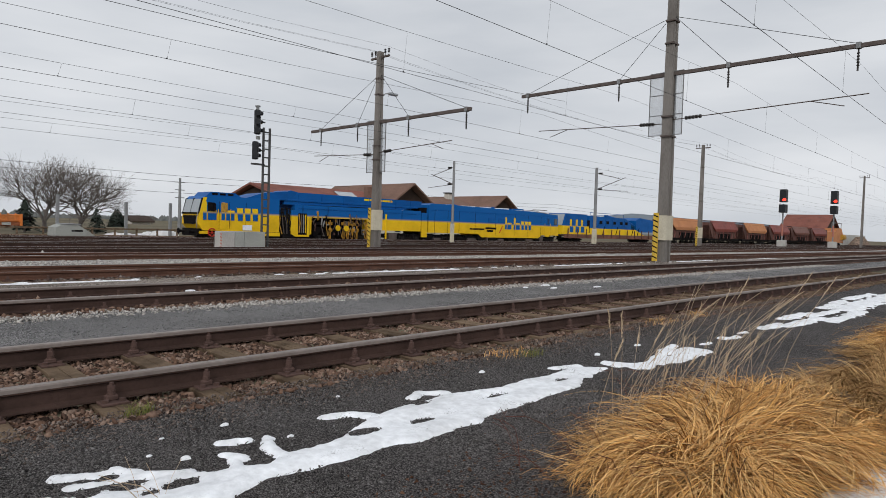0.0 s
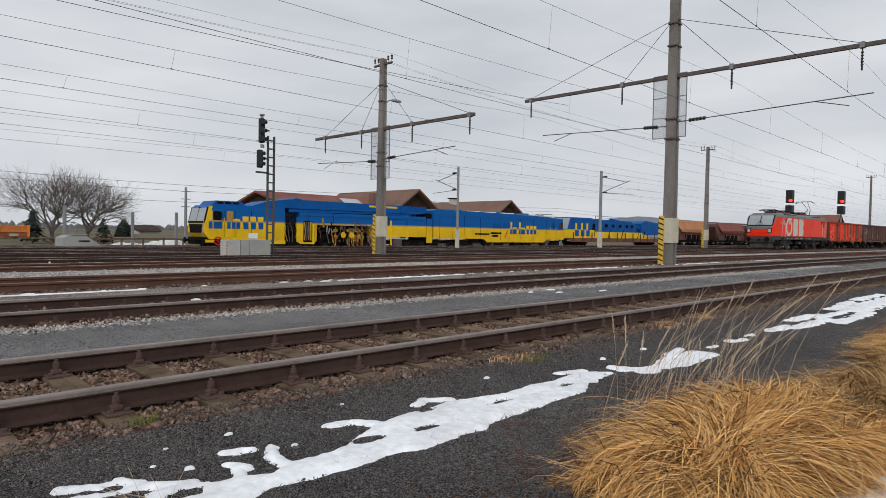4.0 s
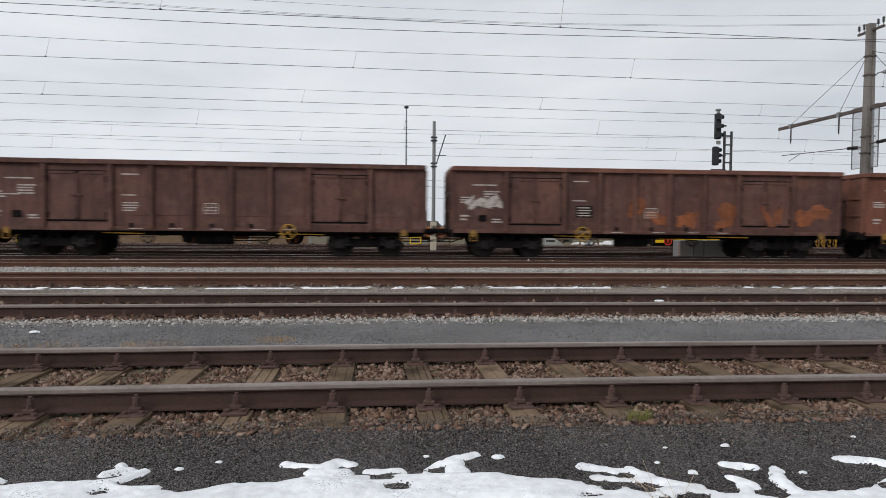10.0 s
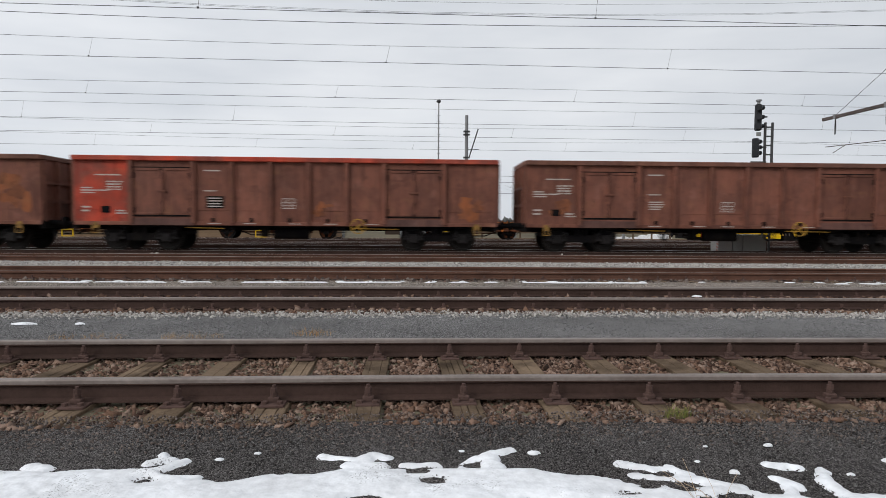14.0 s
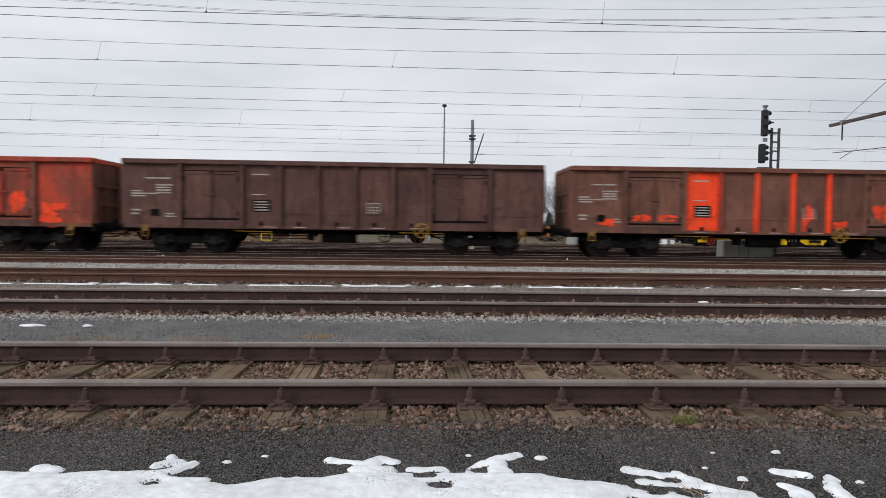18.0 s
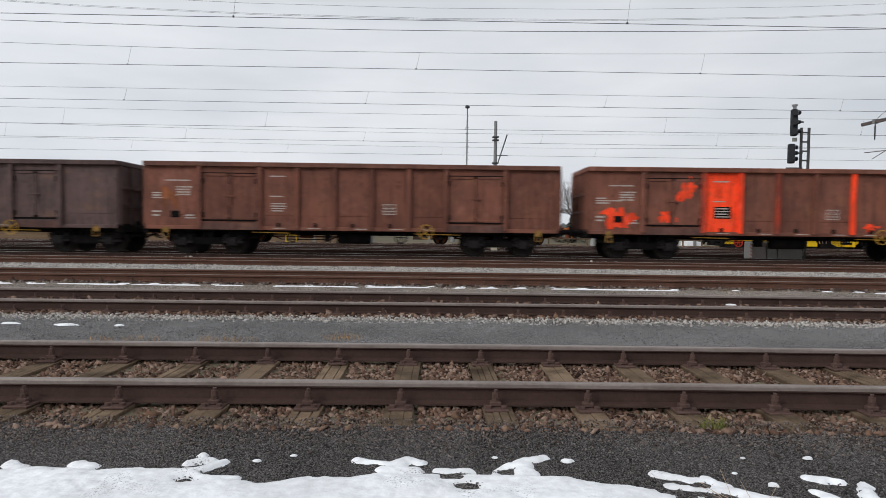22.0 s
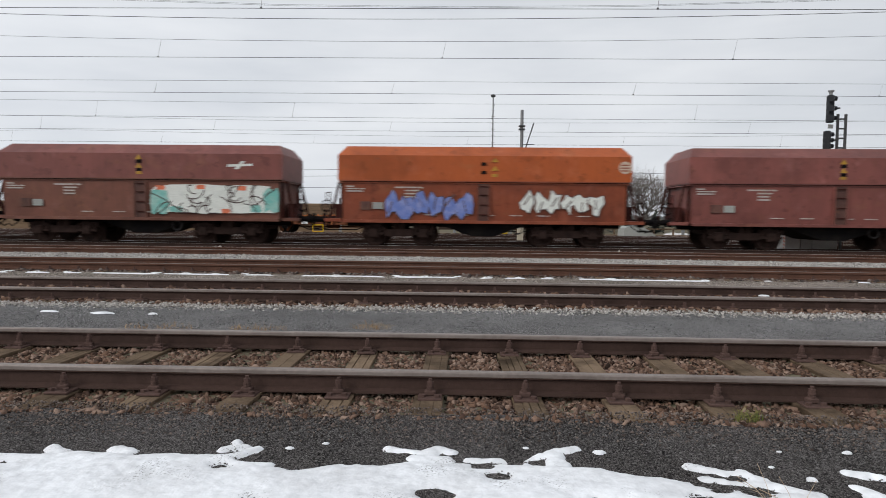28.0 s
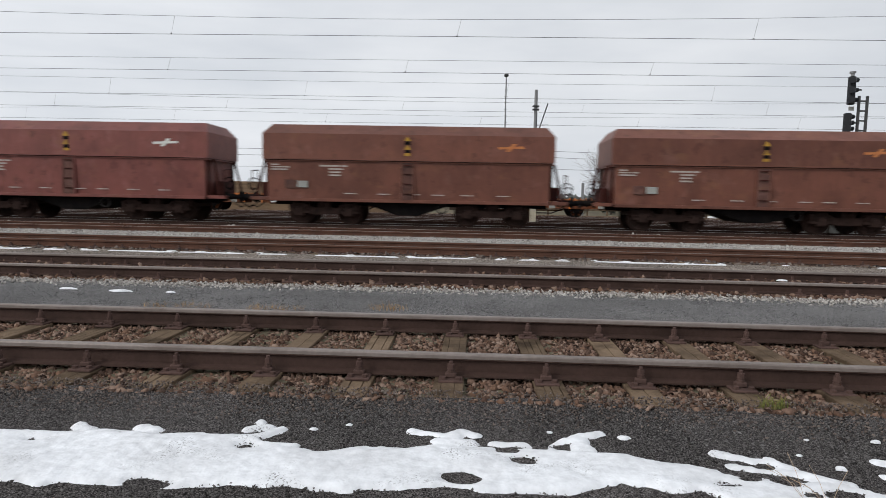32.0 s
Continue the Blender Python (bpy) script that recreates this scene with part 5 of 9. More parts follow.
def concrete_mast(x, y, h, arm=None, ins=(), arm_z=7.0, band=True, r0=0.27, r1=0.17, top_ins=True, stays=True, z0=-0.05, lamp=False, screen=False, side_y=-1):
    m = thing("overhead_line_mast", at(x, y, z0), "tall weathered concrete mast carrying overhead line brackets", "catenary mast", "overhead line masts")
    g = G()
    for s in (-1, 1):
        g.rings([[(s * r0 * 0.55 - 0.08, -r0 * 0.7, 0), (s * r0 * 0.55 + 0.08, -r0 * 0.7, 0), (s * r0 * 0.55 + 0.08, r0 * 0.7, 0), (s * r0 * 0.55 - 0.08, r0 * 0.7, 0)], [(s * r1 * 0.55 - 0.06, -r1 * 0.7, h), (s * r1 * 0.55 + 0.06, -r1 * 0.7, h), (s * r1 * 0.55 + 0.06, r1 * 0.7, h), (s * r1 * 0.55 - 0.06, r1 * 0.7, h)]])
    g.rings([[(-r0 * 0.5, -r0 * 0.5, 0), (r0 * 0.5, -r0 * 0.5, 0), (r0 * 0.5, r0 * 0.5, 0), (-r0 * 0.5, r0 * 0.5, 0)], [(-r1 * 0.5, -r1 * 0.5, h), (r1 * 0.5, -r1 * 0.5, h), (r1 * 0.5, r1 * 0.5, h), (-r1 * 0.5, r1 * 0.5, h)]])
    part("shaft", g, CONCRETE, m)
    if band:
        g = G()
        rr = r0 + 0.012
        g.box(-rr, rr, -rr * 0.75, rr * 0.75, 1.0, 2.1)
        part("cream_band", g, CREAM_BAND, m)
        g = G()
        g.box(-rr - 0.05, -rr, rr * 0.3, rr * 0.75 + 0.08, 0.05, 2.2)
        hz = part("hazard_strip", g, HAZARD_YELLOW, m)
        for i in range(9):
            g = G()
            z = 0.15 + i * 0.23
            g.prism([(rr * 0.3, z), (rr * 0.3, z + 0.06), (rr * 0.75 + 0.08, z + 0.16), (rr * 0.75 + 0.08, z + 0.1)], -rr - 0.054, -rr - 0.046, "x")
            part("black_stripe", g, BLACK, hz)
    for z in [h * k for k in (0.45, 0.52, 0.78, 0.86)]:
        g = G()
        rr = r0 + (r1 - r0) * z / h + 0.02
        g.box(-rr, rr, -rr * 0.75, rr * 0.75, z, z + 0.07)
        part("clamp", g, IRON_BROWN, m)
    if arm:
        g = G()
        g.box(-0.06, 0.06, arm[0] - y, arm[1] - y, arm_z, arm_z + 0.16, 0.01)
        part("cross_arm", g, IRON_BROWN, m, "brown steel cross arm")
        for yy in ins:
            g = string(G(), (0, yy - y, arm_z), 0.75)
            part("insulator", g, INSULATOR, m)
            g = G()
            g.box(-0.1, 0.1, yy - y - 0.08, yy - y + 0.08, arm_z - 0.02, arm_z + 0.2)
            part("arm_clamp", g, STEEL_GREY, m)
        if stays:
            g = G()
            for yy in ins:
                if abs(yy - y) > 1.2:
                    g.cyl((0, yy - y, arm_z + 0.16), (0, 0.1 if yy > y else -0.1, min(h - 0.2, arm_z + 2.6)), 0.012, 5)
            part("stay_wire", g, WIRE, m)
    if top_ins:
        g = G()
        g.box(-0.05, 0.05, -0.75, 0.75, h - 0.35, h - 0.26)
        tb = part("top_crossbar", g, IRON_BROWN, m)
        for s in (-0.7, -0.4, 0.4, 0.7):
            g = G()
            g.cyl((0, s, h - 0.26), (0, s, h - 0.1), 0.015, 5)
            for i in range(3):
                g.cyl((0, s, h - 0.12 + i * 0.08), (0, s, h - 0.07 + i * 0.08), 0.07, 8, 0.04)
            part("pin_insulator", g, INSULATOR, tb)
    for i in range(int(h / 0.55)):
        if i * 0.55 > h * 0.4:
            part("step_iron", G().ring((0.22, 0, i * 0.55), 0.05, 0.01, "y", 8, 4), WIRE, m)
    if screen:
        for s in (-1, 1):
            g = G()
            zc = arm_z - 1.2
            wide = 0.95 if s > 0 else 0.6
            g.box(0.02, 0.03, min(s * 0.25, s * wide), max(s * 0.25, s * wide), zc - 1.4, zc + 1.4)
            sc = part("guard_screen", g, MESH_SCREEN, m, "translucent grey wire guard screen")
            for zz in (-1.4, -0.5, 0.4, 1.4):
                part("frame_bar", G().box(0.0, 0.05, min(s * 0.1, s * wide), max(s * 0.1, s * wide), zc + zz - 0.015, zc + zz + 0.015), STEEL_GREY, sc)
            for yy in (0.24, wide - 0.01):
                part("frame_bar", G().box(0.0, 0.05, s * yy - 0.012, s * yy + 0.012, zc - 1.4, zc + 1.4), STEEL_GREY, sc)
    if lamp:
        g = G()
        g.tube([(0, 0, h * 0.76), (0.25, -0.2, h * 0.79), (0.5, -0.35, h * 0.795)], 0.03, 6)
        lm = part("lamp_bracket", g, STEEL_GREY, m)
        g = G()
        g.box(0.35, 0.95, -0.5, -0.25, h * 0.785, h * 0.785 + 0.14, 0.04)
        part("lamp_head", g, GLASS_PALE, lm)
    return m


def registration(m, z, y0, y1, x=0.0):
    """A steady arm with its insulator that reaches over a track."""
    g = G()
    g.cyl((x, 0, z), (x, y1, z + 0.25), 0.022, 6)
    g.cyl((x, y1 * 0.75, z + 0.18), (x, y1 * 0.9, z - 0.12), 0.018, 5)
    a = part("steady_arm", g, IRON_BROWN, m)
    g = G()
    for i in range(5):
        t = 0.1 + i * 0.02
        g.cyl((x, y1 * t, z + 0.25 * t), (x, y1 * (t + 0.012), z + 0.25 * (t + 0.012)), 0.08, 8)
    part("rod_insulator", g, INSULATOR, a)


mast_near = concrete_mast(27.05, 12.4, 12.4, (3.0, 20.6), (20.2, 14.9, 9.9, 5.3), 8.3, r0=0.33, r1=0.24, screen=True, top_ins=False)
registration(mast_near, 6.2, 0, 7.0)
registration(mast_near, 6.35, 0, -7.5)
mast_mid = concrete_mast(21.9, 26.3, 10.6, (19.6, 32.6), (19.9, 23.9, 28.1, 31.6), 6.75, lamp=True, screen=True)
registration(mast_mid, 5.1, 0, 6.0)
registration(mast_mid, 5.2, 0, -5.5)
concrete_mast(66.5, 26.6, 10.8, stays=False)
concrete_mast(129.0, 23.5, 12.5, stays=False, band=False)


def tube_mast(x, y, h, out, r=0.11, label="slim grey steel catenary mast with a bracket", white=True):
    m = thing("steel_mast", at(x, y, -0.05), label, "catenary mast", "slim steel masts")
    g = G()
    g.cyl((0, 0, 0), (0, 0, h), r, 10, r * 0.85)
    part("pole", g.round(), STEEL_GREY, m)
    g = G()
    g.box(-r - 0.01, r + 0.01, -r - 0.01, r + 0.01, 0, 1.6)
    part("pale_foot", g, CREAM_BAND if white else CONCRETE, m)
    if out:
        s = 1 if out > 0 else -1
        g = G()
        g.cyl((0, 0, h * 0.72), (0, out, h * 0.86), 0.03, 6)
        g.cyl((0, 0, h * 0.93), (0, out * 0.9, h * 0.84), 0.025, 6)
        g.cyl((0, 0, h * 0.72), (0, out * 1.1, h * 0.69), 0.022, 6)
        a = part("bracket", g, IRON_BROWN, m)
        g = G()
        for z in (0.725, 0.925):
            for i in range(4):
                yy = s * (0.25 + 0.1 * i)
                g.cyl((0, yy, h * z), (0, yy + s * 0.06, h * z), 0.08, 8)
        part("rod_insulator", g, INSULATOR, a)
    return m


tube_mast(36.8, 34.6, 6.6, 2.6)
tube_mast(53.0, 31.2, 7.4, -3.0, r=0.16)
# slim mast with a raised stay, beside the flat wagons
ml = thing("steel_mast", at(2.55, 30.4, -0.02), "slim grey steel catenary mast with a folded strut", "catenary mast", "slim steel masts")
part("pole", G().cyl((0, 0, 0), (0, 0, 6.35), 0.1, 10, 0.075).round(), STEEL_GREY, ml)
part("pale_foot", G().box(-0.14, 0.14, -0.14, 0.14, 0, 1.5), CREAM_BAND, ml)
g = G()
for z in (5.4, 5.55, 4.15, 4.3):
    g.box(-0.15, 0.15, -0.13, 0.13, z, z + 0.06)
g.cyl((0.12, 0, 4.3), (0.55, -0.1, 5.7), 0.03, 6)
g.cyl((0, 0, 4.7), (0.6, 0, 4.72), 0.02, 5)
part("strut", g, WIRE, ml)


def wire_pair(y, z_c, z_m_mid, z_m_sup, first, span, x0, x1, rc=0.0075, rm=0.0055, name="overhead_line", drop=9.0, phase=0.0):
    """A contact wire under a sagging carrier wire, with droppers between them."""
    t = thing(name, at(0, 0, 0), "thin dark overhead contact line with droppers", "overhead wire", "overhead lines", "structure")
    g = G()
    g.cyl((x0, y, z_c), (x1, y, z_c), rc, 5)
    part("contact_wire", g, WIRE, t)

    def zm(x):
        u = ((x - first) / span) % 1.0
        return z_m_sup + (z_m_mid - z_m_sup) * 4 * u * (1 - u)

    g = G()
    n = int((x1 - x0) / 4)
    g.tube([(x0 + (x1 - x0) * i / n, y, zm(x0 + (x1 - x0) * i / n)) for i in range(n + 1)], rm, 4)
    part("carrier_wire", g, WIRE, t)
    g = G()
    x = x0 + phase
    while x < x1:
        g.cyl((x, y, z_c), (x + 0.12, y, zm(x)), 0.0035, 4)
        g.box(x - 0.02, x + 0.02, y - 0.012, y + 0.012, z_c - 0.01, z_c + 0.03)
        x += drop
    part("dropper", g, WIRE, t)
    return t


wire_pair(5.3, 6.3, 7.2, 7.8, 27.05, 60, -60, 200, phase=4)
wire_pair(9.9, 6.2, 7.2, 7.8, 27.05, 60, -60, 200, phase=2)
wire_pair(14.5, 5.95, 7.05, 7.6, 27.05, 60, -60, 200, phase=1)
wire_pair(19.9, 6.17, 6.68, 7.5, 27.05, 60, -60, 200, phase=5)
wire_pair(23.75, 5.8, 6.25, 6.25, 21.9, 45, -60, 220, phase=3)
wire_pair(28.4, 5.61, 6.25, 6.35, 21.9, 45, -60, 220, phase=7)
wire_pair(32.0, 5.5, 5.95, 6.2, 21.9, 45, -60, 220, phase=2)
wire_pair(36.8, 5.4, 5.85, 6.1, 21.9, 45, -60, 220, phase=6)


def feeder(pts, r=0.0055):
    return solid("feeder_cable", G().tube(pts, r, 5), WIRE, "thin dark feeder cable between masts", "overhead wire", "overhead lines", "structure")


for s, zz in ((-0.7, 10.75), (0.7, 10.75), (0.4, 10.7)):
    pts = []
    for i in range(-10, 25):
        x = 21.9 + 45 * i / 6
        u = ((x - 21.9) / 45) % 1
        pts.append((x, 26.4 + s, zz - 0.7 * 4 * u * (1 - u)))
    feeder(pts)

feeder([(-40 + i * 2, 17.2, 6.54 + 1.05 * ((-40 + i * 2 + 3) / 30) ** 2) for i in range(34)], 0.008)

# ---- far side of the yard: the track machine ----
M_BLUE = paint("glossy_blue_machine_paint", (0.005, 0.085, 0.30), 0.42, dirt=(0.004, 0.05, 0.19), amount=0.5, big=0.7, fine=6, bump=0.02, spec=0.08, grain=0.2)
M_YELLOW = paint("yellow_machine_paint", (0.72, 0.47, 0.015), 0.45, dirt=(0.5, 0.31, 0.015), amount=0.5, big=0.7, fine=6, bump=0.02, spec=0.08, grain=0.2)


def two_tone(name, low, high, z0, fade=0.09):
    """Machine paint sprayed in two colours that fade into one another at one height."""
    m = paint(name, low, 0.42, dirt=tuple(c * 0.62 for c in low), amount=0.5, big=0.7, fine=6, bump=0.02, spec=0.08, grain=0.2)
    n, l = m.node_tree.nodes, m.node_tree.links
    co, sep, rp = n.new("ShaderNodeTexCoord"), n.new("ShaderNodeSeparateXYZ"), n.new("ShaderNodeMapRange")
    rp.inputs["From Min"].default_value, rp.inputs["From Max"].default_value = z0 - fade, z0 + fade
    l.new(co.outputs["Object"], sep.inputs[0])
    l.new(sep.outputs[2], rp.inputs["Value"])
    mix = n.new("ShaderNodeMix")
    mix.data_type = "RGBA"
    mix.inputs[7].default_value = (*high, 1)
    b = n["Principled BSDF"]
    l.new(b.inputs["Base Color"].links[0].from_socket, mix.inputs[6])
    l.new(rp.outputs[0], mix.inputs[0])
    l.new(mix.outputs[2], b.inputs["Base Color"])
    return m


TWO_TONE = two_tone("blue_over_yellow_machine_paint", (0.72, 0.45, 0.015), (0.006, 0.095, 0.32), 2.14)
INVERSE = two_tone("yellow_over_blue_emblem_paint", (0.005, 0.085, 0.3), (0.72, 0.47, 0.015), 2.14)
M_WHITE = paint("white_panel_and_roof_sheen_paint", (0.72, 0.74, 0.76), 0.5, amount=0.3, bump=0)
ORANGE = paint("orange_wagon_paint", (0.6, 0.185, 0.045), 0.6, dirt=(0.33, 0.17, 0.09), amount=0.9, big=1.1, fine=7, bump=0.06, rand=0.22, grain=0.8, spec=0.08)
GUARD = paint("rusty_axle_guard", (0.09, 0.035, 0.018), 0.85, spec=0.06, dirt=(0.02, 0.014, 0.011), amount=0.8, big=4)
RED_PART = paint("red_handwheel_paint", (0.5, 0.04, 0.02), 0.5, bump=0)

machine = thing("tamping_machine", pose(17.85, FAR_Y - bend(18), FAR_Z, 0, 0, -1.6) @ Matrix.Diagonal((0.962, 0.975, 0.975, 1)), "long blue and yellow track tamping machine parked on the siding", "track machine")
NEAR = -1.42


def hull(prof, y=1.42):
    return G().prism(prof, -y, y, "y")


# leading cab
part("cab_upper", hull([(1.45, 2.05), (1.72, 3.12), (1.9, 3.3), (7.8, 3.35), (7.8, 2.05)]), TWO_TONE, machine, "blue upper cab body")
part("cab_lower", hull([(1.75, 0.85), (1.38, 1.3), (1.42, 2.05), (7.8, 2.05), (7.8, 0.8)]), TWO_TONE, machine, "yellow lower cab body")
for y0, y1 in ((-1.3, -0.04), (0.04, 1.3)):
    part("windscreen", G().rings([[(1.39, y0, 2.12), (1.39, y1, 2.12), (1.46, y1, 2.12), (1.46, y0, 2.12)], [(1.64, y0, 3.08), (1.64, y1, 3.08), (1.72, y1, 3.08), (1.72, y0, 3.08)]]), GLASS_PALE, machine, "raked windscreen pane")
for y0, y1 in ((-1.41, -1.3), (-0.04, 0.04), (1.3, 1.41)):
    part("screen_pillar", G().rings([[(1.37, y0, 2.02), (1.37, y1, 2.02), (1.5, y1, 2.02), (1.5, y0, 2.02)], [(1.64, y0, 3.14), (1.64, y1, 3.14), (1.78, y1, 3.14), (1.78, y0, 3.14)]]), BLACK, machine)
part("screen_sill", G().box(1.34, 1.46, -1.4, 1.4, 2.0, 2.1, 0.01), BLACK, machine)
part("apron_grille", G().rings([[(1.36, -1.0, 1.28), (1.36, 1.0, 1.28), (1.42, 1.0, 1.28), (1.42, -1.0, 1.28)], [(1.37, -1.2, 1.9), (1.37, 1.2, 1.9), (1.44, 1.2, 1.9), (1.44, -1.2, 1.9)]]), BLACK, machine)
part("cab_pillar", G().prism([(1.46, 2.05), (1.7, 2.05), (2.0, 3.2), (1.74, 3.2)], NEAR - 0.01, NEAR + 0.02, "y"), M_YELLOW, machine)
part("grab_rail", G().tube([(1.3, -1.45, 1.0), (1.2, -1.5, 1.5), (1.35, -1.5, 2.3)], 0.03, 5), STEEL_GREY, machine)
part("roof_unit", hull([(2.1, 3.3), (2.4, 3.62), (4.3, 3.62), (4.8, 3.3)], 1.1), M_BLUE, machine)
for k in range(3):
    part("roof_vent", G().box(2.5 + k * 0.6, 2.95 + k * 0.6, -1.12, -1.08, 3.4, 3.55, 0.01), BLACK, machine)
part("front_hood", hull([(5.0, 3.3), (6.4, 3.75), (8.0, 3.95), (8.6, 4.0), (8.6, 3.3)], 1.3), M_BLUE, machine)
dr = part("cab_door", G().box(2.95, 3.65, NEAR - 0.02, NEAR, 2.07, 2.95, 0.01), TWO_TONE, machine)
part("cab_door_lower", G().box(2.95, 3.65, NEAR - 0.02, NEAR, 0.95, 2.03, 0.01), TWO_TONE, machine)
for x0, z0 in ((2.05, 2.2), (3.05, 2.2)):
    part("cab_window", G().box(x0, x0 + 0.5, NEAR - 0.05, NEAR - 0.02, z0, z0 + 0.65, 0.02), YELLOW if x0 > 3 else BLACK, machine)
part("rear_mirror", G().box(2.45, 2.62, NEAR - 0.15, NEAR - 0.05, 2.2, 2.8, 0.02), BLACK, machine)
# large emblem in the reversed colours, as plain bars and blocks
def emblem(x, k, y):
    for x0, top in ((0.0, 2.88), (1.4, 2.88)):
        part("emblem_block", G().box(x + x0 * k, x + (x0 + 0.27) * k, y, y + 0.01, 1.6, top), INVERSE, machine)
        part("emblem_block", G().box(x + (x0 + 0.36) * k, x + (x0 + 1.02) * k, y, y + 0.01, 1.6, 2.32), INVERSE, machine)
    for i in range(3):
        x0 = x + (2.6 + 0.62 * i) * k
        part("emblem_block", G().prism([(x0 + 0.12 * k, 1.6), (x0 + 0.5 * k, 1.6), (x0 + 0.5 * k, 2.53), (x0, 2.53)], y, y + 0.01, "y"), INVERSE, machine)


emblem(1.72, 0.98, -1.448)
emblem(35.2, 1.05, -1.412)
part("notice_board", G().box(4.75, 5.5, NEAR - 0.05, NEAR - 0.02, 0.9, 1.3, 0.01), M_WHITE, machine)
g = G()
g.ring((2.4, -1.45, 0.72), 0.28, 0.04, "y", 16, 5)
for k in range(3):
    a = math.pi * k / 3
    g.cyl((2.4 - 0.27 * math.cos(a), -1.45, 0.72 - 0.27 * math.sin(a)), (2.4 + 0.27 * math.cos(a), -1.45, 0.72 + 0.27 * math.sin(a)), 0.02, 5)
part("handbrake_wheel", g, RED_PART, machine, "red handbrake wheel")
# long boom and mid body
part("boom", hull([(8.3, 3.3), (8.4, 4.0), (23.0, 3.95), (23.0, 3.4), (20.5, 3.05), (16.0, 3.1), (8.3, 3.0)], 1.2), M_BLUE, machine, "long blue overhead girder")
part("girder_lip", G().box(8.6, 22.5, -1.27, -1.19, 3.28, 3.42, 0.01), M_BLUE, machine)
bars(machine, [[0.55, 0.3, 0.25, 0.2, 0.55, 0.9, 0.2]], -1.205, 3.85, 16.2, M_YELLOW, 0.16)
part("mid_upper", hull([(9.2, 2.05), (9.2, 3.0), (22.8, 3.05), (22.8, 2.05)], 1.38), TWO_TONE, machine)
part("side_panel", hull([(8.9, 0.7), (8.9, 2.6), (10.75, 2.6), (10.75, 0.75), (10.4, 0.5), (9.3, 0.5)], 1.4), TWO_TONE, machine)
part("service_slot", G().box(9.5, 10.3, -1.43, -1.3, 0.65, 2.35, 0.01), BLACK, machine)
for k in range(4):
    part("hose", G().tube([(9.58 + 0.2 * k, -1.45, 0.8), (9.64 + 0.17 * k, -1.47, 1.5), (9.56 + 0.2 * k, -1.45, 2.25)], 0.045, 6), (YELLOW, IRON_BROWN, STEEL_GREY, M_YELLOW)[k], machine)
part("side_panel", hull([(16.4, 1.15), (16.4, 2.4), (22.8, 2.4), (22.8, 1.15)], 1.4), TWO_TONE, machine)
part("side_panel", hull([(5.6, 0.7), (5.6, 0.78), (7.9, 0.78), (7.9, 0.5), (6.0, 0.5)], 1.4), M_YELLOW, machine)
OILY_YELLOW = paint("oil_stained_yellow_paint", (0.5, 0.25, 0.02), 0.65, dirt=(0.05, 0.03, 0.015), amount=0.9, big=3.0, fine=14, cover=0.47, bump=0.1)
r = random.Random(21)
g = G()
for i in range(30):
    x = 10.9 + r.uniform(0, 5.0)
    z = 0.4 + r.uniform(0, 1.3)
    g.box(x, x + r.uniform(0.1, 0.5), -1.3, -0.3, z, z + r.uniform(0.1, 0.5), 0.01)
for i in range(14):
    x = 7.9 + r.uniform(0, 1.0)
    g.tube([(x, -1.2, 0.7), (x + r.uniform(-0.2, 0.3), -1.35, 1.6), (x + r.uniform(-0.1, 0.4), -1.2, 2.7)], 0.035, 5)
g.box(7.8, 17.0, -0.7, 1.2, 0.3, 2.04)
part("hydraulic_unit", g, BLACK, machine, "dark oily hydraulic units")
for x in (12.6, 14.0, 14.45, 14.9, 15.35, 16.4):
    g = G()
    g.cyl((x, -1.38, 1.3), (x, -1.38, 0.35), 0.06, 8)
    g.cyl((x, -1.36, 1.9), (x, -1.36, 1.3), 0.06, 8)
    g.cyl((x, -1.36, 1.1), (x, -1.46, 1.1), 0.17, 12)
    g.box(x - 0.2, x + 0.2, -1.4, -1.2, 1.5, 1.75, 0.02)
    g.tube([(x - 0.12, -1.36, 1.0), (x - 0.22, -1.38, 0.6), (x - 0.05, -1.38, 0.3)], 0.045, 6)
    part("tamping_unit", g, OILY_YELLOW, machine, "oil-stained yellow tamping unit")
# clutter of cylinders, hoses and brackets in the open bay
for i in range(46):
    x, z = r.uniform(10.9, 16.2), r.uniform(0.45, 1.9)
    mm = r.choice((IRON_BROWN, OILY_YELLOW, STEEL_GREY, BLACK, BROWN_DARK, OILY_YELLOW, IRON_BROWN))
    if i % 3 == 0:
        part("hydraulic_cylinder", G().cyl((x, -1.36, z), (x + r.uniform(-0.12, 0.12), -1.38, z + r.uniform(0.3, 0.8)), r.uniform(0.04, 0.09), 8), mm, machine)
    elif i % 3 == 1:
        part("hose", G().tube([(x, -1.4, z), (x + r.uniform(-0.25, 0.25), -1.44, z + 0.3), (x + r.uniform(-0.4, 0.4), -1.4, z + 0.6)], 0.028, 5), mm, machine)
    else:
        part("bracket", G().box(x, x + r.uniform(0.08, 0.25), -1.42, -1.3, z, z + r.uniform(0.05, 0.3), 0.01), mm, machine)
for x in (13.3, 14.15):
    part("flywheel", G().cyl((x, -1.46, 1.25), (x, -1.52, 1.25), 0.24, 16).ring((x, -1.52, 1.25), 0.2, 0.035, "y", 16, 5), M_YELLOW, machine)
part("upright_rail", G().cyl((18.5, -1.46, 0.4), (18.5, -1.46, 2.6), 0.08, 8), M_YELLOW, machine)
part("upright_rail", G().cyl((10.4, -1.46, 0.5), (10.4, -1.46, 2.1), 0.1, 8), M_YELLOW, machine)
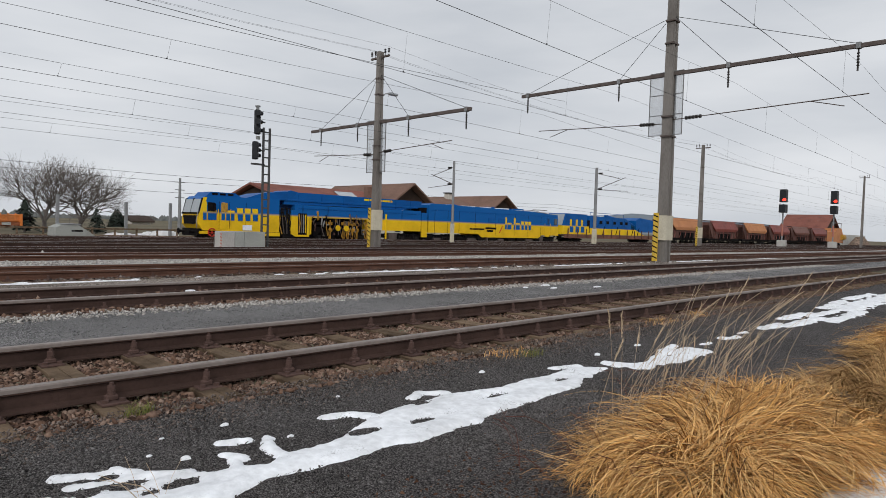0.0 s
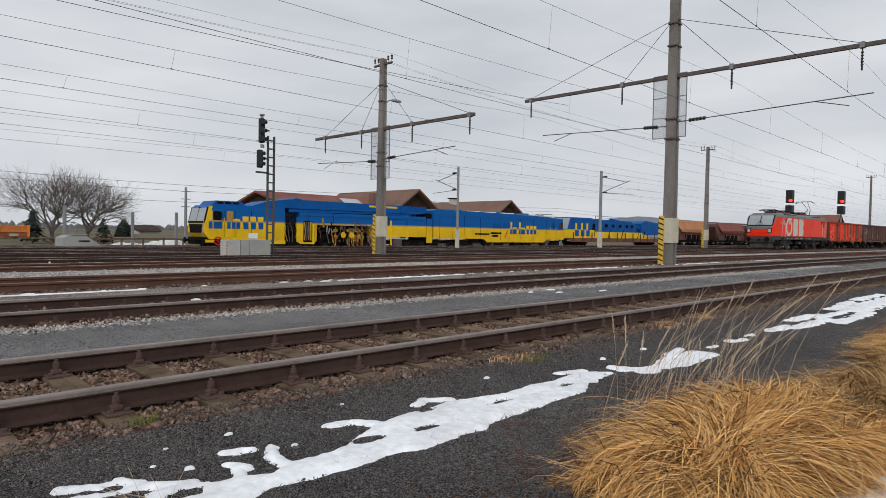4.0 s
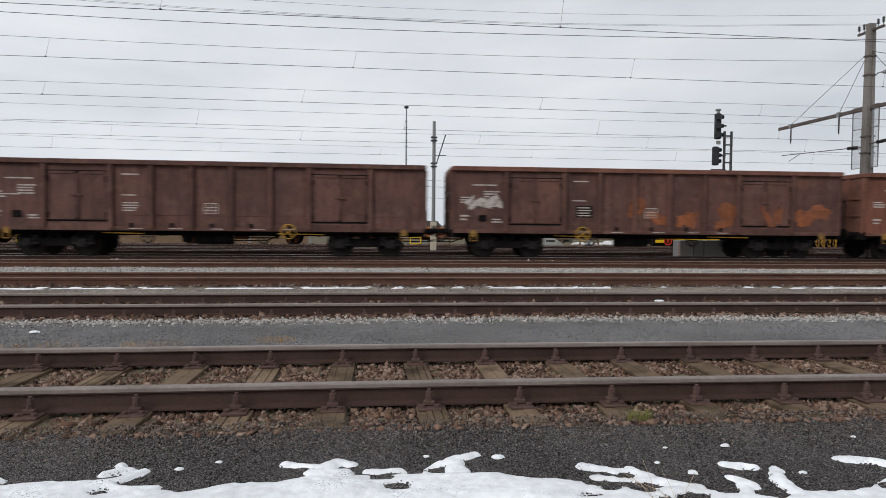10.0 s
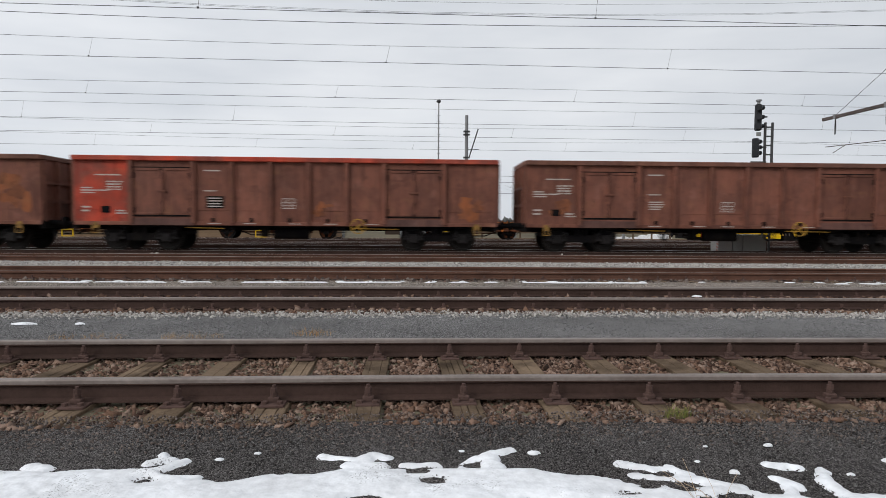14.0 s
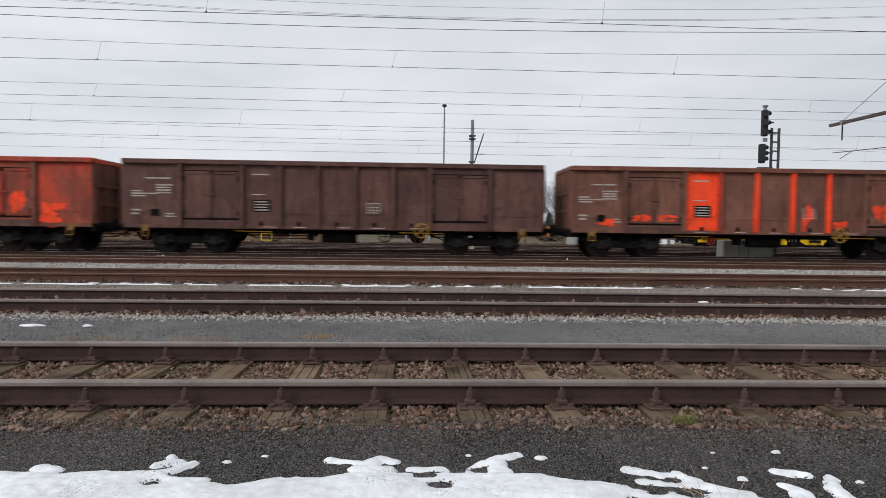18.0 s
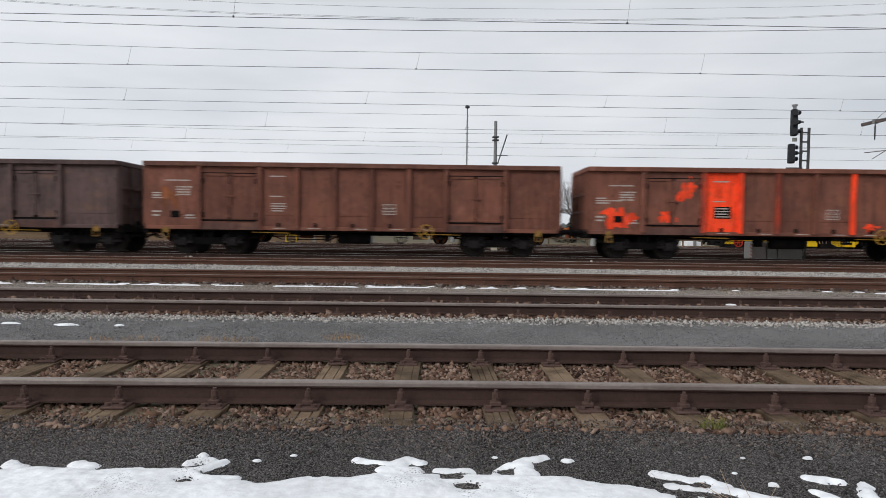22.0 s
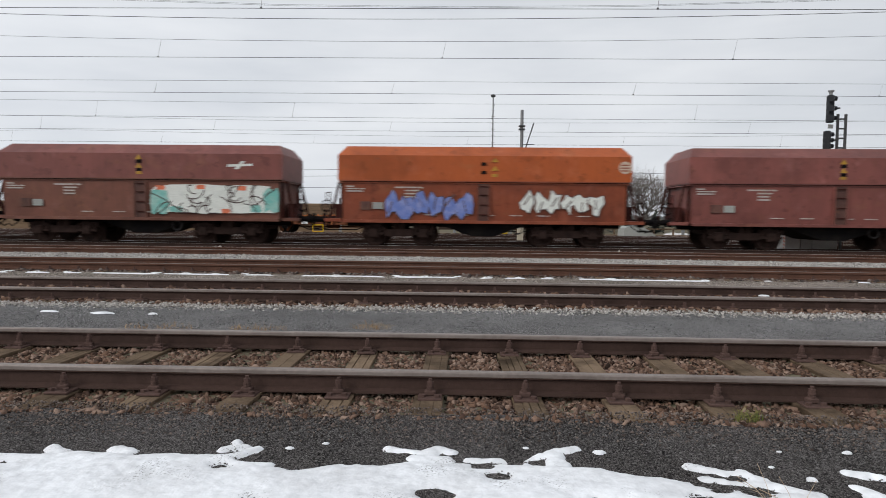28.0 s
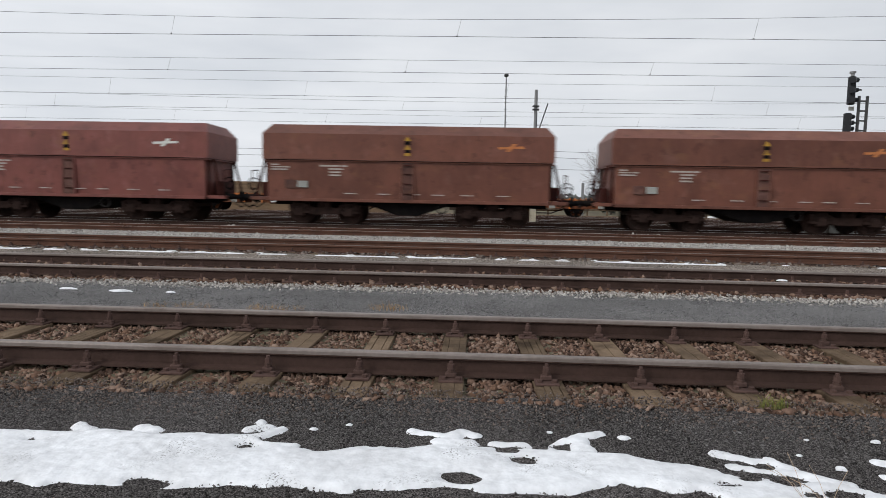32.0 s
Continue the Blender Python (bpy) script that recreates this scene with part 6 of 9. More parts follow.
# seams, handrails and under-floor boxes along the sides
for x in (2.9, 3.7, 5.0, 6.9, 9.9, 12.3, 18.2, 20.4):
    part("panel_seam", G().box(x, x + 0.03, NEAR - 0.006, NEAR + 0.01, 1.0 if x < 8 else 2.1, 2.95), BLACK, machine)
for x in (24.6, 26.4, 28.0, 30.4, 33.6, 36.9, 39.2, 41.6):
    part("panel_seam", G().box(x, x + 0.035, -1.408, -1.395, 0.9, 3.3), BLACK, machine)
# white bars along the roof edge imitate the sky's sheen on it
for x0, x1 in ((24.2, 34.0), (34.6, 44.0)):
    part("roof_rail", G().box(x0, x1, -1.3, -1.24, 3.66, 3.74), M_WHITE, machine)
for x0, x1, z in ((24.2, 44.6, 3.2), (9.4, 22.4, 2.72)):
    part("rain_strip", G().box(x0, x1, -1.42, -1.395, z, z + 0.05), M_BLUE, machine)
for x in (2.85, 3.75, 42.3, 43.4):
    part("handrail", G().cyl((x, NEAR - 0.07, 1.0), (x, NEAR - 0.07, 2.4), 0.025, 5), M_YELLOW, machine)
for i, x in enumerate((4.3, 5.2, 8.2, 12.4, 19.0, 23.2, 27.2, 31.0, 32.4, 34.0, 35.8, 37.4, 41.6)):
    part("underfloor_box", G().box(x, x + 0.7 + 0.25 * (i % 3), -1.3, -0.6, 0.3 + 0.08 * (i % 2), 0.95, 0.02), BLACK if i % 4 else IRON_BROWN, machine)
for i, x in enumerate((7.95, 8.15, 8.4, 11.8, 12.2, 13.3, 13.6, 15.8, 16.1, 16.6)):
    part("hose", G().tube([(x, -1.3, 2.0), (x + 0.1 * (i % 3 - 1), -1.4, 1.4), (x + 0.15, -1.35, 0.7)], 0.035, 5), YELLOW if i % 4 == 0 else IRON_BROWN, machine)
# trailing unit
part("rear_upper", hull([(23.8, 2.05), (23.8, 3.7), (24.3, 3.85), (39.0, 3.7), (44.9, 3.45), (45.0, 2.05)], 1.4), TWO_TONE, machine, "blue trailing body")
part("rear_lower", hull([(23.8, 1.05), (23.8, 2.05), (45.0, 2.05), (45.1, 1.05), (41.8, 1.05), (41.2, 0.7), (31.5, 0.7), (30.9, 1.05)], 1.4), TWO_TONE, machine, "yellow trailing body")
part("end_post", G().box(22.9, 23.6, -1.44, -1.3, 0.6, 2.9, 0.02), TWO_TONE, machine)
part("bellows", G().box(22.8, 23.8, -1.1, 1.1, 0.8, 3.4), BLACK, machine)
# white slabs painted as the pale sky reflection along the roof
for x0 in (25.5, 29.0, 31.5, 34.5):
    part("roof_hatch", G().box(x0, x0 + 1.8, -1.0, 1.0, 3.74, 3.86, 0.03), M_WHITE, machine)
for x0 in (32.4, 34.0):
    part("side_vent", G().box(x0, x0 + 1.2, NEAR - 0.015, NEAR + 0.02, 2.25, 2.75, 0.01), M_BLUE, machine)
for x0 in (42.6, 44.2):
    part("rear_window", G().box(x0, x0 + 0.6, NEAR - 0.02, NEAR + 0.02, 2.3, 3.0, 0.03), GLASS_DARK, machine)
part("rear_door", G().box(42.4, 43.3, NEAR - 0.02, NEAR + 0.02, 0.9, 3.1, 0.02), TWO_TONE, machine)
bars(machine, [[0.4, 0.9, 0.5, 0.3]], NEAR + 0.01, 1.62, 29.6, BLACK, 0.16)
bars(machine, [[1.2, 0.5], [-0.2, 1.0]], NEAR + 0.01, 1.75, 32.0, BLACK, 0.2, 0.28)
part("red_stroke", G().prism([(34.2, 1.2), (34.35, 1.2), (34.8, 1.9), (34.65, 1.9)], NEAR - 0.008, NEAR + 0.002, "y"), RED_PART, machine)
g = G()
g.tube([(40.2, -0.6, 3.7), (41.2, -0.6, 3.95), (43.8, -0.6, 3.95)], 0.04, 6)
g.box(40.8, 43.6, -0.7, 0.7, 3.62, 3.72)
part("roof_collector", g, IRON_BROWN, machine)
for x in (3.4, 6.8, 10.8, 16.9, 21.6, 25.4, 29.2, 40.0, 43.4):
    b = part("bogie", BOGIE_FRAME, None, machine, "", at(x, 0, 0))
    for k in (-0.9, 0.9):
        part("wheelset", WHEELSET, None, b, "", at(k, 0, 0.46))
        for q in (0, 180):
            part("axlebox", AXLEBOX, None, b, "", pose(k, -1.02 if q == 0 else 1.02, 0.46, 0, 0, q))
part("underframe", G().box(1.7, 44.8, -1.0, 1.0, 0.5, 0.85), BLACK, machine)
g = G()
for s in (-0.875, 0.875):
    g.cyl((1.4, s, 0.75), (0.95, s, 0.75), 0.1, 10)
    g.cyl((0.95, s, 0.75), (0.9, s, 0.75), 0.22, 12)
g.box(1.35, 1.8, -1.3, 1.3, 0.45, 0.98, 0.02)
g.tube([(1.4, -1.3, 0.6), (1.15, -1.35, 0.3), (1.9, -1.4, 0.15), (2.4, -1.4, 0.5)], 0.05, 6)
part("buffer_beam", g, BLACK, machine)
part("front_step", G().box(1.6, 2.1, -1.45, -1.2, 0.25, 0.32, 0.01), M_YELLOW, machine)
part("front_step", G().box(1.5, 2.1, -1.45, -1.3, 0.6, 0.8, 0.01), M_YELLOW, machine)




# ---- the flat wagon with a second machine, and the ballast hoppers behind it ----
# rows of tools, boxes and pipes that give the trailing body its relief
for i in range(12):
    x = 24.6 + i * 1.6
    part("equipment_box", G().box(x, x + 0.9 + 0.3 * (i % 2), -1.38, -1.2, 0.34, 0.56 + 0.05 * (i % 3), 0.02), BLACK if i % 3 else IRON_BROWN, machine)
for i, x in enumerate((25.6, 27.2, 30.8, 33.0, 35.2, 38.0, 40.8)):
    part("roof_box", G().box(x, x + 1.0, -0.9, 0.9, 3.7, 3.86 + 0.06 * (i % 2), 0.03), M_BLUE if i % 2 else STEEL_GREY, machine)
for i, x in enumerate((9.6, 11.8, 14.0, 17.4, 19.8, 21.6)):
    part("girder_rib", G().box(x, x + 0.06, -1.23, -1.19, 3.1, 3.9), M_BLUE, machine)
part("girder_hood", G().prism([(7.2, 3.35), (8.0, 3.8), (8.9, 4.12), (9.5, 4.02), (9.0, 3.4)], -1.22, 1.22, "y"), M_BLUE, machine)


def simple_running_gear(w, xs, half, r=0.46):
    for x in xs:
        part("wheelset", WHEELSET, None, w, "", at(x, 0, r))
        for q in (0, 180):
            part("axlebox", AXLEBOX, None, w, "", pose(x, -1.02 if q == 0 else 1.02, r, 0, 0, q))
    draw_gear(w, half)


ON_FLAT = pose(73.7, FAR_Y - bend(73.7), FAR_Z, 0, 0, heading(73.7)) @ Matrix.Diagonal((0.93, 0.96, 0.96, 1))
fw = thing("flat_wagon", ON_FLAT, "brown flat wagon with stakes, loaded with a machine", "goods wagon")
part("deck", G().box(-12.2, 12.2, -1.4, 1.4, 1.05, 1.22, 0.01), BROWN, fw)
part("side_sill", G().box(-12.2, 12.2, -1.42, -1.36, 0.8, 1.3, 0.01), BROWN, fw)
for i in range(12):
    part("stake", G().box(-11.5 + i * 2.08, -11.38 + i * 2.08, -1.5, -1.4, 0.9, 2.0, 0.01), BROWN_DARK, fw)
for x in (-9, 9):
    bogie_x = part("bogie", BOGIE_FRAME, None, fw, "", at(x, 0, 0))
    for k in (-0.9, 0.9):
        part("wheelset", WHEELSET, None, bogie_x, "", at(k, 0, 0.46))
draw_gear(fw, 12.8)
m2 = thing("track_machine", ON_FLAT @ at(0, 0, 1.22), "blue and yellow working machine carried on a flat wagon", "track machine")
part("cab_upper", hull([(-12.3, 1.1), (-11.7, 2.6), (-7.0, 2.6), (-7.0, 1.1)], 1.3), M_BLUE, m2)
part("cab_lower", hull([(-12.5, 0.05), (-12.3, 1.1), (-6.5, 1.1), (-6.5, 0.05)], 1.3), M_YELLOW, m2)
part("windscreen", G().rings([[(-12.38, -1.1, 1.15), (-12.38, 1.1, 1.15), (-12.3, 1.1, 1.15), (-12.3, -1.1, 1.15)], [(-11.82, -1.1, 2.5), (-11.82, 1.1, 2.5), (-11.74, 1.1, 2.5), (-11.74, -1.1, 2.5)]]), GLASS_PALE, m2)
for x0 in (-10.9, -9.6, -8.4):
    part("emblem_block", G().box(x0, x0 + 0.8, -1.312, -1.298, 0.3, 1.05), M_BLUE, m2)
    part("emblem_block", G().box(x0, x0 + 0.4, -1.312, -1.298, 1.1, 1.9), M_YELLOW, m2)
part("engine_body", hull([(-6.5, 0.9), (-6.3, 2.5), (3.0, 2.4), (4.5, 1.6), (4.5, 0.9)], 1.2), M_BLUE, m2)
part("lower_frame", hull([(-6.5, 0.1), (-6.5, 0.9), (6.0, 0.9), (8.5, 0.1)], 1.2), M_YELLOW, m2)
part("jib", G().tube([(-2.0, -0.9, 2.6), (4.0, -0.9, 2.0), (8.0, -0.9, 0.8)], 0.16, 8), M_BLUE, m2)
part("rear_unit", hull([(6.2, 0.6), (5.8, 2.2), (7.0, 2.6), (12.0, 2.3), (12.0, 0.6)], 1.2), M_BLUE, m2)
part("rail_guard", G().tube([(-6, -1.1, 2.9), (-6, -1.1, 2.5), (2.5, -1.1, 2.9), (2.5, -1.1, 2.4), (2.5, -1.1, 2.9), (-6, -1.1, 2.9)], 0.03, 5), M_BLUE, m2)


# loose gear on the carried machine
for i, x in enumerate((-5.6, -4.1, -2.4, -0.6, 1.2, 2.6)):
    part("engine_cover", G().box(x, x + 1.2, -1.24, -1.18, 1.25, 2.1, 0.02), M_BLUE, m2)
    part("cover_vent", G().box(x + 0.2, x + 0.9, -1.26, -1.23, 1.5, 1.9, 0.01), BLACK, m2)
for x in (-6.9, -3.0, 0.4, 4.8, 6.4):
    part("stay", G().cyl((x, -1.2, 0.1), (x + 0.5, -1.2, 1.2), 0.06, 5), BLACK, m2)
part("door_gap", G().box(-7.0, -6.2, -1.22, -1.0, 0.3, 1.9), BLACK, m2)


def ballast_hopper(x, lid, label):
    w = thing("ballast_hopper", pose(x, FAR_Y - bend(x), FAR_Z, 0, 0, heading(x)), label, "goods wagon", "ballast hoppers in the far siding")
    part("bin", G().prism([(-4.4, 1.15), (-6.0, 3.3), (-6.0, 3.75), (6.0, 3.75), (6.0, 3.3), (4.4, 1.15)], -1.2, 1.2, "y"), BROWN_DARK, w)
    part("side_flap", G().rings([[(-3.6, -1.42, 2.3), (4.6, -1.42, 2.3), (4.6, -1.25, 2.3), (-3.6, -1.25, 2.3)], [(-4.4, -1.5, 2.75), (5.3, -1.5, 2.75), (5.3, -1.25, 2.75), (-4.4, -1.25, 2.75)], [(-5.4, -1.1, 4.05), (4.4, -1.1, 4.05), (4.4, -0.95, 4.05), (-5.4, -0.95, 4.05)]]), lid, w)
    part("top_plate", G().box(-5.6, 5.4, -1.1, 1.1, 4.0, 4.06), BROWN_DARK, w)
    for e in (-1, 1):
        for k in (4.0, 5.6):
            part("strut", G().cyl((e * k, -1.2, 1.1), (e * (k + 0.3), -1.2, 3.2), 0.07, 6), BROWN_DARK, w)
    for k in range(5):
        part("chute_door", G().box(-2.4 + k, -1.7 + k, -1.4, -1.25, 1.15, 1.95, 0.02), BLACK, w)
    part("frame", G().box(-6.3, 6.3, -1.25, 1.25, 0.8, 1.15, 0.02), BLACK, w)
    for k in range(6):
        part("lever", G().tube([(-4.2 + 1.7 * k, -1.38, 1.2), (-3.9 + 1.7 * k, -1.4, 1.75), (-4.1 + 1.7 * k, -1.38, 2.2)], 0.06, 5), FALS_PALE, w)
    simple_running_gear(w, (-4.6, -2.9, 2.9, 4.6), 6.9)
    return w


PEACH = paint("sun_bleached_orange_flap", (0.45, 0.2, 0.09), 0.7, dirt=(0.33, 0.14, 0.07), amount=0.6, big=0.7)
for i, (x, lid, lb) in enumerate(((94.3, PEACH, "brown ballast hopper with a bleached orange flap"), (108.6, FALS, "brown ballast hopper with a dark red flap"), (122.6, PEACH, "brown ballast hopper with a bleached orange flap"), (135.6, FALS, "brown ballast hopper with a dull flap"), (148.4, FALS_DARK, "brown ballast hopper with a dull flap"), (161.5, FALS, "brown ballast hopper with a rust-red flap"))):
    ballast_hopper(x, lid, lb)
cr = thing("rail_crane", pose(176.0, FAR_Y - bend(176), FAR_Z, 0, 0, heading(176)), "small yellow-brown rail vehicle with railings", "track machine")
part("body", G().prism([(-5, 0.9), (-5, 3.4), (-1, 3.6), (-1, 4.4), (3, 4.4), (5, 2.6), (5, 0.9)], -1.3, 1.3, "y"), PEACH, cr)
part("tank", G().cyl((2.5, -1.35, 2.2), (4.8, -1.35, 2.2), 0.7, 14), YELLOW, cr)
part("railing", G().tube([(-4.8, -1.2, 3.5), (-4.8, -1.2, 5.6), (3, -1.2, 5.6), (3, -1.2, 4.4)], 0.08, 5), STEEL_GREY, cr)
simple_running_gear(cr, (-3, 3), 6.0)


# ---- orange flat wagons ----
def orange_wagon(x, label):
    w = thing("flat_wagon", at(x, WORK_Y, WORK_Z), label, "goods wagon", "orange flat wagons")
    L = 5.15
    part("deck", G().box(-L, L, -1.35, 1.35, 0.72, 0.8), ORANGE, w)
    part("sill", G().box(-L, L, -1.4, -1.34, 0.55, 0.74, 0.01), RUST, w)
    for k in range(8):
        xx = -L + 0.5 + k * (2 * L - 1.0) / 7
        part("cross_bearer", G().box(xx - 0.05, xx + 0.05, -1.3, 1.3, 0.5, 0.72), GUARD, w)
    part("brake_shaft", G().cyl((-2.2, -0.9, 0.42), (2.2, -0.9, 0.42), 0.05, 6), GUARD, w)
    part("brake_cylinder", G().cyl((-0.4, -0.8, 0.48), (0.4, -0.8, 0.48), 0.16, 10), GUARD, w)
    n = 4
    for i in range(n):
        a, b = -L + 2 * L * i / n + 0.03, -L + 2 * L * (i + 1) / n - 0.03
        g = G()
        g.box(a, b, -1.42, -1.38, 0.8, 1.12, 0.008)
        for k in range(7):
            xx = a + (b - a) * (k + 0.5) / 7
            g.box(xx - 0.03, xx + 0.03, -1.44, -1.415, 0.86, 1.08)
        for z in (0.8, 1.07):
            g.box(a, b, -1.45, -1.415, z, z + 0.05)
        part("side_board", g, ORANGE, w)
        g = G()
        g.box(a, b, 1.38, 1.42, 0.8, 1.12, 0.008)
        part("side_board", g, ORANGE, w)
    for i in range(n + 1):
        xx = -L + 2 * L * i / n
        part("stanchion", G().box(xx - 0.06, xx + 0.06, -1.48, -1.4, 0.55, 1.18, 0.01), ORANGE, w)
    for e in (-1, 1):
        part("end_board", G().box(min(e * L, e * L - e * 0.05), max(e * L, e * L - e * 0.05), -1.35, 1.35, 0.8, 1.15), ORANGE, w)
    for xx in (-3.05, 3.05):
        part("spring", G().prism([(xx - 0.65, 0.6), (xx, 0.42), (xx + 0.65, 0.6), (xx + 0.65, 0.66), (xx, 0.56), (xx - 0.65, 0.66)], -1.12, -1.0, "y"), BLACK, w)
    for xx in (-3.05, 3.05):
        part("axle_guard", G().prism([(xx - 0.55, 0.6), (xx + 0.55, 0.6), (xx + 0.22, 0.12), (xx + 0.1, 0.12), (xx + 0.1, 0.45), (xx - 0.1, 0.45), (xx - 0.1, 0.12), (xx - 0.22, 0.12)], -1.0, -0.97, "y"), GUARD, w)
    for k in range(30):
        xx = -L + 0.25 + k * (2 * L - 0.5) / 29
        part("lashing_ring", G().box(xx - 0.035, xx + 0.035, -1.46, -1.42, 1.12, 1.2), ORANGE, w)
    for xx in (-4.6, -1.9, 1.3, 4.3):
        part("label_plate", G().box(xx, xx + 0.4, -1.412, -1.398, 0.58, 0.72), CABINET if xx > 0 else M_WHITE, w)
    part("truss_rod", G().tube([(-2.4, -1.2, 0.6), (-1.5, -1.2, 0.25), (1.5, -1.2, 0.25), (2.4, -1.2, 0.6)], 0.035, 5), BLACK, w)
    part("platform_step", G().box(-1.2, -0.5, -1.5, -1.35, 0.1, 0.15).box(-1.2, -1.14, -1.5, -1.44, 0.1, 0.6).box(-0.56, -0.5, -1.5, -1.44, 0.1, 0.6).box(-1.2, -0.5, -1.5, -1.46, 0.5, 0.56), M_YELLOW, w, "yellow step")
    simple_running_gear(w, (-3.05, 3.05), 5.7)
    return w


orange_wagon(3.1, "weathered orange flat wagon with low drop sides")
orange_wagon(-8.35, "weathered orange flat wagon with dusty drop sides")
orange_wagon(-19.8, "weathered orange flat wagon at the end of the row")

# ---- signals, cabinets, posts ----
SIG_BLACK = paint("signal_black", (0.02, 0.022, 0.026), 0.5, bump=0)
RED_LAMP = glow("red_signal_lamp", (1.0, 0.03, 0.015), 3.0)
STRIPE_RED = paint("faded_red_stripe", (0.4, 0.16, 0.12), 0.7, bump=0)
sg = thing("lattice_signal", at(15.2, 26.3, -0.04), "light signal with black heads on a lattice mast", "railway signal")
g = G()
for s in (-0.16, 0.16):
    g.box(s - 0.035, s + 0.035, -0.05, 0.05, 0, 5.6)
STEEL_DARK = paint("dark_signal_steel", (0.075, 0.075, 0.077), 0.65, metal=0.1, dirt=(0.04, 0.04, 0.04), amount=0.5, big=2)
part("mast", g, STEEL_DARK, sg)
for i in range(14):
    part("rung", G().box(-0.13, 0.13, -0.03, 0.03, 0.3 + i * 0.39, 0.36 + i * 0.39), STEEL_DARK, sg)
for z, h, lean in ((5.25, 1.12, 0.0), (4.1, 0.82, -0.08)):
    hd = part("signal_head", G().box(-0.6 + lean, -0.36 + lean, -0.1, 0.12, z, z + h, 0.03), SIG_BLACK, sg)
    for k in range(3):
        zz = z + 0.17 + k * (h - 0.34) / 2
        g = G()
        g.cyl((-0.5 + lean, -0.1, zz), (-0.72 + lean, -0.42, zz - 0.03), 0.13, 12)
        g.cyl((-0.36 + lean, 0.0, zz + 0.03), (-0.24 + lean, 0.02, zz + 0.03), 0.09, 10)
        part("lamp_hood", g, SIG_BLACK, hd)
        part("lens", G().cyl((-0.62 + lean, -0.3, zz), (-0.65 + lean, -0.34, zz), 0.09, 12), GLASS_DARK, hd)
    part("head_bracket", G().box(-0.4 + lean, -0.1, -0.04, 0.04, z + h * 0.5, z + h * 0.5 + 0.06), STEEL_DARK, sg)
part("white_plate", G().box(-0.62, -0.42, -0.14, -0.12, 5.0, 5.16), CABINET, sg)
part("top_finial", G().cyl((-0.48, 0, 6.37), (-0.48, 0, 6.5), 0.07, 8).cyl((-0.48, 0, 6.5), (-0.48, 0, 6.56), 0.12, 8), STEEL_GREY, sg)
part("foot_arm", G().box(-0.75, -0.1, -0.05, 0.05, 3.85, 3.93), STEEL_DARK, sg)
cb = thing("signal_cabinet", at(13.95, 26.3, -0.04), "low pale grey concrete signal cabinet with a striped end", "cabinet")
for i, (a, b) in enumerate(((-1.03, -0.4), (-0.4, 0.05), (0.05, 1.1))):
    part("door_panel", G().box(a + 0.01, b - 0.01, -0.35, 0.35, 0, 0.78, 0.02), CONCRETE_PALE if i == 0 else CABINET, cb)
for i in range(5):
    part("stripe", G().prism([(-0.36, 0.05 + i * 0.14), (-0.2, 0.09 + i * 0.14), (-0.2, 0.15 + i * 0.14), (-0.36, 0.11 + i * 0.14)], -1.035, -1.021, "x"), STRIPE_RED, cb)


def red_signal(x, y, h):
    s = thing("light_signal", at(x, y, -0.05), "light signal showing red on a slim post with a concrete foot", "railway signal", "red signals")
    part("foot", G().box(-0.5, 0.5, -0.5, 0.5, 0, 1.0, 0.03), CONCRETE_PALE, s)
    part("post", G().cyl((0, 0, 0.9), (0, 0, h * 0.75), 0.1, 8), STEEL_GREY, s)
    part("post_band", G().cyl((0, 0, h * 0.2), (0, 0, h * 0.4), 0.11, 8), STRIPE_RED, s)
    hd = part("signal_head", G().box(-0.5, 0.5, -0.4, 0.4, h * 0.78, h, 0.04), SIG_BLACK, s)
    part("lamp", G().cyl((-0.62, -0.3, h * 0.82), (-0.45, -0.15, h * 0.82), 0.19, 12), RED_LAMP, hd)
    part("lower_head", G().box(-0.6, 0.6, -0.4, 0.4, h * 0.6, h * 0.74, 0.04), SIG_BLACK, s)
    return s


red_signal(93.5, 26.2, 7.9)
red_signal(101.5, 21.9, 8.1)


def bare_post(x, y, h, w=0.2, label="pale grey bare steel post without arms"):
    p = thing("catenary_post", at(x, y, -0.55), label, "post", "bare posts beyond the yard")
    part("column", G().box(-w / 2, w / 2, -w / 2, w / 2, 0, h, 0.02), STEEL_GREY, p)
    part("base_plate", G().box(-w, w, -w, w, 0, 0.12, 0.01), CONCRETE_PALE, p)
    return p


for x, y, h in ((17.3, 50, 2.95), (20.6, 50, 3.0), (12.5, 49, 3.2), (-9.9, 50, 3.1), (-5.3, 50, 3.1), (-0.75, 50, 3.1), (3.75, 50, 3.0), (8.4, 50, 3.0), (-14.5, 50, 3.1)):
    bare_post(x, y, h)
up = thing("utility_pole", at(1.75, 70.0, -0.6), "tapered grey concrete power pole with small crossarms", "pole")
part("shaft", G().cyl((0, 0, 0), (0, 0, 7.9), 0.24, 10, 0.15).round(), STEEL_GREY, up)
for z in (5.0, 6.6, 7.3, 8.0):
    part("crossarm", G().box(-0.3 if z < 8 else -0.5, 0.3 if z < 8 else 0.5, -0.06, 0.06, z, z + 0.1), STEEL_GREY, up)
lm = thing("floodlight_pole", at(2.7, 60.0, -0.6), "very tall thin floodlight pole with a ball-shaped head", "lamp")
part("pole", G().cyl((0, 0, 0), (0, 0, 13.0), 0.09, 8, 0.055), STEEL_GREY, lm)
part("head", G().ring((0, 0, 13.15), 0.1, 0.13, "z", 12, 8).round(), WIRE, lm)
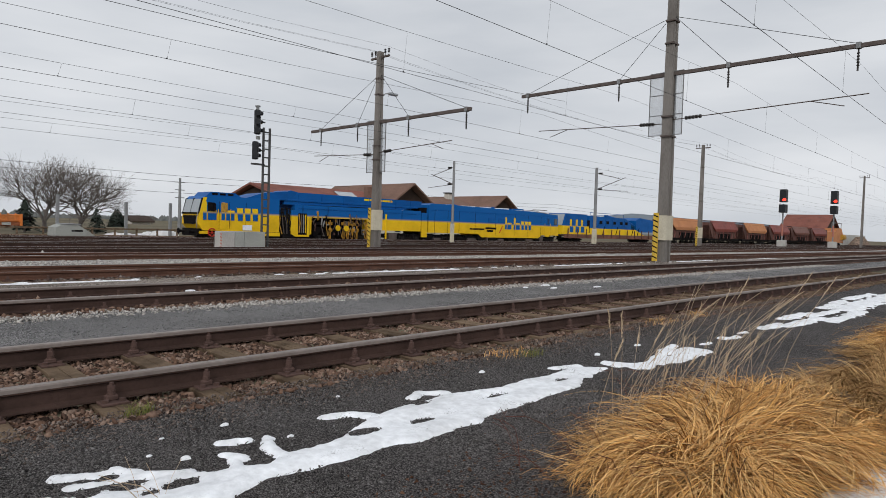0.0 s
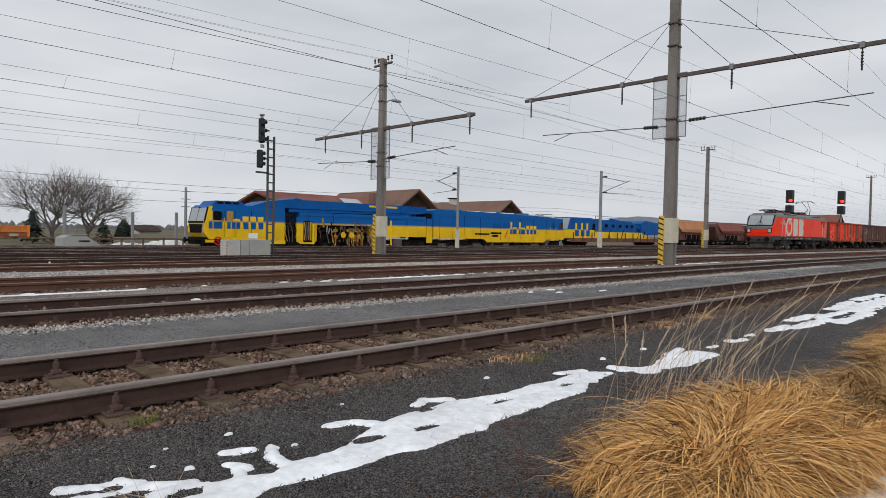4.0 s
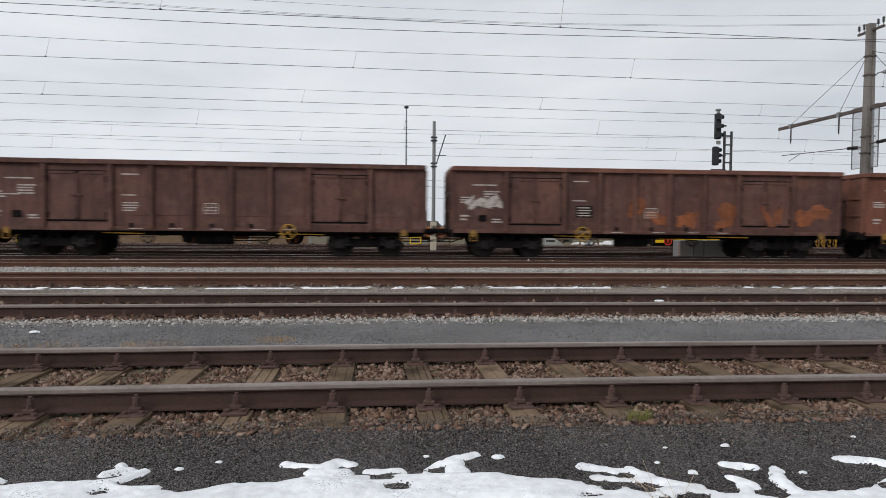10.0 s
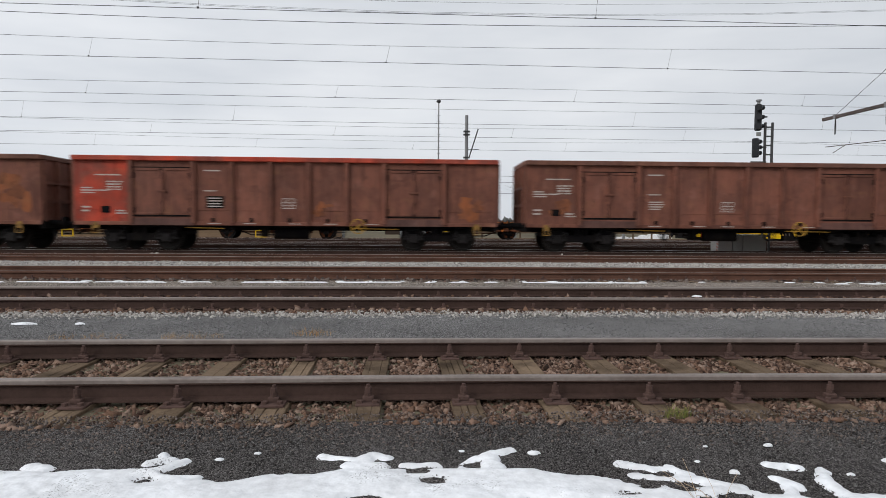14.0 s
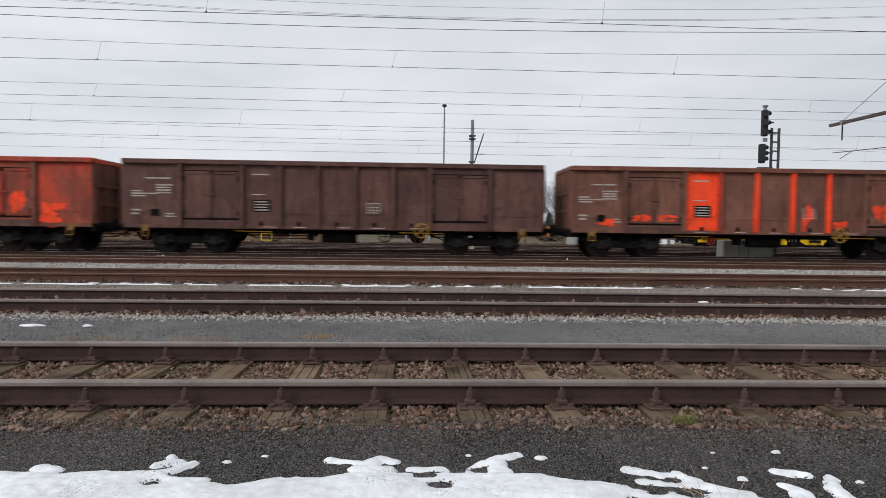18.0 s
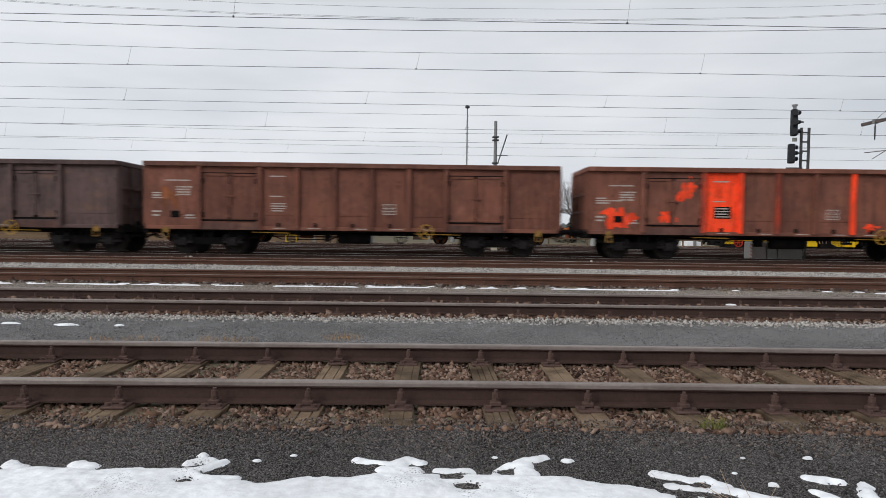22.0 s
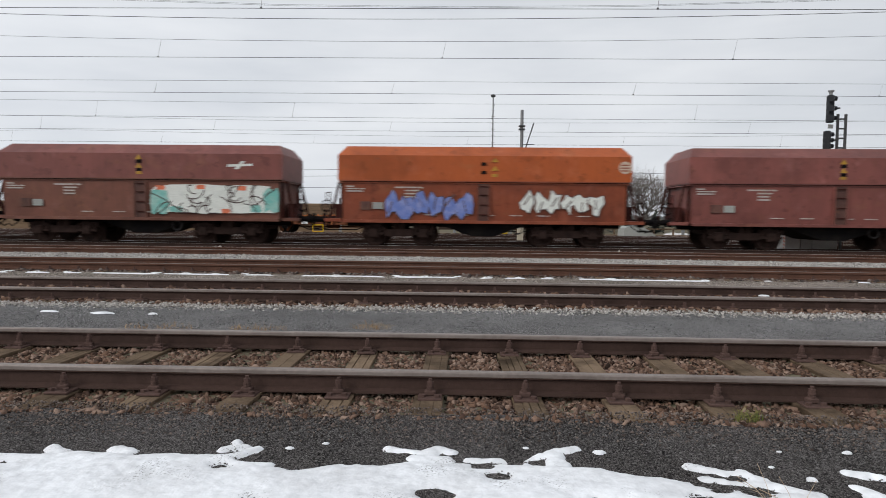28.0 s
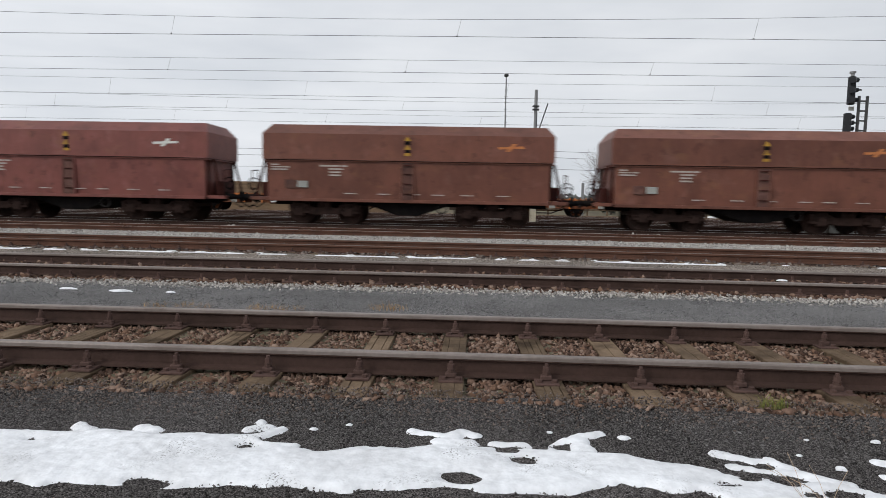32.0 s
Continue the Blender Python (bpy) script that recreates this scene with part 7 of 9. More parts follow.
for i in range(9):
    part("step", G().box(-0.16, 0.16, -0.015, 0.015, 7 + i * 0.6, 7.04 + i * 0.6), STEEL_GREY, lm)
up2 = thing("utility_pole", at(35.0, 82.0, -0.6), "slim lattice power pole with short arms", "pole")
part("shaft", G().cyl((0, 0, 0), (0, 0, 7.2), 0.25, 8, 0.15), STEEL_GREY, up2)
for z in (4.6, 5.6, 6.6):
    part("crossarm", G().box(-0.6, 0.6, -0.05, 0.05, z, z + 0.1), STEEL_GREY, up2)
feeder([(-60 + i * 6, 70 + i * 0.35, 6.6 + 0.02 * i - 0.5 * math.sin(math.pi * ((i * 6 % 60) / 60))) for i in range(34)], 0.02)
feeder([(-60 + i * 6, 70.5 + i * 0.35, 5.9 + 0.02 * i - 0.5 * math.sin(math.pi * ((i * 6 % 60) / 60))) for i in range(34)], 0.02)
feeder([(-60 + i * 6, 71 + i * 0.35, 4.6 + 0.02 * i - 0.5 * math.sin(math.pi * ((i * 6 % 60) / 60))) for i in range(34)], 0.02)

GRAVEL_HEAP = paint("pale_gravel_heap", (0.66, 0.66, 0.67), 0.9, dirt=(0.4, 0.39, 0.38), amount=0.8, big=1.2, fine=12, bump=0.4)


def dome_heap(x, y, rx, ry, h, seed):
    """A low rounded heap with an uneven foot."""
    r = random.Random(seed)
    k = [r.uniform(0.8, 1.15) for _ in range(12)]
    return G().rings([[(x + rx * q * k[i] * math.cos(6.283 * i / 12), y + ry * q * k[i] * math.sin(6.283 * i / 12), -0.62 + h * z) for i in range(12)] for q, z in ((1.0, 0.0), (0.85, 0.5), (0.5, 0.9), (0.15, 1.0))])


# ---- concrete ramp, fence, barrier and parked things beyond the tracks ----
rp = thing("grey_container", at(12.1, 46.5, -0.5), "grey wedge-shaped skip with dark lettering standing by the tracks", "container")
part("body", G().prism([(-0.6, 0), (-0.55, 0.95), (-0.2, 1.12), (0.75, 1.12), (2.3, 0.05), (2.3, 0)], -0.9, 0.9, "y"), CABINET, rp)
part("lid", G().box(-0.1, 0.9, -0.95, 0.95, 1.12, 1.2, 0.02), STEEL_GREY, rp)
bars(rp, [[0.12, 0.5]], -0.902, 0.8, 0.35, BLACK, 0.12)
fe = thing("wooden_fence", at(0, 48.5, -0.55), "low weathered two-rail wooden fence", "fence")
for z in (0.35, 0.85):
    part("rail", G().box(4, 24, -0.03, 0.03, z, z + 0.12, 0.01), WOOD_OLD, fe)
for i in range(14):
    part("post", G().box(4 + i * 1.5, 4.12 + i * 1.5, 0.03, 0.13, 0, 1.0, 0.01), WOOD_OLD, fe)
BOARD = paint("brown_barrier_board", (0.20, 0.135, 0.085), 0.85, dirt=(0.14, 0.095, 0.06), amount=0.6, big=1.5, fine=12, rand=0.15)
nb = thing("noise_barrier", at(0, 52, -0.6), "brown slatted timber noise barrier", "barrier")
part("backing", G().box(-40, -5.6, 0.0, 0.04, 0.0, 2.7), BOARD, nb)
for i in range(16):
    part("slat", G().box(-40, -5.6, -0.05, 0.05, 0.05 + i * 0.168, 0.2 + i * 0.168, 0.01), BOARD, nb)
g = G()
for k in range(9):
    d = dome_heap(16.6 + 0.62 * k, 51.6 + 0.5 * math.sin(k * 1.7), 0.9 + 0.25 * math.sin(k * 2.3), 0.7, 0.5 + 0.05 * k + 0.1 * math.sin(k * 1.3), k)
    g.add(d.v, d.f)
solid("gravel_heap", g, GRAVEL_HEAP, "low pale heap of gravel and old snow beyond the fence", "gravel heap", "", "stuff")

# ---- buildings ----
ROOF_BROWN = paint("brown_tile_roof", (0.17, 0.10, 0.075), 0.85, dirt=(0.11, 0.07, 0.055), amount=0.6, big=0.4, fine=4, bump=0.3, bump_scale=6)
ROOF_RED = paint("dark_red_tile_roof", (0.2, 0.075, 0.055), 0.85, dirt=(0.1, 0.04, 0.035), amount=0.6, big=0.4, fine=4, bump=0.3, bump_scale=6)
SHED_ROOF = paint("dull_grey_sheet_roof", (0.12, 0.12, 0.12), 0.8, amount=0.4, big=0.8)
TIMBER = paint("dark_timber_gable", (0.045, 0.03, 0.023), 0.85, amount=0.5, big=0.6)
RENDERED = paint("pale_render_wall", (0.5, 0.47, 0.42), 0.9, amount=0.4, big=0.3)


def gabled(name, x0, x1, y0, y1, eave, ridge, roof, wall, label, gable_x=True, over=0.8, base=-0.6):
    """A house with its ridge along x (or y), overhanging roof slabs and timbered gables."""
    h = thing(name, at(0, 0, base), label, "building", "buildings beyond the yard")
    cx, cy = (x0 + x1) / 2, (y0 + y1) / 2
    part("wall", G().box(x0, x1, y0, y1, 0, eave), wall, h)
    t = 0.25
    if gable_x:
        part("gable", G().prism([(y0, eave), (y1, eave), (cy, ridge - 0.2)], x0 + 0.02, x1 - 0.02, "x"), TIMBER, h)
        for s in (-1, 1):
            ye = y0 - over if s < 0 else y1 + over
            ze = eave - (ridge - eave) * over / (cy - y0)
            part("roof", G().prism([(cy, ridge), (ye, ze), (ye, ze + t), (cy, ridge + t)], x0 - over, x1 + over, "x"), roof, h)
    else:
        part("gable", G().prism([(x0, eave), (x1, eave), (cx, ridge - 0.2)], y0 + 0.02, y1 - 0.02, "y"), TIMBER, h)
        for s in (-1, 1):
            xe = x0 - over if s < 0 else x1 + over
            ze = eave - (ridge - eave) * over / (cx - x0)
            part("roof", G().prism([(cx, ridge), (xe, ze), (xe, ze + t), (cx, ridge + t)], y0 - over, y1 + over, "y"), roof, h)
    n = max(2, int((x1 - x0) / 4))
    for i in range(n):
        xx = x0 + (x1 - x0) * (i + 0.5) / n
        if eave > 2.4:
            w = part("window", G().box(xx - 0.5, xx + 0.5, y0 - 0.03, y0 + 0.05, 1.0, 2.2, 0.02), GLASS_DARK, h)
            part("sill", G().box(xx - 0.6, xx + 0.6, y0 - 0.12, y0, 0.9, 1.0, 0.01), CONCRETE_PALE, w)
    return h


gabled("station_shed", 40.5, 60, 67, 78, 5.0, 6.5, ROOF_RED, RENDERED, "long low building with a dark red roof")
b1 = gabled("goods_house", 55.3, 62.9, 64, 80, 4.9, 7.55, ROOF_BROWN, RENDERED, "goods house with a dark timber gable and brown roof", gable_x=False, over=1.2)
b2 = gabled("goods_house", 62, 82, 68, 80, 5.0, 6.6, ROOF_BROWN, RENDERED, "low wing with a brown tiled roof")
gabled("goods_house", 77.2, 84.6, 65, 80, 4.7, 7.1, ROOF_BROWN, RENDERED, "brown-roofed house with a dark timber gable", gable_x=False, over=1.0)
part("chimney", G().box(53.4, 54.2, 66, 66.8, 5.2, 7.0, 0.02), ROOF_BROWN, b1)
part("chimney", G().box(76.5, 77.5, 73, 74, 6.6, 7.6, 0.02), RENDERED, b2)
part("cap", G().box(76.3, 77.7, 72.8, 74.2, 7.6, 7.75, 0.02), BLACK, b2)
part("skylight", G().rings([[(49.6, 66.6, 5.22), (52.6, 66.6, 5.22), (52.6, 66.6, 5.3), (49.6, 66.6, 5.3)], [(51.0, 70.2, 6.2), (54.0, 70.2, 6.2), (54.0, 70.2, 6.3), (51.0, 70.2, 6.3)]]), GLASS_PALE, b1)
gabled("signal_house", 232, 248, 52.7, 65, 5.7, 9.9, ROOF_RED, TIMBER, "house with a rust-red roof beyond the hoppers", gable_x=False, over=1.0)
gabled("farm_house", 56.3, 60.4, 158, 165, 1.1, 2.2, TIMBER, RENDERED, "distant house with a dark roof and white wall")
gabled("farm_house", -3.0, 0.3, 80, 86, 2.2, 2.7, SHED_ROOF, TIMBER, "low dark shed with a flat grey roof")
gabled("farm_house", 1.3, 4.5, 88, 94, 1.3, 2.4, ROOF_RED, RENDERED, "small distant house with a red roof")
gabled("farm_house", 6.2, 9.5, 100, 108, 1.4, 2.5, TIMBER, RENDERED, "small distant house with a dark roof")

# ---- trees ----
BARK = paint("bare_bark", (0.15, 0.13, 0.118), 0.9, dirt=(0.08, 0.068, 0.06), amount=0.6, big=2, bump=0.4)
FROST = paint("frosty_twigs", (0.32, 0.3, 0.28), 0.9, amount=0.4, bump=0)
CONIFER = paint("dark_conifer_needles", (0.036, 0.045, 0.036), 0.9, amount=0.5, bump=0)


def bare_tree(x, y, h, seed, material, label, spread=0.55, base=-0.6, depth=7):
    r = random.Random(seed)
    t = thing("bare_tree", at(x, y, base), label, "tree", "leafless trees")
    trunk, crown = G(), G()

    def grow(p, d, length, rad, level):
        q = p + d * length
        (trunk if level < 2 else crown).cyl(p, q, max(rad, 0.008), 6 if level < 2 else 3, max(rad * 0.68, 0.006), False)
        if level >= depth:
            return
        n = (4, 3, 3, 3, 3, 2, 2)[min(level, 6)]
        for i in range(n):
            ax = Vector((r.gauss(0, 1), r.gauss(0, 1), r.gauss(0, 0.6)))
            nd = (d + ax.normalized() * r.uniform(spread * 0.6, spread * 1.45) + Vector((0, 0, 0.05))).normalized()
            s = r.uniform(0.6, 1.0)
            grow(p + d * length * s, nd, length * r.uniform(0.8, 1.04), rad * 0.62, level + 1)

    grow(Vector((0, 0, 0)), Vector((r.uniform(-0.05, 0.05), 0, 1)).normalized(), h * 0.14, h * 0.022, 0)
    part("trunk", trunk, material, t)
    part("crown", crown, material, t)
    return t


bare_tree(18.0, 75.0, 11.2, 3, BARK, "large leafless tree with a wide fine-twigged crown", spread=0.6, depth=7)
bare_tree(21.6, 76.0, 11.0, 5, BARK, "leafless tree with a wide rounded crown", spread=0.6, depth=7)
bare_tree(-8.6, 82.0, 5.0, 7, FROST, "pale frosted leafless tree", spread=0.5)
bare_tree(12.5, 95.0, 3.0, 9, BARK, "small distant leafless tree", depth=5)
bare_tree(63.5, 165.0, 4.0, 11, BARK, "distant leafless tree beside a house", depth=5)


def conifer(x, y, h, w, seed, label, base=-0.6):
    r = random.Random(seed)
    t = thing("conifer", at(x, y, base), label, "tree", "dark evergreens")
    part("trunk", G().cyl((0, 0, 0), (0, 0, h * 0.9), 0.12, 6, 0.03), BARK, t)
    g = G()
    for i in range(260):
        z = h * (0.08 + 0.9 * r.random())
        k = w * (1 - (z / h)) ** 0.8 * r.uniform(0.5, 1.1) + 0.05
        a = r.uniform(0, 6.28)
        px, py = k * math.cos(a), k * math.sin(a)
        s = 0.12 * h * r.uniform(0.5, 1.1)
        g.add([(px * 0.3, py * 0.3, z + s * 0.5), (px - py * 0.25, py + px * 0.25, z - s * 0.2), (px * 1.1, py * 1.1, z - s * 0.5), (px + py * 0.25, py - px * 0.25, z - s * 0.2)], [(0, 1, 2), (0, 2, 3)])
    part("crown", g, CONIFER, t)
    return t


conifer(-10.0, 84, 4.3, 1.4, 1, "dark conifer behind the barrier")
conifer(22.0, 72, 2.8, 1.0, 2, "small dark conifer beside a bare tree")
conifer(15.8, 73, 3.4, 1.5, 3, "dark evergreen bush under a bare tree")
for i in range(5):
    conifer(36.2 + i * 0.6, 110 + i, 2.7 + 0.5 * (i in (1, 2, 3)), 1.3, 10 + i, "dark distant conifer in a clump")
r = random.Random(77)
g = G()
for i in range(900):
    x = -120 + r.random() * 560
    y = 300 + r.random() * 60 + max(0, x) * 0.2
    h = 1.4 + 2.4 * r.random() * (0.5 + 0.5 * math.sin(x * 0.03) ** 2)
    w = r.uniform(1.5, 4.0)
    n = 7
    v = [(x + w * math.cos(6.28 * k / n) * r.uniform(0.7, 1.2), y + w * math.sin(6.28 * k / n), -0.8) for k in range(n)] + [(x + 0.6 * w * math.cos(6.28 * k / n) * r.uniform(0.5, 1.2), y + 0.6 * w * math.sin(6.28 * k / n), -0.8 + h * r.uniform(0.6, 1.0)) for k in range(n)] + [(x, y, h)]
    g.add(v, [(k, (k + 1) % n, n + (k + 1) % n, n + k) for k in range(n)] + [(n + k, n + (k + 1) % n, 2 * n) for k in range(n)])
solid("woods", g, paint("hazy_winter_woods", (0.12, 0.125, 0.12), 0.95, dirt=(0.08, 0.085, 0.085), amount=0.6, big=0.1, fine=0.8, bump=0), "low line of distant grey winter woods", "woods", "", "stuff")
HILL = paint("blue_grey_hill", (0.16, 0.19, 0.22), 0.95, dirt=(0.11, 0.13, 0.15), amount=0.5, big=0.003, fine=0.05, bump=0)
hx = [1200 + i * 100 for i in range(34)]
sheet("hill", hx, [900, 1000, 1150, 1400], lambda x, y: -5 + max(0, min(1, (y - 900) / 300)) * min(1, (x - 1200) / 1500) * (95 + 10 * noise.noise(Vector((x * 0.002, y * 0.003, 0)))), HILL, "low blue-grey hills on the horizon", "hills")
WALLC = thing("concrete_retaining_wall", at(232, 47, -0.6), "low pale concrete wall with a heap of dark gravel", "wall")
part("wall", G().box(-12, 30, -0.4, 0.4, 0, 3.6, 0.05), CONCRETE_PALE, WALLC)
part("gravel_heap", G().rings([[(2 + 9 * math.cos(a), -4 + 3 * math.sin(a), 0) for a in [6.28 * k / 12 for k in range(12)]], [(2 + 3 * math.cos(a), -4 + math.sin(a), 3.0) for a in [6.28 * k / 12 for k in range(12)]]]), BED_FAR, WALLC)


# ---- near ground: ballast stones, snow, dry grass ----
def stones(name, n, x0, x1, y0, y1, zfun, smin, smax, material, label, seed, flat=0.7, dens=None):
    """Loose crushed stones: many small, irregular, angular lumps in one mesh."""
    r = np.random.RandomState(seed)
    base = np.array([(-1, -1, -1), (1, -1, -1), (1, 1, -1), (-1, 1, -1), (-0.7, -0.7, 1), (0.7, -0.7, 1), (0.7, 0.7, 1), (-0.7, 0.7, 1)], float)
    faces0 = np.array([(0, 3, 2, 1), (4, 5, 6, 7), (0, 1, 5, 4), (1, 2, 6, 5), (2, 3, 7, 6), (3, 0, 4, 7)])
    xs, ys = r.uniform(x0, x1, n), r.uniform(y0, y1, n)
    if dens is not None:
        keep = np.array([dens(a, b) for a, b in zip(xs, ys)]) > r.uniform(0, 1, n)
        xs, ys = xs[keep], ys[keep]
        n = len(xs)
    zs = np.array([zfun(a, b) for a, b in zip(xs, ys)])
    size = smin + (smax - smin) * r.uniform(0, 1, n) ** 2.2
    v = base[None] * (1 + r.uniform(-0.65, 0.5, (n, 8, 3)))
    v = v * 0.5 * size[:, None, None] * np.stack([r.uniform(0.9, 1.5, n), r.uniform(0.65, 1.05, n), flat * r.uniform(0.75, 1.2, n)], 1)[:, None, :]
    # each stone is tumbled its own way
    q = r.normal(0, 1, (n, 4)) + np.array([2.0, 0, 0, 0])
    q /= np.linalg.norm(q, axis=1)[:, None]
    w, qx, qy, qz = q.T
    rot = np.stack([1 - 2 * (qy * qy + qz * qz), 2 * (qx * qy - qz * w), 2 * (qx * qz + qy * w), 2 * (qx * qy + qz * w), 1 - 2 * (qx * qx + qz * qz), 2 * (qy * qz - qx * w), 2 * (qx * qz - qy * w), 2 * (qy * qz + qx * w), 1 - 2 * (qx * qx + qy * qy)], 1).reshape(n, 3, 3)
    v = np.einsum("nij,nkj->nki", rot, v) + np.stack([xs, ys - np.array([bend(a) for a in xs]), zs], 1)[:, None, :]
    f = faces0[None] + 8 * np.arange(n)[:, None, None]
    me = bpy.data.meshes.new(name)
    me.vertices.add(n * 8)
    me.vertices.foreach_set("co", v.ravel())
    me.loops.add(n * 24)
    me.loops.foreach_set("vertex_index", f.ravel().astype(np.int32))
    me.polygons.add(n * 6)
    me.polygons.foreach_set("loop_start", np.arange(n * 6, dtype=np.int32) * 4)
    me.update(calc_edges=True)
    me.materials.append(material)
    ob = new(name, me)
    return tagged(ob, label, "gravel", "", "stuff")


def stone_mat(name, cols, rough=0.9):
    """Stone whose shade differs from lump to lump."""
    m = bpy.data.materials.new(name)
    m.use_nodes = True
    n, l = m.node_tree.nodes, m.node_tree.links
    b = n["Principled BSDF"]
    geo = n.new("ShaderNodeNewGeometry")
    ramp = n.new("ShaderNodeValToRGB")
    el = ramp.color_ramp.elements
    while len(el) < len(cols):
        el.new(0.5)
    for i, c in enumerate(cols):
        el[i].position, el[i].color = i / (len(cols) - 1), (*c, 1)
    l.new(geo.outputs["Random Per Island"], ramp.inputs[0])
    no = n.new("ShaderNodeTexNoise")
    no.inputs["Scale"].default_value = 70
    co = n.new("ShaderNodeTexCoord")
    l.new(co.outputs["Object"], no.inputs["Vector"])
    hs = n.new("ShaderNodeHueSaturation")
    mm = n.new("ShaderNodeMath")
    mm.operation = "MULTIPLY_ADD"
    mm.inputs[1].default_value, mm.inputs[2].default_value = 0.9, 0.55
    l.new(no.outputs[0], mm.inputs[0])
    l.new(mm.outputs[0], hs.inputs["Value"])
    l.new(ramp.outputs[0], hs.inputs["Color"])
    l.new(hs.outputs[0], b.inputs["Base Color"])
    b.inputs["Roughness"].default_value = rough
    b.inputs["Specular IOR Level"].default_value = 0.06
    return m


LUMPS_BROWN = stone_mat("brown_crushed_stone", [(0.020, 0.013, 0.010), (0.146, 0.092, 0.069), (0.206, 0.134, 0.100), (0.280, 0.200, 0.157), (0.041, 0.025, 0.020), (0.172, 0.103, 0.071), (0.083, 0.051, 0.039)])
LUMPS_RUST = stone_mat("rusty_crushed_stone", [(0.034, 0.028, 0.026), (0.105, 0.084, 0.075), (0.150, 0.120, 0.105), (0.205, 0.172, 0.153)])
LUMPS_PALE = stone_mat("pale_crushed_stone", [(0.125, 0.115, 0.107), (0.375, 0.353, 0.329), (0.500, 0.477, 0.445), (0.250, 0.229, 0.210), (0.425, 0.397, 0.366)])
LUMPS_GREY = stone_mat("grey_grit", [(0.023, 0.021, 0.021), (0.091, 0.086, 0.083), (0.152, 0.145, 0.140), (0.051, 0.046, 0.043), (0.213, 0.205, 0.200)])
LUMPS_PATH = stone_mat("pale_grey_grit", [(0.091, 0.090, 0.089), (0.173, 0.170, 0.171), (0.254, 0.250, 0.251), (0.122, 0.119, 0.119)])


def bed_a(x, y):
    d = abs(y - 5.23)
    if y < 3.9:
        return -0.012
    return -0.068 - max(0, d - 1.15) * 0.02 + 0.015 * noise.noise(Vector((x * 1.7, y * 2.3, 5)))


def dens_a(x, y):
    edge = 3.88 + 0.16 * noise.noise(Vector((x * 0.9, 0, 3))) + 0.08 * noise.noise(Vector((x * 3.1, 0, 8)))
    k = 1.0 if edge < y < 6.6 else 0.05 + 0.55 * max(0.0, min(1.0, (y - edge + 0.3) / 0.3)) ** 1.5
    u = ((x - 0.067) / SPACING + 0.5) % 1.0 - 0.5
    if abs(u) * SPACING < 0.12 and 4.05 < y < 6.55:
        k *= 0.03
    return k * (1.0 if x < 9 else max(0.25, 1 - (x - 9) / 16))


stones("ballast", 115000, -7.5, 24, 3.85, 6.75, bed_a, 0.017, 0.056, LUMPS_BROWN, "brown crushed ballast stones round the sleepers", 1, 0.5, dens_a)
stones("grit", 46000, -5.2, 9, 2.2, 3.9, lambda x, y: -0.012, 0.004, 0.013, LUMPS_GREY, "dark fine grit on the path", 2, 0.7, lambda x, y: 1.0 if x < 5 else 0.5)
stones("grit", 34000, -6, 14, 3.4, 4.1, lambda x, y: -0.01, 0.005, 0.016, LUMPS_RUST, "brown grit spilling from the ballast onto the path", 12, 0.7, lambda x, y: max(0.0, min(1.0, (y - 3.35 + 0.2 * noise.noise(Vector((x * 1.1, 0, 12)))) / 0.5)) ** 1.4)
stones("grit", 22000, -9, 18, 6.5, 8.3, lambda x, y: -0.008, 0.006, 0.018, LUMPS_PATH, "grey fine grit between the sidings", 3, 0.6)
stones("ballast", 30000, -12, 34, 8.05, 8.75, lambda x, y: -0.008 + 0.012 * noise.noise(Vector((x, y * 2, 0))), 0.014, 0.04, LUMPS_PALE, "pale fresh ballast along the second siding", 4, 0.7, lambda x, y: max(0.12, 1 - abs(y - 8.42) / 0.3))
stones("ballast", 11000, -12, 26, 8.7, 11.3, lambda x, y: -0.035, 0.03, 0.08, LUMPS_BROWN, "brown ballast stones of the second siding", 5, 0.7)
stones("ballast", 10000, -16, 34, 12.9, 15.9, lambda x, y: -0.04, 0.03, 0.09, LUMPS_RUST, "brown ballast stones of the third track", 6, 0.7)
stones("ballast", 30000, -22, 50, 16.1, 18.55, lambda x, y: 0.02 + 0.02 * noise.noise(Vector((x * 0.7, y, 2))), 0.02, 0.055, LUMPS_PALE, "pale fresh ballast shoulder between tracks", 7, 0.7)
stones("ballast", 1500, -24, 40, 20.9, 22.6, lambda x, y: -0.0, 0.05, 0.12, LUMPS_PALE, "scattered pale ballast by the main line", 8, 0.75, lambda x, y: max(0, noise.noise(Vector((x * 0.3, 0, 4))) * 2))


# ---- snow: a melting bank with ragged edges and holes ----
def fbm(x, y, k, seed):
    return noise.noise(Vector((x * k, y * k, seed))) + 0.5 * noise.noise(Vector((x * k * 2.1, y * k * 2.1, seed + 3))) + 0.25 * noise.noise(Vector((x * k * 4.3, y * k * 4.3, seed + 7)))


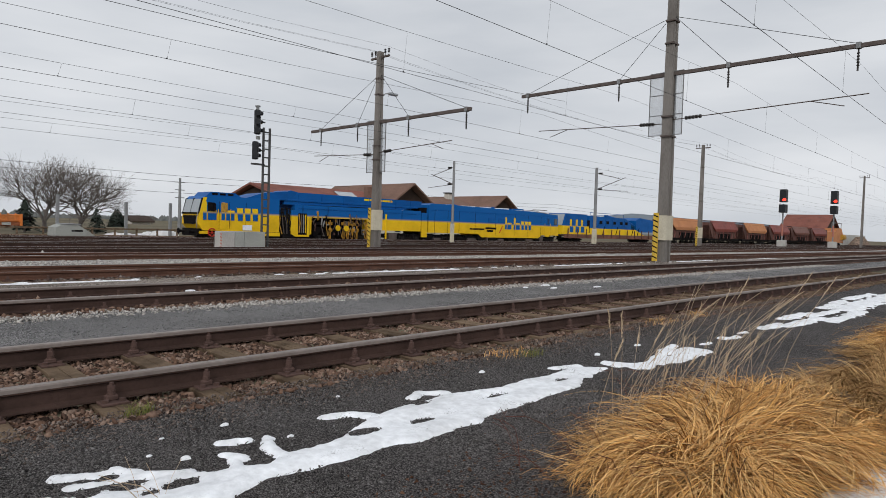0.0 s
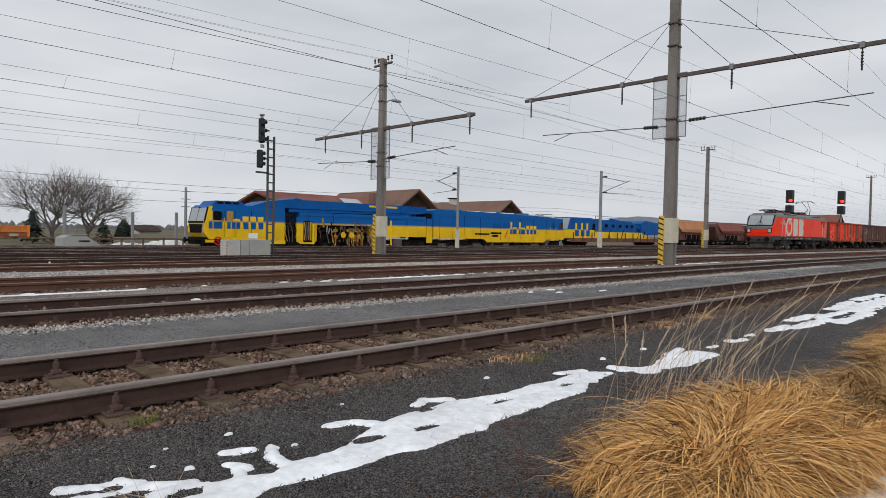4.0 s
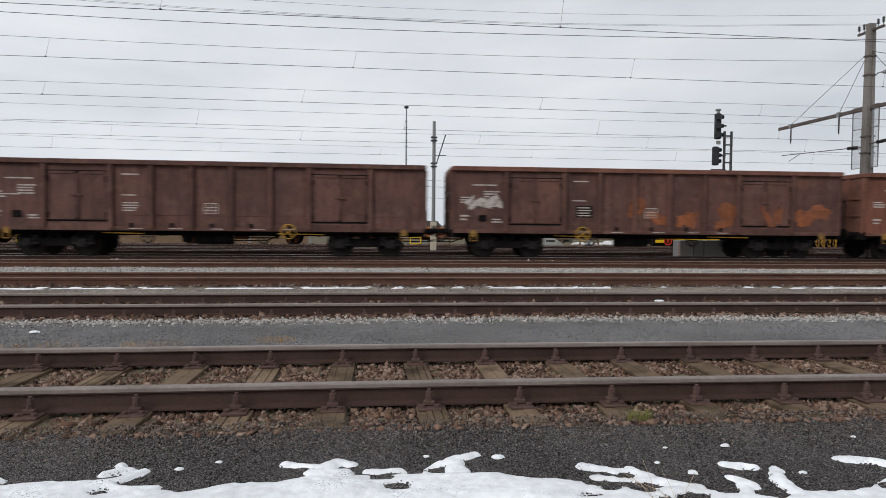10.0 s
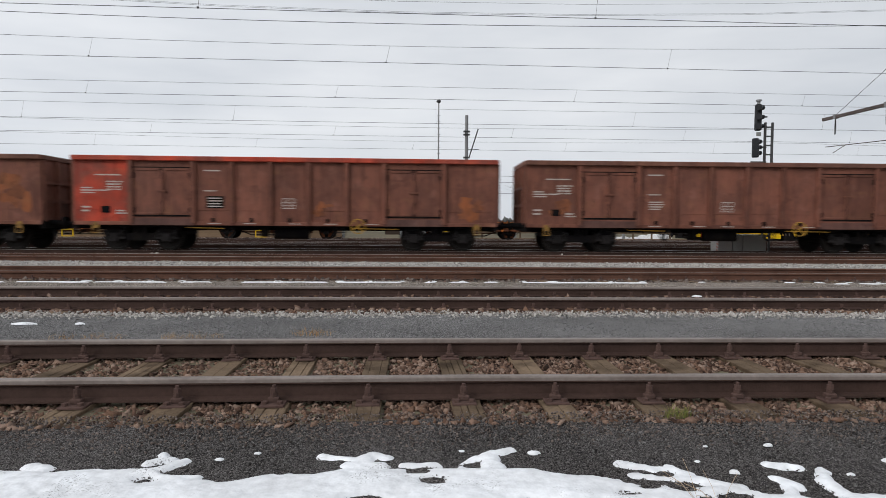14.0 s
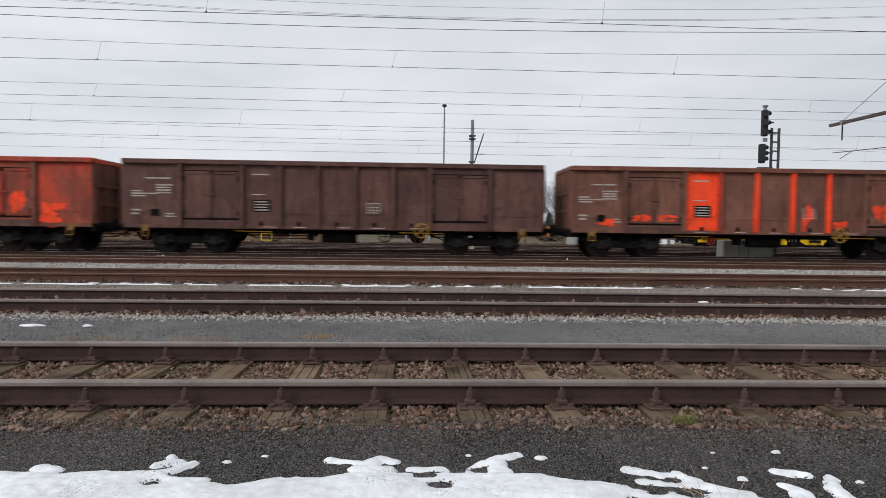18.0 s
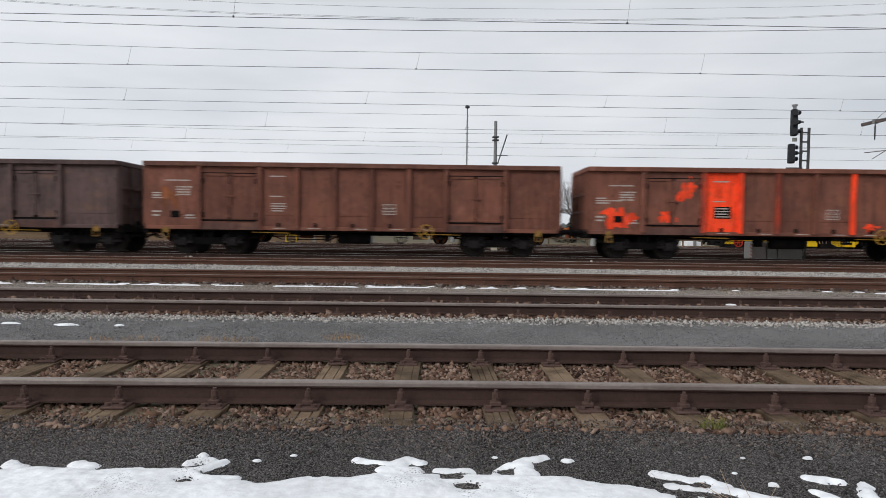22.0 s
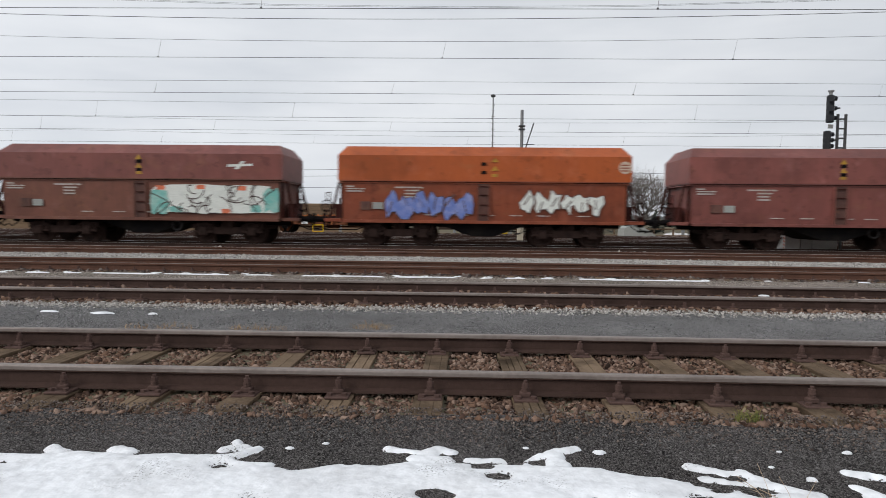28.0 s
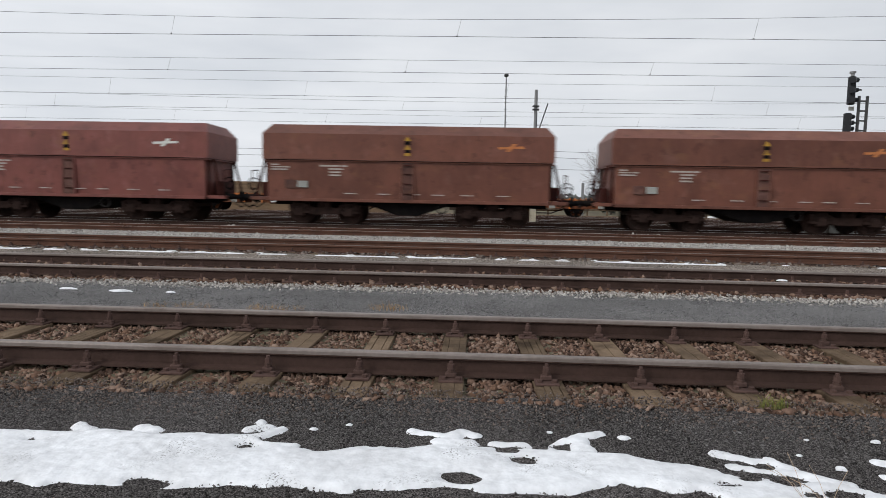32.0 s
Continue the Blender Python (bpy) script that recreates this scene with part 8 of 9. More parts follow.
# the bank's two edges along the path, its arms and lobes (from, to, half width), and its melted holes (centre, half sizes)
SNOW_FAR = ((-5.4, 2.86), (-5.2, 3.0), (-4.8, 3.08), (-4.4, 3.22), (-2.87, 3.16), (-2.62, 3.16), (-2.45, 3.2), (-2.1, 3.18), (-1.95, 3.19), (-1.62, 3.2), (-1.56, 3.14), (-1.4, 3.07), (-1.2, 3.01), (-1.06, 3.09), (-0.8, 3.1), (-0.68, 3.15), (-0.4, 3.14), (0.26, 3.13), (0.4, 3.07), (0.58, 3.0), (0.72, 2.93), (0.9, 2.9), (1.2, 2.86), (1.38, 2.8), (1.6, 2.7), (1.74, 2.77), (2.0, 2.74), (2.2, 2.84), (2.45, 2.95), (2.7, 3.0), (3.2, 3.03), (3.7, 2.91), (4.05, 2.94), (4.3, 2.9), (4.75, 2.95), (5.0, 2.74))
SNOW_NEAR = ((-5.4, 2.84), (-5.1, 2.72), (-4.6, 2.66), (-4.2, 2.54), (-2.05, 2.6), (-1.7, 2.62), (-1.42, 2.66), (-1.1, 2.63), (-0.65, 2.68), (0.0, 2.69), (0.2, 2.79), (0.35, 2.78), (0.42, 2.72), (0.55, 2.75), (0.75, 2.6), (1.27, 2.47), (1.5, 2.56), (1.9, 2.5), (2.9, 2.46), (3.2, 2.54), (4.15, 2.55), (4.5, 2.65), (5.0, 2.74))
SNOW_WEST = ((-2.6, 3.26, -2.5, 3.18, 0.05), (-2.25, 3.26, -2.16, 3.22, 0.045), (-1.69, 3.29, -1.58, 3.33, 0.03), (-1.64, 3.4, -1.62, 3.34, 0.03), (-1.62, 3.19, -1.5, 3.3, 0.022), (-1.56, 3.1, -1.38, 3.09, 0.022), (-0.8, 3.34, -0.6, 3.28, 0.032), (-0.58, 3.18, -0.56, 3.3, 0.055), (-0.52, 3.34, -0.46, 3.3, 0.04), (-0.64, 3.2, -0.48, 3.2, 0.06), (-0.36, 3.2, -0.2, 3.2, 0.024), (-0.08, 3.14, 0.02, 3.29, 0.024), (0.02, 3.28, 0.12, 3.28, 0.03), (0.11, 3.17, 0.1, 3.3, 0.05), (0.07, 3.32, 0.22, 3.4, 0.026))
SNOW_EAST = ((0.78, 3.18, 0.95, 3.08, 0.045), (0.95, 3.09, 1.05, 3.03, 0.05), (1.0, 3.12, 1.09, 3.02, 0.026), (0.8, 3.02, 1.1, 2.96, 0.034), (1.1, 2.95, 1.25, 2.85, 0.045), (1.55, 3.14, 1.68, 3.09, 0.036), (1.49, 2.96, 1.53, 2.86, 0.045), (1.5, 2.88, 1.45, 2.76, 0.04), (1.79, 3.06, 1.72, 2.92, 0.03), (1.72, 2.92, 1.7, 2.7, 0.05), (2.25, 3.15, 2.4, 3.12, 0.05), (2.4, 3.12, 2.52, 2.94, 0.05), (2.98, 3.12, 3.12, 3.2, 0.05), (3.1, 3.2, 3.25, 3.08, 0.05), (4.6, 3.03, 4.85, 2.95, 0.06), (0.4, 3.05, 0.7, 2.95, 0.02))
SNOW_MORE = ((5.14, 2.72, 5.2, 2.7, 0.03), (7.0, 2.68, 7.15, 2.66, 0.025), (8.2, 2.7, 8.4, 2.68, 0.03), (5.2, 2.84, 5.3, 2.65, 0.06), (5.25, 2.6, 5.9, 2.52, 0.08), (5.8, 2.66, 6.6, 2.82, 0.06), (5.9, 2.52, 6.55, 2.5, 0.12), (6.2, 2.66, 6.5, 2.66, 0.12), (7.6, 2.67, 7.85, 2.6, 0.06), (8.9, 2.64, 9.6, 2.62, 0.08), (9.5, 2.5, 10.9, 2.42, 0.09), (10.3, 2.78, 11.4, 2.7, 0.09), (11.0, 2.6, 12.2, 2.5, 0.08), (10.6, 2.22, 12.6, 2.2, 0.11), (12.6, 2.75, 14.5, 2.85, 0.1), (12.6, 2.45, 18.0, 2.4, 0.2), (15, 2.9, 17.0, 2.8, 0.09), (3.4, 0.52, 3.8, 0.52, 0.2))
SNOW_HOLES = ((-1.61, 3.07, 0.06, 0.032), (-0.29, 3.12, 0.075, 0.032), (-0.2, 3.02, 0.075, 0.042), (-0.01, 3.2, 0.065, 0.03), (-0.52, 2.79, 0.1, 0.055), (0.96, 3.04, 0.06, 0.03), (0.83, 2.9, 0.07, 0.035), (0.98, 2.88, 0.08, 0.035), (1.19, 2.76, 0.1, 0.05), (1.39, 2.82, 0.06, 0.04), (2.28, 2.79, 0.13, 0.05), (2.68, 2.72, 0.13, 0.035), (2.0, 2.83, 0.13, 0.055), (-1.9, 2.63, 0.12, 0.04), (-1.5, 2.6, 0.22, 0.05), (-2.72, 3.06, 0.05, 0.014), (3.5, 2.8, 0.16, 0.03), (2.95, 3.0, 0.1, 0.03), (4.3, 2.76, 0.1, 0.03), (1.62, 2.82, 0.05, 0.06), (1.05, 2.76, 0.07, 0.025), (0.7, 2.84, 0.06, 0.02))


def along(knots, x):
    """The value at x of a line through knots."""
    for (x0, y0), (x1, y1) in zip(knots, knots[1:]):
        if x <= x1:
            return y0 + (y1 - y0) * max(0.0, (x - x0) / (x1 - x0))
    return knots[-1][1]


def snow_depth(x, y):
    """How thick the snow lies; below nothing where the ground is bare."""
    wx = x + 0.022 * noise.noise(Vector((x * 7.1, y * 7.4, 21))) + 0.012 * noise.noise(Vector((x * 19, y * 19, 24)))
    wy = y + 0.018 * noise.noise(Vector((x * 7.3, y * 7.9, 33))) + 0.012 * noise.noise(Vector((x * 21, y * 21, 37)))
    wy -= 0.01
    d = min(along(SNOW_FAR, wx) - wy, wy - along(SNOW_NEAR, wx) - 0.03 * fbm(wx, wy, 6, 9))
    if x > 5.0:
        d = -1.0
    for x0, y0, x1, y1, w in (SNOW_WEST if x < 0.45 else SNOW_EAST) if x < 5.05 and y > 2 else SNOW_MORE:
        if min(x0, x1) - 0.5 < x < max(x0, x1) + 0.5:
            ux, uy = x1 - x0, y1 - y0
            t = max(0.0, min(1.0, ((wx - x0) * ux + (wy - y0) * uy) / (ux * ux + uy * uy)))
            big = 1.0 + (0.35 if x < 5 else 1.1) * noise.noise(Vector((x * 6.5, y * 8.5, 5)))
            d = max(d, w * (0.85 if x < 0.45 else 0.72 if x < 5 else 0.9) * big - math.hypot(wx - x0 - t * ux, wy - y0 - t * uy))
    for cx, cy, rx, ry in SNOW_HOLES:
        if abs(x - cx) < 0.5:
            d = min(d, (math.hypot((wx - cx) / (rx + 0.01), (wy - cy) / (ry + 0.018)) - 1) * min(rx, ry))
    if d <= 0:
        return max(-0.03, d * 0.8)
    return 0.003 + 0.016 * (1 - math.exp(-d / 0.05)) + 0.008 * fbm(x, y, 3.5, 2) * min(1, d / 0.1) + 0.004 * fbm(x, y, 14, 4) * min(1, d / 0.05)


def snow_mesh(x0, x1, y0, y1, step):
    nx, ny = int((x1 - x0) / step), int((y1 - y0) / step)
    h = [[snow_depth(x0 + i * step, y0 + j * step) for i in range(nx + 1)] for j in range(ny + 1)]
    used, v, fs = {}, [], []

    def idx(i, j):
        if (i, j) not in used:
            used[(i, j)] = len(v)
            v.append((x0 + i * step, y0 + j * step, -0.006 + h[j][i]))
        return used[(i, j)]

    for j in range(ny):
        for i in range(nx):
            if max(h[j][i], h[j][i + 1], h[j + 1][i], h[j + 1][i + 1]) > -0.012:
                fs.append((idx(i, j), idx(i + 1, j), idx(i + 1, j + 1), idx(i, j + 1)))
    g = G()
    g.v, g.f, g.smooth = v, fs, True
    return g


g = snow_mesh(-5.5, 5.05, 2.3, 3.6, 0.0125)
solid("snow", g, SNOW, "melting white snow bank with holes and ragged edges", "snow", "", "stuff")
g = snow_mesh(5.05, 18.0, 1.6, 3.1, 0.022)
solid("snow", g, SNOW, "thin broken snow patches along the path", "snow", "", "stuff")
g = snow_mesh(3.0, 4.3, 0.0, 0.95, 0.03)
solid("snow", g, SNOW, "small snow patch among the dry grass", "snow", "", "stuff")


def dome(x, y, rx, ry, h, z=-0.012, seed=0):
    g = G()
    r = random.Random(seed)
    n = 12
    k = [r.uniform(0.7, 1.2) for _ in range(n)]
    loops = []
    for q, zz in ((1.0, 0.0), (0.85, 0.55), (0.5, 0.9), (0.15, 1.0)):
        loops.append([(x + rx * q * k[i] * math.cos(6.283 * i / n), y + ry * q * k[i] * math.sin(6.283 * i / n), z + h * zz) for i in range(n)])
    return g.rings(loops)


r = random.Random(31)
for i, (x, y, s) in enumerate(((-1.33, 3.33, 0.016), (-1.15, 3.41, 0.014), (0.35, 3.35, 0.024), (1.32, 3.05, 0.022), (1.72, 3.42, 0.02), (-0.04, 3.4, 0.012), (1.35, 3.42, 0.01), (2.6, 3.5, 0.014), (3.98, 3.35, 0.024), (5.47, 3.12, 0.03), (6.29, 3.11, 0.03), (1.2, 3.2, 0.012), (1.9, 3.0, 0.016))):
    solid("snow_lump", dome(x, y, s * 1.5, s, s * 0.7, seed=i).round(), SNOW, "small lump of leftover snow on gravel", "snow", "snow lumps")
for x, y, rx, ry in ((-4.87, 7.69, 0.16, 0.05), (-4.22, 7.67, 0.06, 0.035), (11.5, 7.92, 0.14, 0.08), (11.1, 7.44, 0.12, 0.05), (12.3, 7.1, 0.2, 0.05), (4.6, 10.38, 0.09, 0.06), (-5.6, 7.75, 0.12, 0.03), (10.6, 7.8, 0.08, 0.04)):
    solid("snow_lump", dome(x, y, rx, ry, 0.025, z=-0.008, seed=int(abs(x) * 10)).round(), SNOW, "thin leftover patch of snow", "snow", "snow lumps")
# snow along the third track's near sleeper ends
g = G()
x = -19.0
k = 0
while x < 40:
    w = 0.08 + 0.07 * r.random()
    if r.random() < 0.78:
        d = dome(x, 13.12 - bend(x), w, 0.06 + 0.05 * r.random(), 0.022, z=-0.03, seed=k)
        g.add(d.v, d.f)
    x += 0.64
    k += 1
solid("snow_on_sleepers", g, SNOW, "caps of snow on the sleeper ends", "snow", "", "stuff")
g = G()
v, fs = [], []
x = -22.0
i = 0
while x < 46:
    w = 0.045 * max(0.0, 0.22 + 1.3 * noise.noise(Vector((x * 0.22, 0, 6))) + 0.5 * noise.noise(Vector((x * 1.9, 2, 6))))
    yc = 12.82 - bend(x)
    v += [(x, yc - w, -0.03), (x, yc, 0.004 if w > 0.01 else -0.04), (x, yc + w * 0.6, -0.03)]
    if i:
        a = 3 * i
        fs += [(a - 3, a, a + 1, a - 2), (a - 2, a + 1, a + 2, a - 1)]
    x += 0.1
    i += 1
g.add(v, fs)
solid("snow_line", g, SNOW, "thin broken line of snow along the third track", "snow", "", "stuff")


# ---- dry grass ----
def blades(g, r, cx, cy, rx, ry, n, lmin, lmax, lean, wide, droop=0.8, z=-0.02, dirx=0.0, diry=0.0):
    for _ in range(n):
        a, q = r.uniform(0, 6.283), math.sqrt(r.random())
        x, y = cx + rx * q * math.cos(a), cy + ry * q * math.sin(a)
        L = r.uniform(lmin, lmax)
        h = r.uniform(0, 6.283)
        d = Vector((math.cos(h) * lean * r.random() + dirx * r.uniform(0.3, 1), math.sin(h) * lean * r.random() + diry * r.uniform(0.3, 1), 1)).normalized()
        side = Vector((-d.y, d.x, 0))
        side = side.normalized() if side.length > 1e-4 else Vector((1, 0, 0))
        side = (side * math.cos(h) + Vector((0, 0, 0.2)) * math.sin(h)).normalized()
        p = Vector((x, y, z))
        w = wide * r.uniform(0.6, 1.2)
        pts = []
        m = 4
        for k in range(m + 1):
            pts.append((p - side * w * (1 - k / m) * 0.5, p + side * w * (1 - k / m) * 0.5))
            p = p + d * L / m
            d = (d + Vector((d.x * 0.35, d.y * 0.35, -droop * 0.45 * r.uniform(0.5, 1.4)))).normalized()
            if p.z < 0.02:
                p.z = 0.02
        n0 = len(g.v)
        for a0, b0 in pts:
            g.v += [tuple(a0), tuple(b0)]
        for k in range(m):
            g.f.append((n0 + 2 * k, n0 + 2 * k + 1, n0 + 2 * k + 3, n0 + 2 * k + 2))


STRAW = stone_mat("straw_blades", [(0.09, 0.038, 0.014), (0.72, 0.38, 0.115), (0.88, 0.57, 0.25), (0.38, 0.17, 0.05), (0.85, 0.53, 0.22), (0.04, 0.017, 0.008), (0.62, 0.31, 0.095)], 0.75)
STALK = stone_mat("pale_stalks", [(0.3, 0.22, 0.15), (0.5, 0.39, 0.27), (0.4, 0.3, 0.2)], 0.8)


def lock(g, r, x, y, ang, n, size, lmin, lmax, rise, spread=0.2):
    """A lock of blades that rise together and fall over to one side."""
    bow = r.gauss(0, 0.1)
    for _ in range(n):
        px, py = x + r.gauss(0, size), y + r.gauss(0, size)
        a = ang + r.gauss(0, spread)
        L, up, w = r.uniform(lmin, lmax), max(0.1, rise + r.gauss(0, 0.25)), r.uniform(0.003, 0.0095)
        d = Vector((math.cos(a), math.sin(a), up)).normalized()
        side = Vector((-math.sin(a), math.cos(a), r.uniform(-0.6, 0.6))).normalized()
        p = Vector((px, py, r.uniform(-0.02, 0.06)))
        turn = bow + r.gauss(0, 0.08)
        fall = r.uniform(0.2, 0.42)
        n0 = len(g.v)
        for k in range(8):
            q = w * (1 - 0.12 * k)
            g.v += [tuple(p - side * q * 0.5), tuple(p + side * q * 0.5)]
            p = p + d * L / 7
            d = Vector((d.x * math.cos(turn) - d.y * math.sin(turn), d.x * math.sin(turn) + d.y * math.cos(turn), d.z - fall)).normalized()
            if p.z < 0.02:
                p.z = 0.02 + 0.04 * r.random()
        for k in range(7):
            g.f.append((n0 + 2 * k, n0 + 2 * k + 1, n0 + 2 * k + 3, n0 + 2 * k + 2))


def clump(seed, label, material, count, n, x0, x1, y0, y1, lmin, lmax, tall=1.3, lean=(0.0, 0.0)):
    """A tussock: locks that spring from a ridge and fall away from it on all sides, the outermost lowest."""
    r = random.Random(seed)
    g = G()
    cx, cy = (x0 + x1) / 2, (y0 + y1) / 2
    for i in range(count):
        u, v = r.uniform(-1, 1), r.uniform(-1, 1)
        x, y = cx + u * (x1 - x0) / 2, cy + v * (y1 - y0) / 2
        ang = math.atan2(v * 0.7 + lean[1] + r.gauss(0, 0.4), u * 0.8 + lean[0] + r.gauss(0, 0.6))
        edge = max(abs(u), abs(v))
        lock(g, r, x, y, ang, int(n * r.uniform(0.4, 1.6)), r.uniform(0.012, 0.05), lmin, lmax * r.uniform(0.8, 1.15), tall * (1.25 - 0.75 * edge) * r.uniform(0.7, 1.25), r.uniform(0.05, 0.24))
    return solid("grass_tussock", g, material, label, "dry grass", "tussocks of dry grass", "stuff")


STRAW_BROWN = stone_mat("brown_straw_blades", [(0.07, 0.034, 0.014), (0.36, 0.2, 0.085), (0.55, 0.36, 0.16), (0.2, 0.1, 0.035)], 0.75)
clump(1, "thick matted tussock of golden dry grass", STRAW, 120, 62, 2.85, 3.9, 0.95, 1.42, 0.35, 0.8, 0.9, (0.3, 0.05))
clump(2, "golden dry grass bent over the gravel", STRAW, 85, 62, 3.5, 4.7, 0.95, 1.5, 0.35, 0.8, 0.95, (0.45, -0.05))
clump(3, "dense dry grass at the path's edge", STRAW, 45, 62, 2.7, 3.25, 0.85, 1.2, 0.3, 0.6, 0.8, (-0.35, -0.15))
clump(7, "dry grass hanging over the snow", STRAW, 30, 55, 3.75, 4.4, 0.72, 1.0, 0.3, 0.6, 0.8, (0.3, -0.1))
clump(4, "brownish matted grass behind the tussock", STRAW_BROWN, 60, 70, 4.6, 5.9, 0.4, 1.15, 0.35, 0.8, 1.0)
clump(5, "dry brownish grass beside the path", STRAW_BROWN, 60, 70, 5.8, 8.2, 0.4, 1.15, 0.3, 0.7, 0.9)
clump(6, "golden dry grass further along the path", STRAW, 60, 70, 7.8, 10.5, 0.4, 1.25, 0.3, 0.7, 1.0)
# thin reddish bramble stems and last year's leaves at the tussock's foot
BRAMBLE = stone_mat("red_brown_stems", [(0.07, 0.025, 0.018), (0.13, 0.05, 0.035), (0.09, 0.05, 0.035)], 0.8)
LEAF = stone_mat("dead_leaves", [(0.06, 0.028, 0.018), (0.11, 0.055, 0.032), (0.04, 0.02, 0.015), (0.14, 0.08, 0.05), (0.08, 0.04, 0.026)], 0.85)
rb = random.Random(61)
g = G()
for i in range(34):
    x, y = rb.uniform(2.4, 4.4), rb.uniform(1.35, 1.9)
    a, L = rb.uniform(0, 6.283), rb.uniform(0.2, 0.55)
    pts = [Vector((x + L * k / 4 * math.cos(a) * 0.8, y + L * k / 4 * math.sin(a) * 0.8, L * (k / 4) * (1.1 - 0.7 * k / 4))) for k in range(5)]
    g.tube(pts, 0.0018, 4)
    for k in range(1, 5):
        b2 = a + rb.choice((-1, 1)) * 0.9
        g.cyl(pts[k], pts[k] + Vector((0.08 * math.cos(b2), 0.08 * math.sin(b2), 0.03)), 0.0012, 3)
solid("bramble_stems", g, BRAMBLE, "thin reddish bare bramble stems beside the grass", "weed", "weeds in the gravel", "stuff")
g = G()
for i in range(1500):
    u = rb.random()
    x, y = 1.6 + 3.2 * u + rb.gauss(0, 0.15), 1.75 - 0.25 * u + rb.gauss(0, 0.22)
    if y > 2.35:
        continue
    a, k, z = rb.uniform(0, 6.283), rb.uniform(0.005, 0.015), -0.005 + 0.01 * rb.random()
    c, q = math.cos(a) * k, math.sin(a) * k
    g.add([(x - c, y - q, z), (x + q * 0.5, y - c * 0.5, z + k * rb.random()), (x + c, y + q, z + k * 0.6 * rb.random()), (x - q * 0.5, y + c * 0.5, z + k * rb.random())], [(0, 1, 2), (0, 2, 3)])
solid("leaf_litter", g, LEAF, "scattered dead brown leaves on the gravel", "leaves", "", "stuff")
g = G()
rr = random.Random(9)
for i in range(74):
    t = rr.random()
    x, y = 3.1 + 1.9 * t + rr.gauss(0, 0.2), 1.6 + 0.05 * t + rr.gauss(0, 0.14)
    L = rr.uniform(0.4, 1.0)
    dx, dy = rr.uniform(-0.15, 0.75), rr.uniform(-0.6, 0.15)
    p = [Vector((x + dx * L * k * k / 16, y + dy * L * k * k / 16, L * k / 4 - 0.02)) for k in range(5)]
    g.tube(p, 0.0013, 3)
    if rr.random() < 0.45:
        for k in range(18):
            q = p[-1] - (p[-1] - p[-2]) * 0.034 * k
            a = rr.uniform(0, 6.28)
            e = q + (p[-1] - p[-2]).normalized() * 0.04 + Vector((0.011 * math.cos(a), 0.011 * math.sin(a), 0.0))
            g.add([q, q + Vector((0.003, 0.002, 0)), e, q + Vector((-0.002, 0.003, 0))], [(0, 1, 2), (0, 2, 3)])
solid("dry_stalks", g, STALK, "tall thin dry grass stalks with feathery tips", "dry grass", "tussocks of dry grass", "stuff")
GREEN = stone_mat("green_weed", [(0.09, 0.11, 0.03), (0.16, 0.17, 0.05), (0.2, 0.15, 0.06)], 0.8)
for i, (x, y, s, mm, lb) in enumerate(((1.42, 3.95, 0.1, GREEN, "small yellow-green weed in the ballast"), (4.9, 3.5, 0.16, GREEN, "green weed beside the siding"), (4.7, 3.65, 0.3, STRAW, "dry grass wisp beside the siding"), (-2.6, 6.75, 0.35, STRAW_BROWN, "low dry grass along the rail"), (-1.4, 6.95, 0.25, STRAW_BROWN, "low dry grass tuft on the gravel"), (-3.7, 6.7, 0.4, STRAW_BROWN, "low dry grass along the rail"), (8.2, 3.7, 0.4, STRAW, "dry grass wisp beside the siding"), (9.5, 3.75, 0.3, STRAW, "dry grass wisp beside the siding"))):
    g = G()
    blades(g, random.Random(50 + i), x, y, s, s * 0.5, 90, 0.05, 0.14, 1.3, 0.005, 0.8)
    solid("weed", g, mm, lb, "weed", "weeds in the gravel", "stuff")
g = G()
for x, y, h in ((0.98, 2.72, 0.15), (1.05, 2.66, 0.12)):
    for k in range(5):
        a = random.Random(k + int(x * 10)).uniform(0, 6.28)
        g.tube([(x, y, -0.02), (x + 0.08 * math.cos(a), y + 0.08 * math.sin(a), h * 0.5), (x + 0.16 * math.cos(a), y + 0.16 * math.sin(a), h * (0.7 + 0.05 * k))], 0.001, 3)
solid("bare_twigs", g, STALK, "thin bare weed stems poking from the snow", "weed", "weeds in the gravel", "stuff")


# ---- the order of the train ----
def patch_red(*spots):
    return lambda w, y: patches(w, y, spots, RED_FRESH)


def patch_rust(*spots):
    return lambda w, y: patches(w, y, spots, RUST)


def first_wagon(w, y):
    patches(w, y, [(2.65, 1.35, 0.5, 0.18), (5.75, 1.45, 0.25, 0.3), (0.3, 1.3, 0.25, 0.18), (-1.3, 1.25, 0.4, 0.12), (6.9, 1.15, 0.4, 0.09)], RED_FRESH)
    patches(w, y - 0.003, [(6.2, 1.75, 0.3, 0.25), (6.6, 1.8, 0.22, 0.3)], GREY_BROWN, "scrawl")


